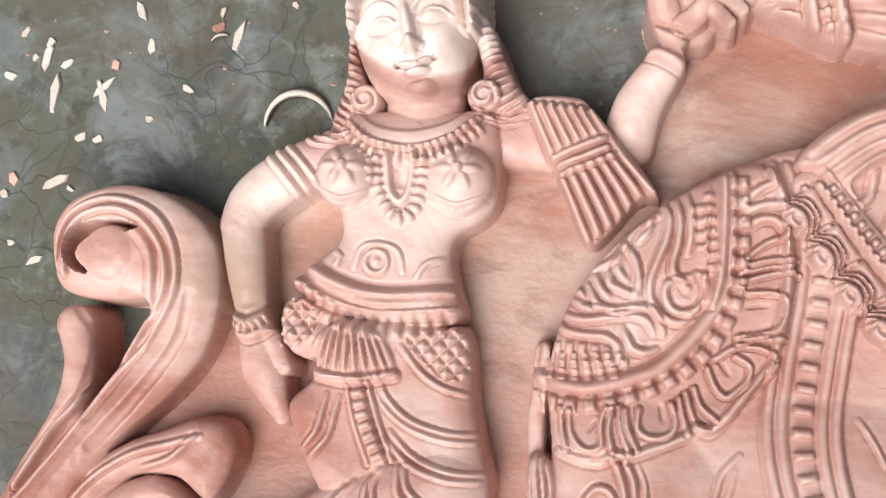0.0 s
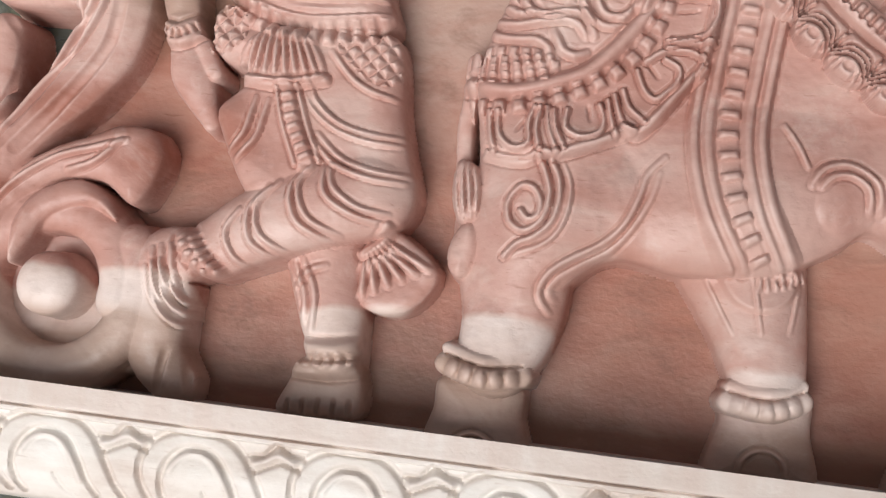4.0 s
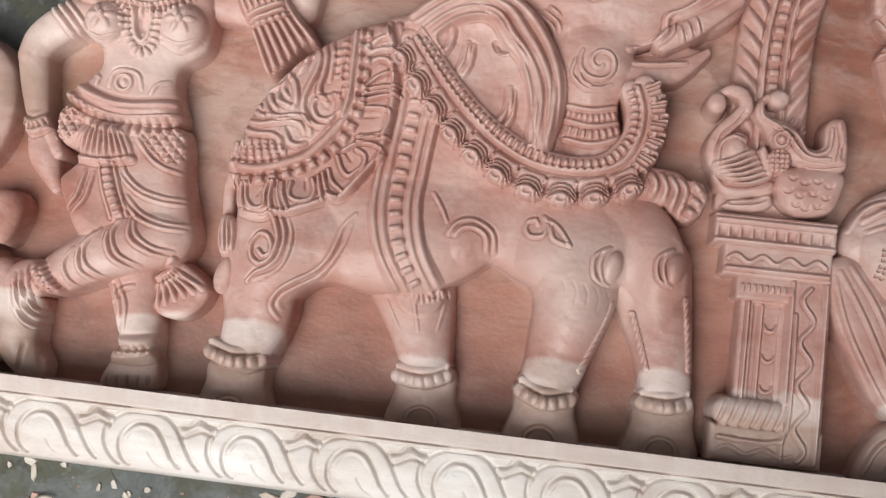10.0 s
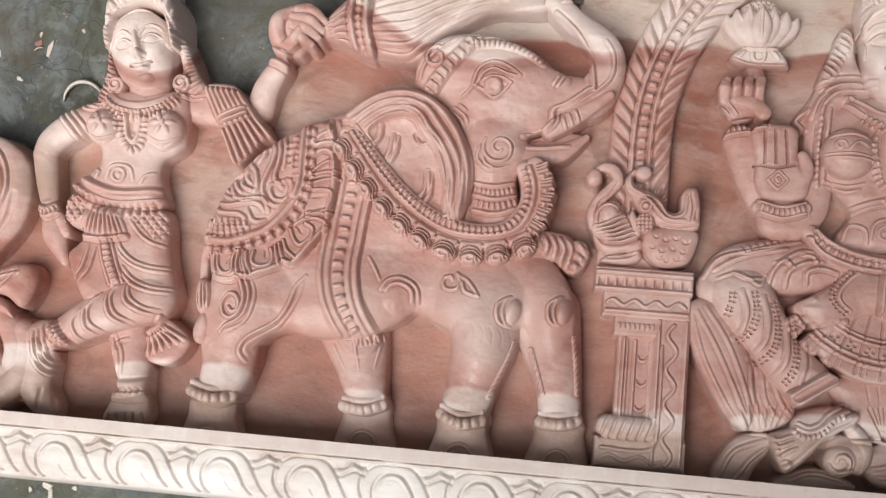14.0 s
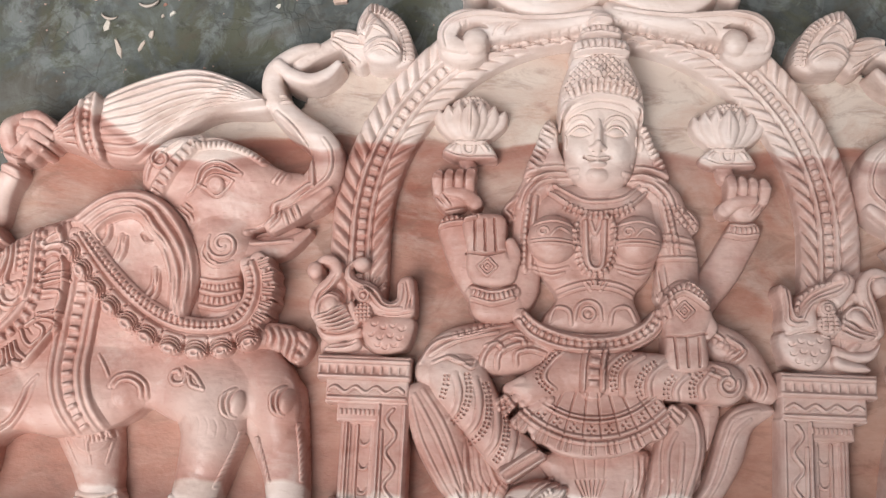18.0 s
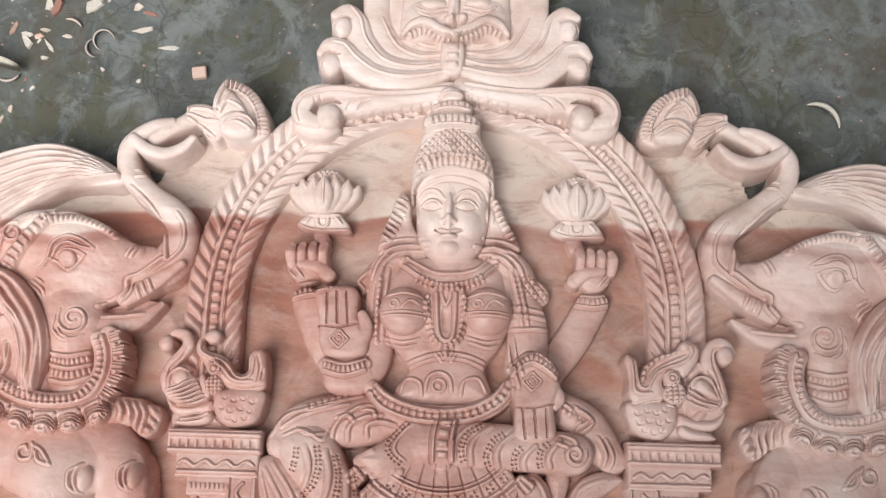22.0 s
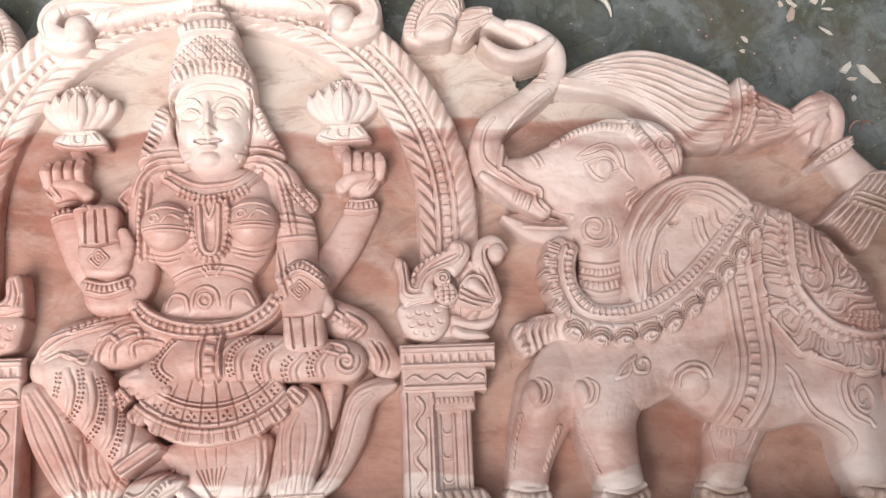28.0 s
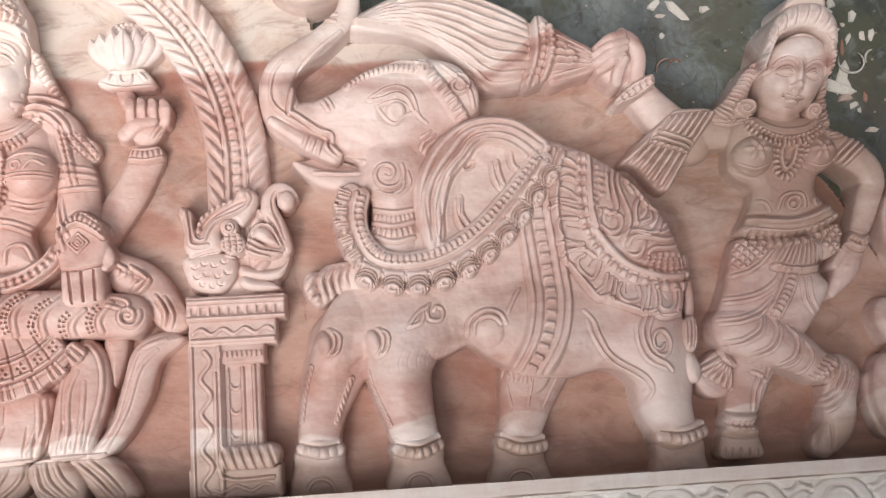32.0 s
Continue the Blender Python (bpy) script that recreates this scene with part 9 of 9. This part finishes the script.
SHEET = shade_metal()
bm = bmesh.new()
x0, y1, n = *SHADE_EDGE, 64
rows = [[bm.verts.new((x0 + 6 * i / n, y, SHADE_UP + (0.018 if i % 2 else -0.018))) for i in range(n + 1)] for y in (y1, y1 - 5)]
for i in range(n):
    bm.faces.new((rows[0][i], rows[1][i], rows[1][i + 1], rows[0][i + 1]))
bmesh.ops.solidify(bm, geom=bm.faces[:], thickness=0.004)
tagged(part("roof", bm, SHEET, smooth=False), "unseen corrugated metal sheet added to shade the panel's right side", kind="structure")
bm = bmesh.new()
bmesh.ops.create_cube(bm, size=1, matrix=Matrix.LocRotScale((x0 + 5.9, y1 - 2.5, SHADE_UP / 2), None, (0.15, 5, SHADE_UP)))
tagged(part("wall_back", bm, SHEET, smooth=False), "plain unseen wall added to hold up the shading sheet", kind="structure")
for x, y in ((x0 + 0.3, y1 - 4.8), (x0 + 3.0, y1 - 4.8), (x0 + 3.0, y1 - 0.1)):
    bm = bmesh.new()
    bmesh.ops.create_cube(bm, size=1, matrix=Matrix.LocRotScale((x, y, SHADE_UP / 2 - 0.01), None, (0.08, 0.08, SHADE_UP)))
    tagged(part("post", bm, SHEET, smooth=False), "square steel post added under the unseen shading sheet", kind="structure")


# ---- wood chips and shavings on the floor ----
def chip_wood():
    m, n, l, b = material("chip_wood", 0.6, 0.25)
    obj = n.new("ShaderNodeObjectInfo")
    pos = n.new("ShaderNodeNewGeometry").outputs["Position"]
    col = n_ramp(n, l, obj.outputs["Random"], [(0.0, (0.60, 0.56, 0.48)), (0.35, (0.66, 0.62, 0.56)), (0.65, (0.60, 0.50, 0.43)), (0.86, (0.64, 0.60, 0.54)), (0.95, (0.34, 0.18, 0.14))])
    g = n_noise(n, l, n_map(n, l, pos, (400, 900, 400)), 1.0, 3)
    col = n_mix(n, l, 0.6, col, n_ramp(n, l, g, [(0.3, (0.72, 0.68, 0.62)), (0.6, (1, 1, 1))]), "MULTIPLY")
    l.new(col, b.inputs["Base Color"])
    n_bump(n, l, g, b, 0.3, 0.0008)
    return m


CHIP = chip_wood()
rnd = random.Random(11)


def chip_mesh(long):
    """A split flake with an uneven outline, thicker in its middle."""
    bm = bmesh.new()
    n = rnd.choice((5, 6, 7))
    low, top = [], []
    for i in range(n):
        a = 2 * math.pi * i / n + rnd.uniform(-0.3, 0.3)
        r = rnd.uniform(0.65, 1.1)
        x, y = r * long * math.cos(a), r * math.sin(a)
        low.append(bm.verts.new((x, y, rnd.uniform(0, 0.05))))
        top.append(bm.verts.new((x * 0.85, y * 0.8, rnd.uniform(0.2, 0.55))))
    bm.faces.new(top)
    bm.faces.new(low[::-1])
    for i in range(n):
        j = (i + 1) % n
        bm.faces.new((low[i], low[j], top[j], top[i]))
    me = bpy.data.meshes.new("wood_chip")
    bm.to_mesh(me)
    bm.free()
    me.materials.append(CHIP)
    return me


def shaving_mesh(bend, wide, rise):
    """A curled shaving: a thin bent ribbon that narrows to its ends; unit radius."""
    bm = bmesh.new()
    rows = []
    n = 16
    for i in range(n + 1):
        t = i / n
        a = bend * (t - 0.5)
        w = wide * (0.25 + 0.75 * math.sin(math.pi * t) ** 0.6)
        lift = rise * math.sin(math.pi * t) + 0.06
        c, s = math.sin(a), math.cos(a) - 1
        rows.append([bm.verts.new((c * (1 + k * w), s + k * w * math.cos(a), max(0.02, lift + z))) for k, z in ((-1, 0.0), (0, 0.16), (1, 0.02), (0, 0.03))])
    for p, q in zip(rows[:-1], rows[1:]):
        for k in range(4):
            bm.faces.new((p[k], p[(k + 1) % 4], q[(k + 1) % 4], q[k]))
    bm.faces.new(rows[0][::-1])
    bm.faces.new(rows[-1])
    bmesh.ops.recalc_face_normals(bm, faces=bm.faces)
    for f in bm.faces:
        f.smooth = True
    me = bpy.data.meshes.new("wood_shaving")
    bm.to_mesh(me)
    bm.free()
    me.materials.append(CHIP)
    return me


FLAKES = [chip_mesh(k) for k in (1.0, 1.2, 1.3, 1.5, 1.7, 2.0, 2.4, 3.0)]
SPLINTERS = [chip_mesh(k) for k in (3.2, 3.8, 4.4)]
RED_WOOD = carved_wood("reddish_chip_wood", (0.95, 0.75, 0.70))
RED_FLAKES = [chip_mesh(k) for k in (1.0, 1.3, 1.6)]
for me in RED_FLAKES:
    me.materials[0] = RED_WOOD
CURLS = [shaving_mesh(*k) for k in ((1.9, 0.16, 0.15), (2.8, 0.14, 0.3), (4.4, 0.13, 0.5), (1.2, 0.12, 0.1))]


def lay(me, x, y, size, turn, label, category, z=0.0005):
    ob = new(me.name, me)
    ob.matrix_world = Matrix.LocRotScale((x, y, z), Euler((rnd.uniform(-0.08, 0.08), rnd.uniform(-0.08, 0.08), radians(turn))), (size, size, size * rnd.uniform(0.7, 1.2)))
    return tagged(ob, label, category, "wood waste on the floor")


def flakes(spots, small=0.0024, large=0.0044, kinds=None):
    for x, y in spots:
        lay(rnd.choice(kinds or FLAKES), x, y, rnd.uniform(small, large), rnd.uniform(0, 360), "small pale wood chip lying on the concrete floor", "wood chip")


flakes([(-0.482, 0.680), (-0.456, 0.672), (-0.453, 0.666), (-0.449, 0.679), (-0.422, 0.672), (-0.335, 0.701), (-0.382, 0.636), (-0.464, 0.622), (-0.466, 0.609), (-0.455, 0.612), (-0.476, 0.588), (-0.520, 0.634), (-0.546, 0.663), (-0.525, 0.597), (-0.486, 0.713), (-0.381, 0.715), (-0.467, 0.673), (-0.446, 0.647), (-0.486, 0.575), (-0.342, 0.623)], 0.0022, 0.0040)
flakes([(0.657, 0.519), (0.658, 0.498), (0.842, 0.497), (0.854, 0.489), (0.869, 0.490), (0.878, 0.491), (0.834, 0.464), (0.829, 0.458), (0.832, 0.509), (0.870, 0.391), (0.865, 0.424), (0.852, 0.417), (0.857, 0.412), (0.849, 0.503)], 0.0022, 0.0040)
flakes([(0.548, 0.644), (0.560, 0.649), (0.580, 0.626), (0.579, 0.649), (0.588, 0.650), (0.593, 0.633), (0.598, 0.626), (0.592, 0.635), (0.608, 0.629), (0.623, 0.629), (0.603, 0.610), (0.610, 0.620), (0.594, 0.617), (0.630, 0.639), (0.548, 0.565), (0.545, 0.552), (0.612, 0.614), (0.635, 0.623)], 0.0020, 0.0036)
flakes([(-0.814, -0.012), (-0.793, -0.015), (-0.768, -0.006), (-0.737, -0.021), (-0.724, -0.017), (-0.711, -0.023), (-0.713, -0.025), (-0.702, -0.027), (-0.696, -0.018), (-0.695, -0.030), (-0.746, -0.039), (-0.736, -0.052), (-0.653, -0.040), (-0.526, -0.022), (-0.501, -0.004), (-0.685, -0.036), (-0.798, -0.061), (-0.593, -0.016)], 0.0022, 0.0042)
flakes([(-0.975, 0.431), (-0.984, 0.421), (-0.976, 0.422), (-0.999, 0.409), (-0.918, 0.455), (-0.864, 0.455), (-0.866, 0.446), (-0.908, 0.432), (-0.882, 0.406), (-0.948, 0.373), (-0.937, 0.372), (-0.961, 0.344), (-0.994, 0.334), (-0.951, 0.340), (-0.962, 0.418), (-0.992, 0.437), (-0.905, 0.386), (-0.986, 0.304), (-0.819, 0.461), (-0.968, 0.295)], 0.0022, 0.0038)
flakes([(-0.397, 0.708), (-0.349, 0.709), (-0.466, 0.664), (-0.530, 0.657), (-0.445, 0.709), (-0.438, 0.704)], 0.0060, 0.0085)
flakes([(0.652, 0.531), (0.676, 0.524), (0.705, 0.524), (0.859, 0.511), (0.844, 0.425), (0.842, 0.446), (0.836, 0.437), (0.839, 0.525)], 0.0052, 0.0075)
flakes([(0.589, 0.603), (0.600, 0.591), (0.625, 0.606), (0.613, 0.619), (0.641, 0.613)], 0.0036, 0.0052)
flakes([(-0.797, -0.006), (-0.719, -0.035), (-0.597, -0.011), (-0.579, -0.006), (-0.557, -0.007), (-0.548, -0.032)], 0.0036, 0.0056)
flakes([(-0.442, 0.661), (-0.341, 0.682), (-0.312, 0.662), (-0.511, 0.572), (-0.525, 0.655)], 0.0030, 0.0042, SPLINTERS)
flakes([(0.846, 0.479), (0.830, 0.521), (0.848, 0.440)], 0.0030, 0.0042, SPLINTERS)
flakes([(0.566, 0.649), (0.612, 0.642), (0.616, 0.623), (0.632, 0.629), (0.622, 0.613), (0.636, 0.607), (0.600, 0.604), (0.635, 0.572), (0.639, 0.596), (0.626, 0.610), (0.605, 0.639), (0.597, 0.647)], 0.0020, 0.0031, SPLINTERS)
flakes([(-0.538, -0.009), (-0.488, -0.009), (-0.591, -0.013), (-0.748, -0.052)], 0.0026, 0.0036, SPLINTERS)
flakes([(-0.968, 0.399), (-0.853, 0.440), (-0.936, 0.405), (-0.937, 0.399)], 0.0030, 0.0042, SPLINTERS)
for x, y in [(-0.538, 0.629), (-0.454, 0.671), (-0.789, -0.035), (-0.730, -0.049), (-0.677, -0.035), (-0.930, 0.419), (-0.989, 0.344)]:
    lay(rnd.choice(RED_FLAKES), x, y, rnd.uniform(0.0038, 0.0060), rnd.uniform(0, 360), "small reddish wood chip lying on the concrete floor", "wood chip")
for q, me, r, turn in (((-0.480, 0.619), 0, 0.014, 190), ((-0.515, 0.644), 0, 0.015, 100), ((-0.524, 0.604), 0, 0.011, 170), ((-0.416, 0.690), 3, 0.018, -25), ((-0.390, 0.677), 2, 0.011, 40), ((-0.401, 0.658), 1, 0.011, 100), ((-0.517, 0.654), 3, 0.010, 0), ((0.855, 0.450), 2, 0.013, 190), ((0.870, 0.470), 0, 0.010, 60), ((0.653, 0.470), 0, 0.012, 45), ((0.667, 0.472), 1, 0.008, 20), ((0.602, 0.639), 0, 0.010, -50), ((0.613, 0.642), 3, 0.011, -45), ((0.397, 0.613), 0, 0.026, -35), ((-0.789, -0.040), 1, 0.014, 60), ((-0.778, -0.049), 0, 0.023, 170), ((-0.814, -0.055), 1, 0.021, -30), ((-0.813, 0.406), 1, 0.021, 10), ((-0.865, 0.440), 3, 0.010, 20)):
    lay(CURLS[me], *q, r, turn, "thin curled pale wood shaving lying on the concrete floor", "shaving")
(x0, y0), (x1, y1) = [(-0.524, 0.644), (-0.466, 0.633)]
lay(shaving_mesh(0.5, 0.045, 0.02), (x0 + x1) / 2, (y0 + y1) / 2, math.hypot(x1 - x0, y1 - y0) / 0.49, math.degrees(math.atan2(y1 - y0, x1 - x0)), "long thin pale wood sliver lying on the concrete floor", "shaving")
bm = bmesh.new()
bmesh.ops.create_cube(bm, size=1, matrix=Matrix.Diagonal((0.015, 0.013, 0.009, 1)))
bmesh.ops.bevel(bm, geom=bm.edges[:], offset=0.0012, segments=1, affect="EDGES")
off_cut = part("wood_offcut", bm, carved_wood("offcut_timber", (0.85, 0.72, 0.68)), smooth=False)
off_cut.matrix_world = pose(*[(-0.276, 0.633)][0], 0.0045, 0, 0, 8)
tagged(off_cut, "small square reddish wood offcut lying on the floor", "offcut")
other_cut = copy_thing(off_cut, pose(*[(-0.706, -0.048)][0], 0.0045, 0, 0, 15) @ Matrix.Diagonal((1.7, 1.5, 1.0, 1)))

# sawdust and crumbs too fine to count
co, fa = [], []
for i in range(900):
    x, y = rnd.uniform(-1.1, 1.1), rnd.choice((rnd.uniform(-0.14, -0.005), rnd.uniform(0.4, 0.85), rnd.uniform(0.4, 0.85)))
    r = rnd.uniform(0.0006, 0.0018)
    a = rnd.uniform(0, 6.3)
    k = len(co)
    for j in range(4):
        co.append((x + r * rnd.uniform(0.6, 1.6) * math.cos(a + j * 1.57), y + r * math.sin(a + j * 1.57), 0.0003))
    co.append((x, y, r * 0.9))
    fa += [(k + j, k + (j + 1) % 4, k + 4) for j in range(4)]
me = bpy.data.meshes.new("sawdust")
me.from_pydata(co, [], fa)
me.materials.append(CHIP)
tagged(new("sawdust", me), "pale sawdust crumbs scattered over the concrete floor", "sawdust", kind="stuff")
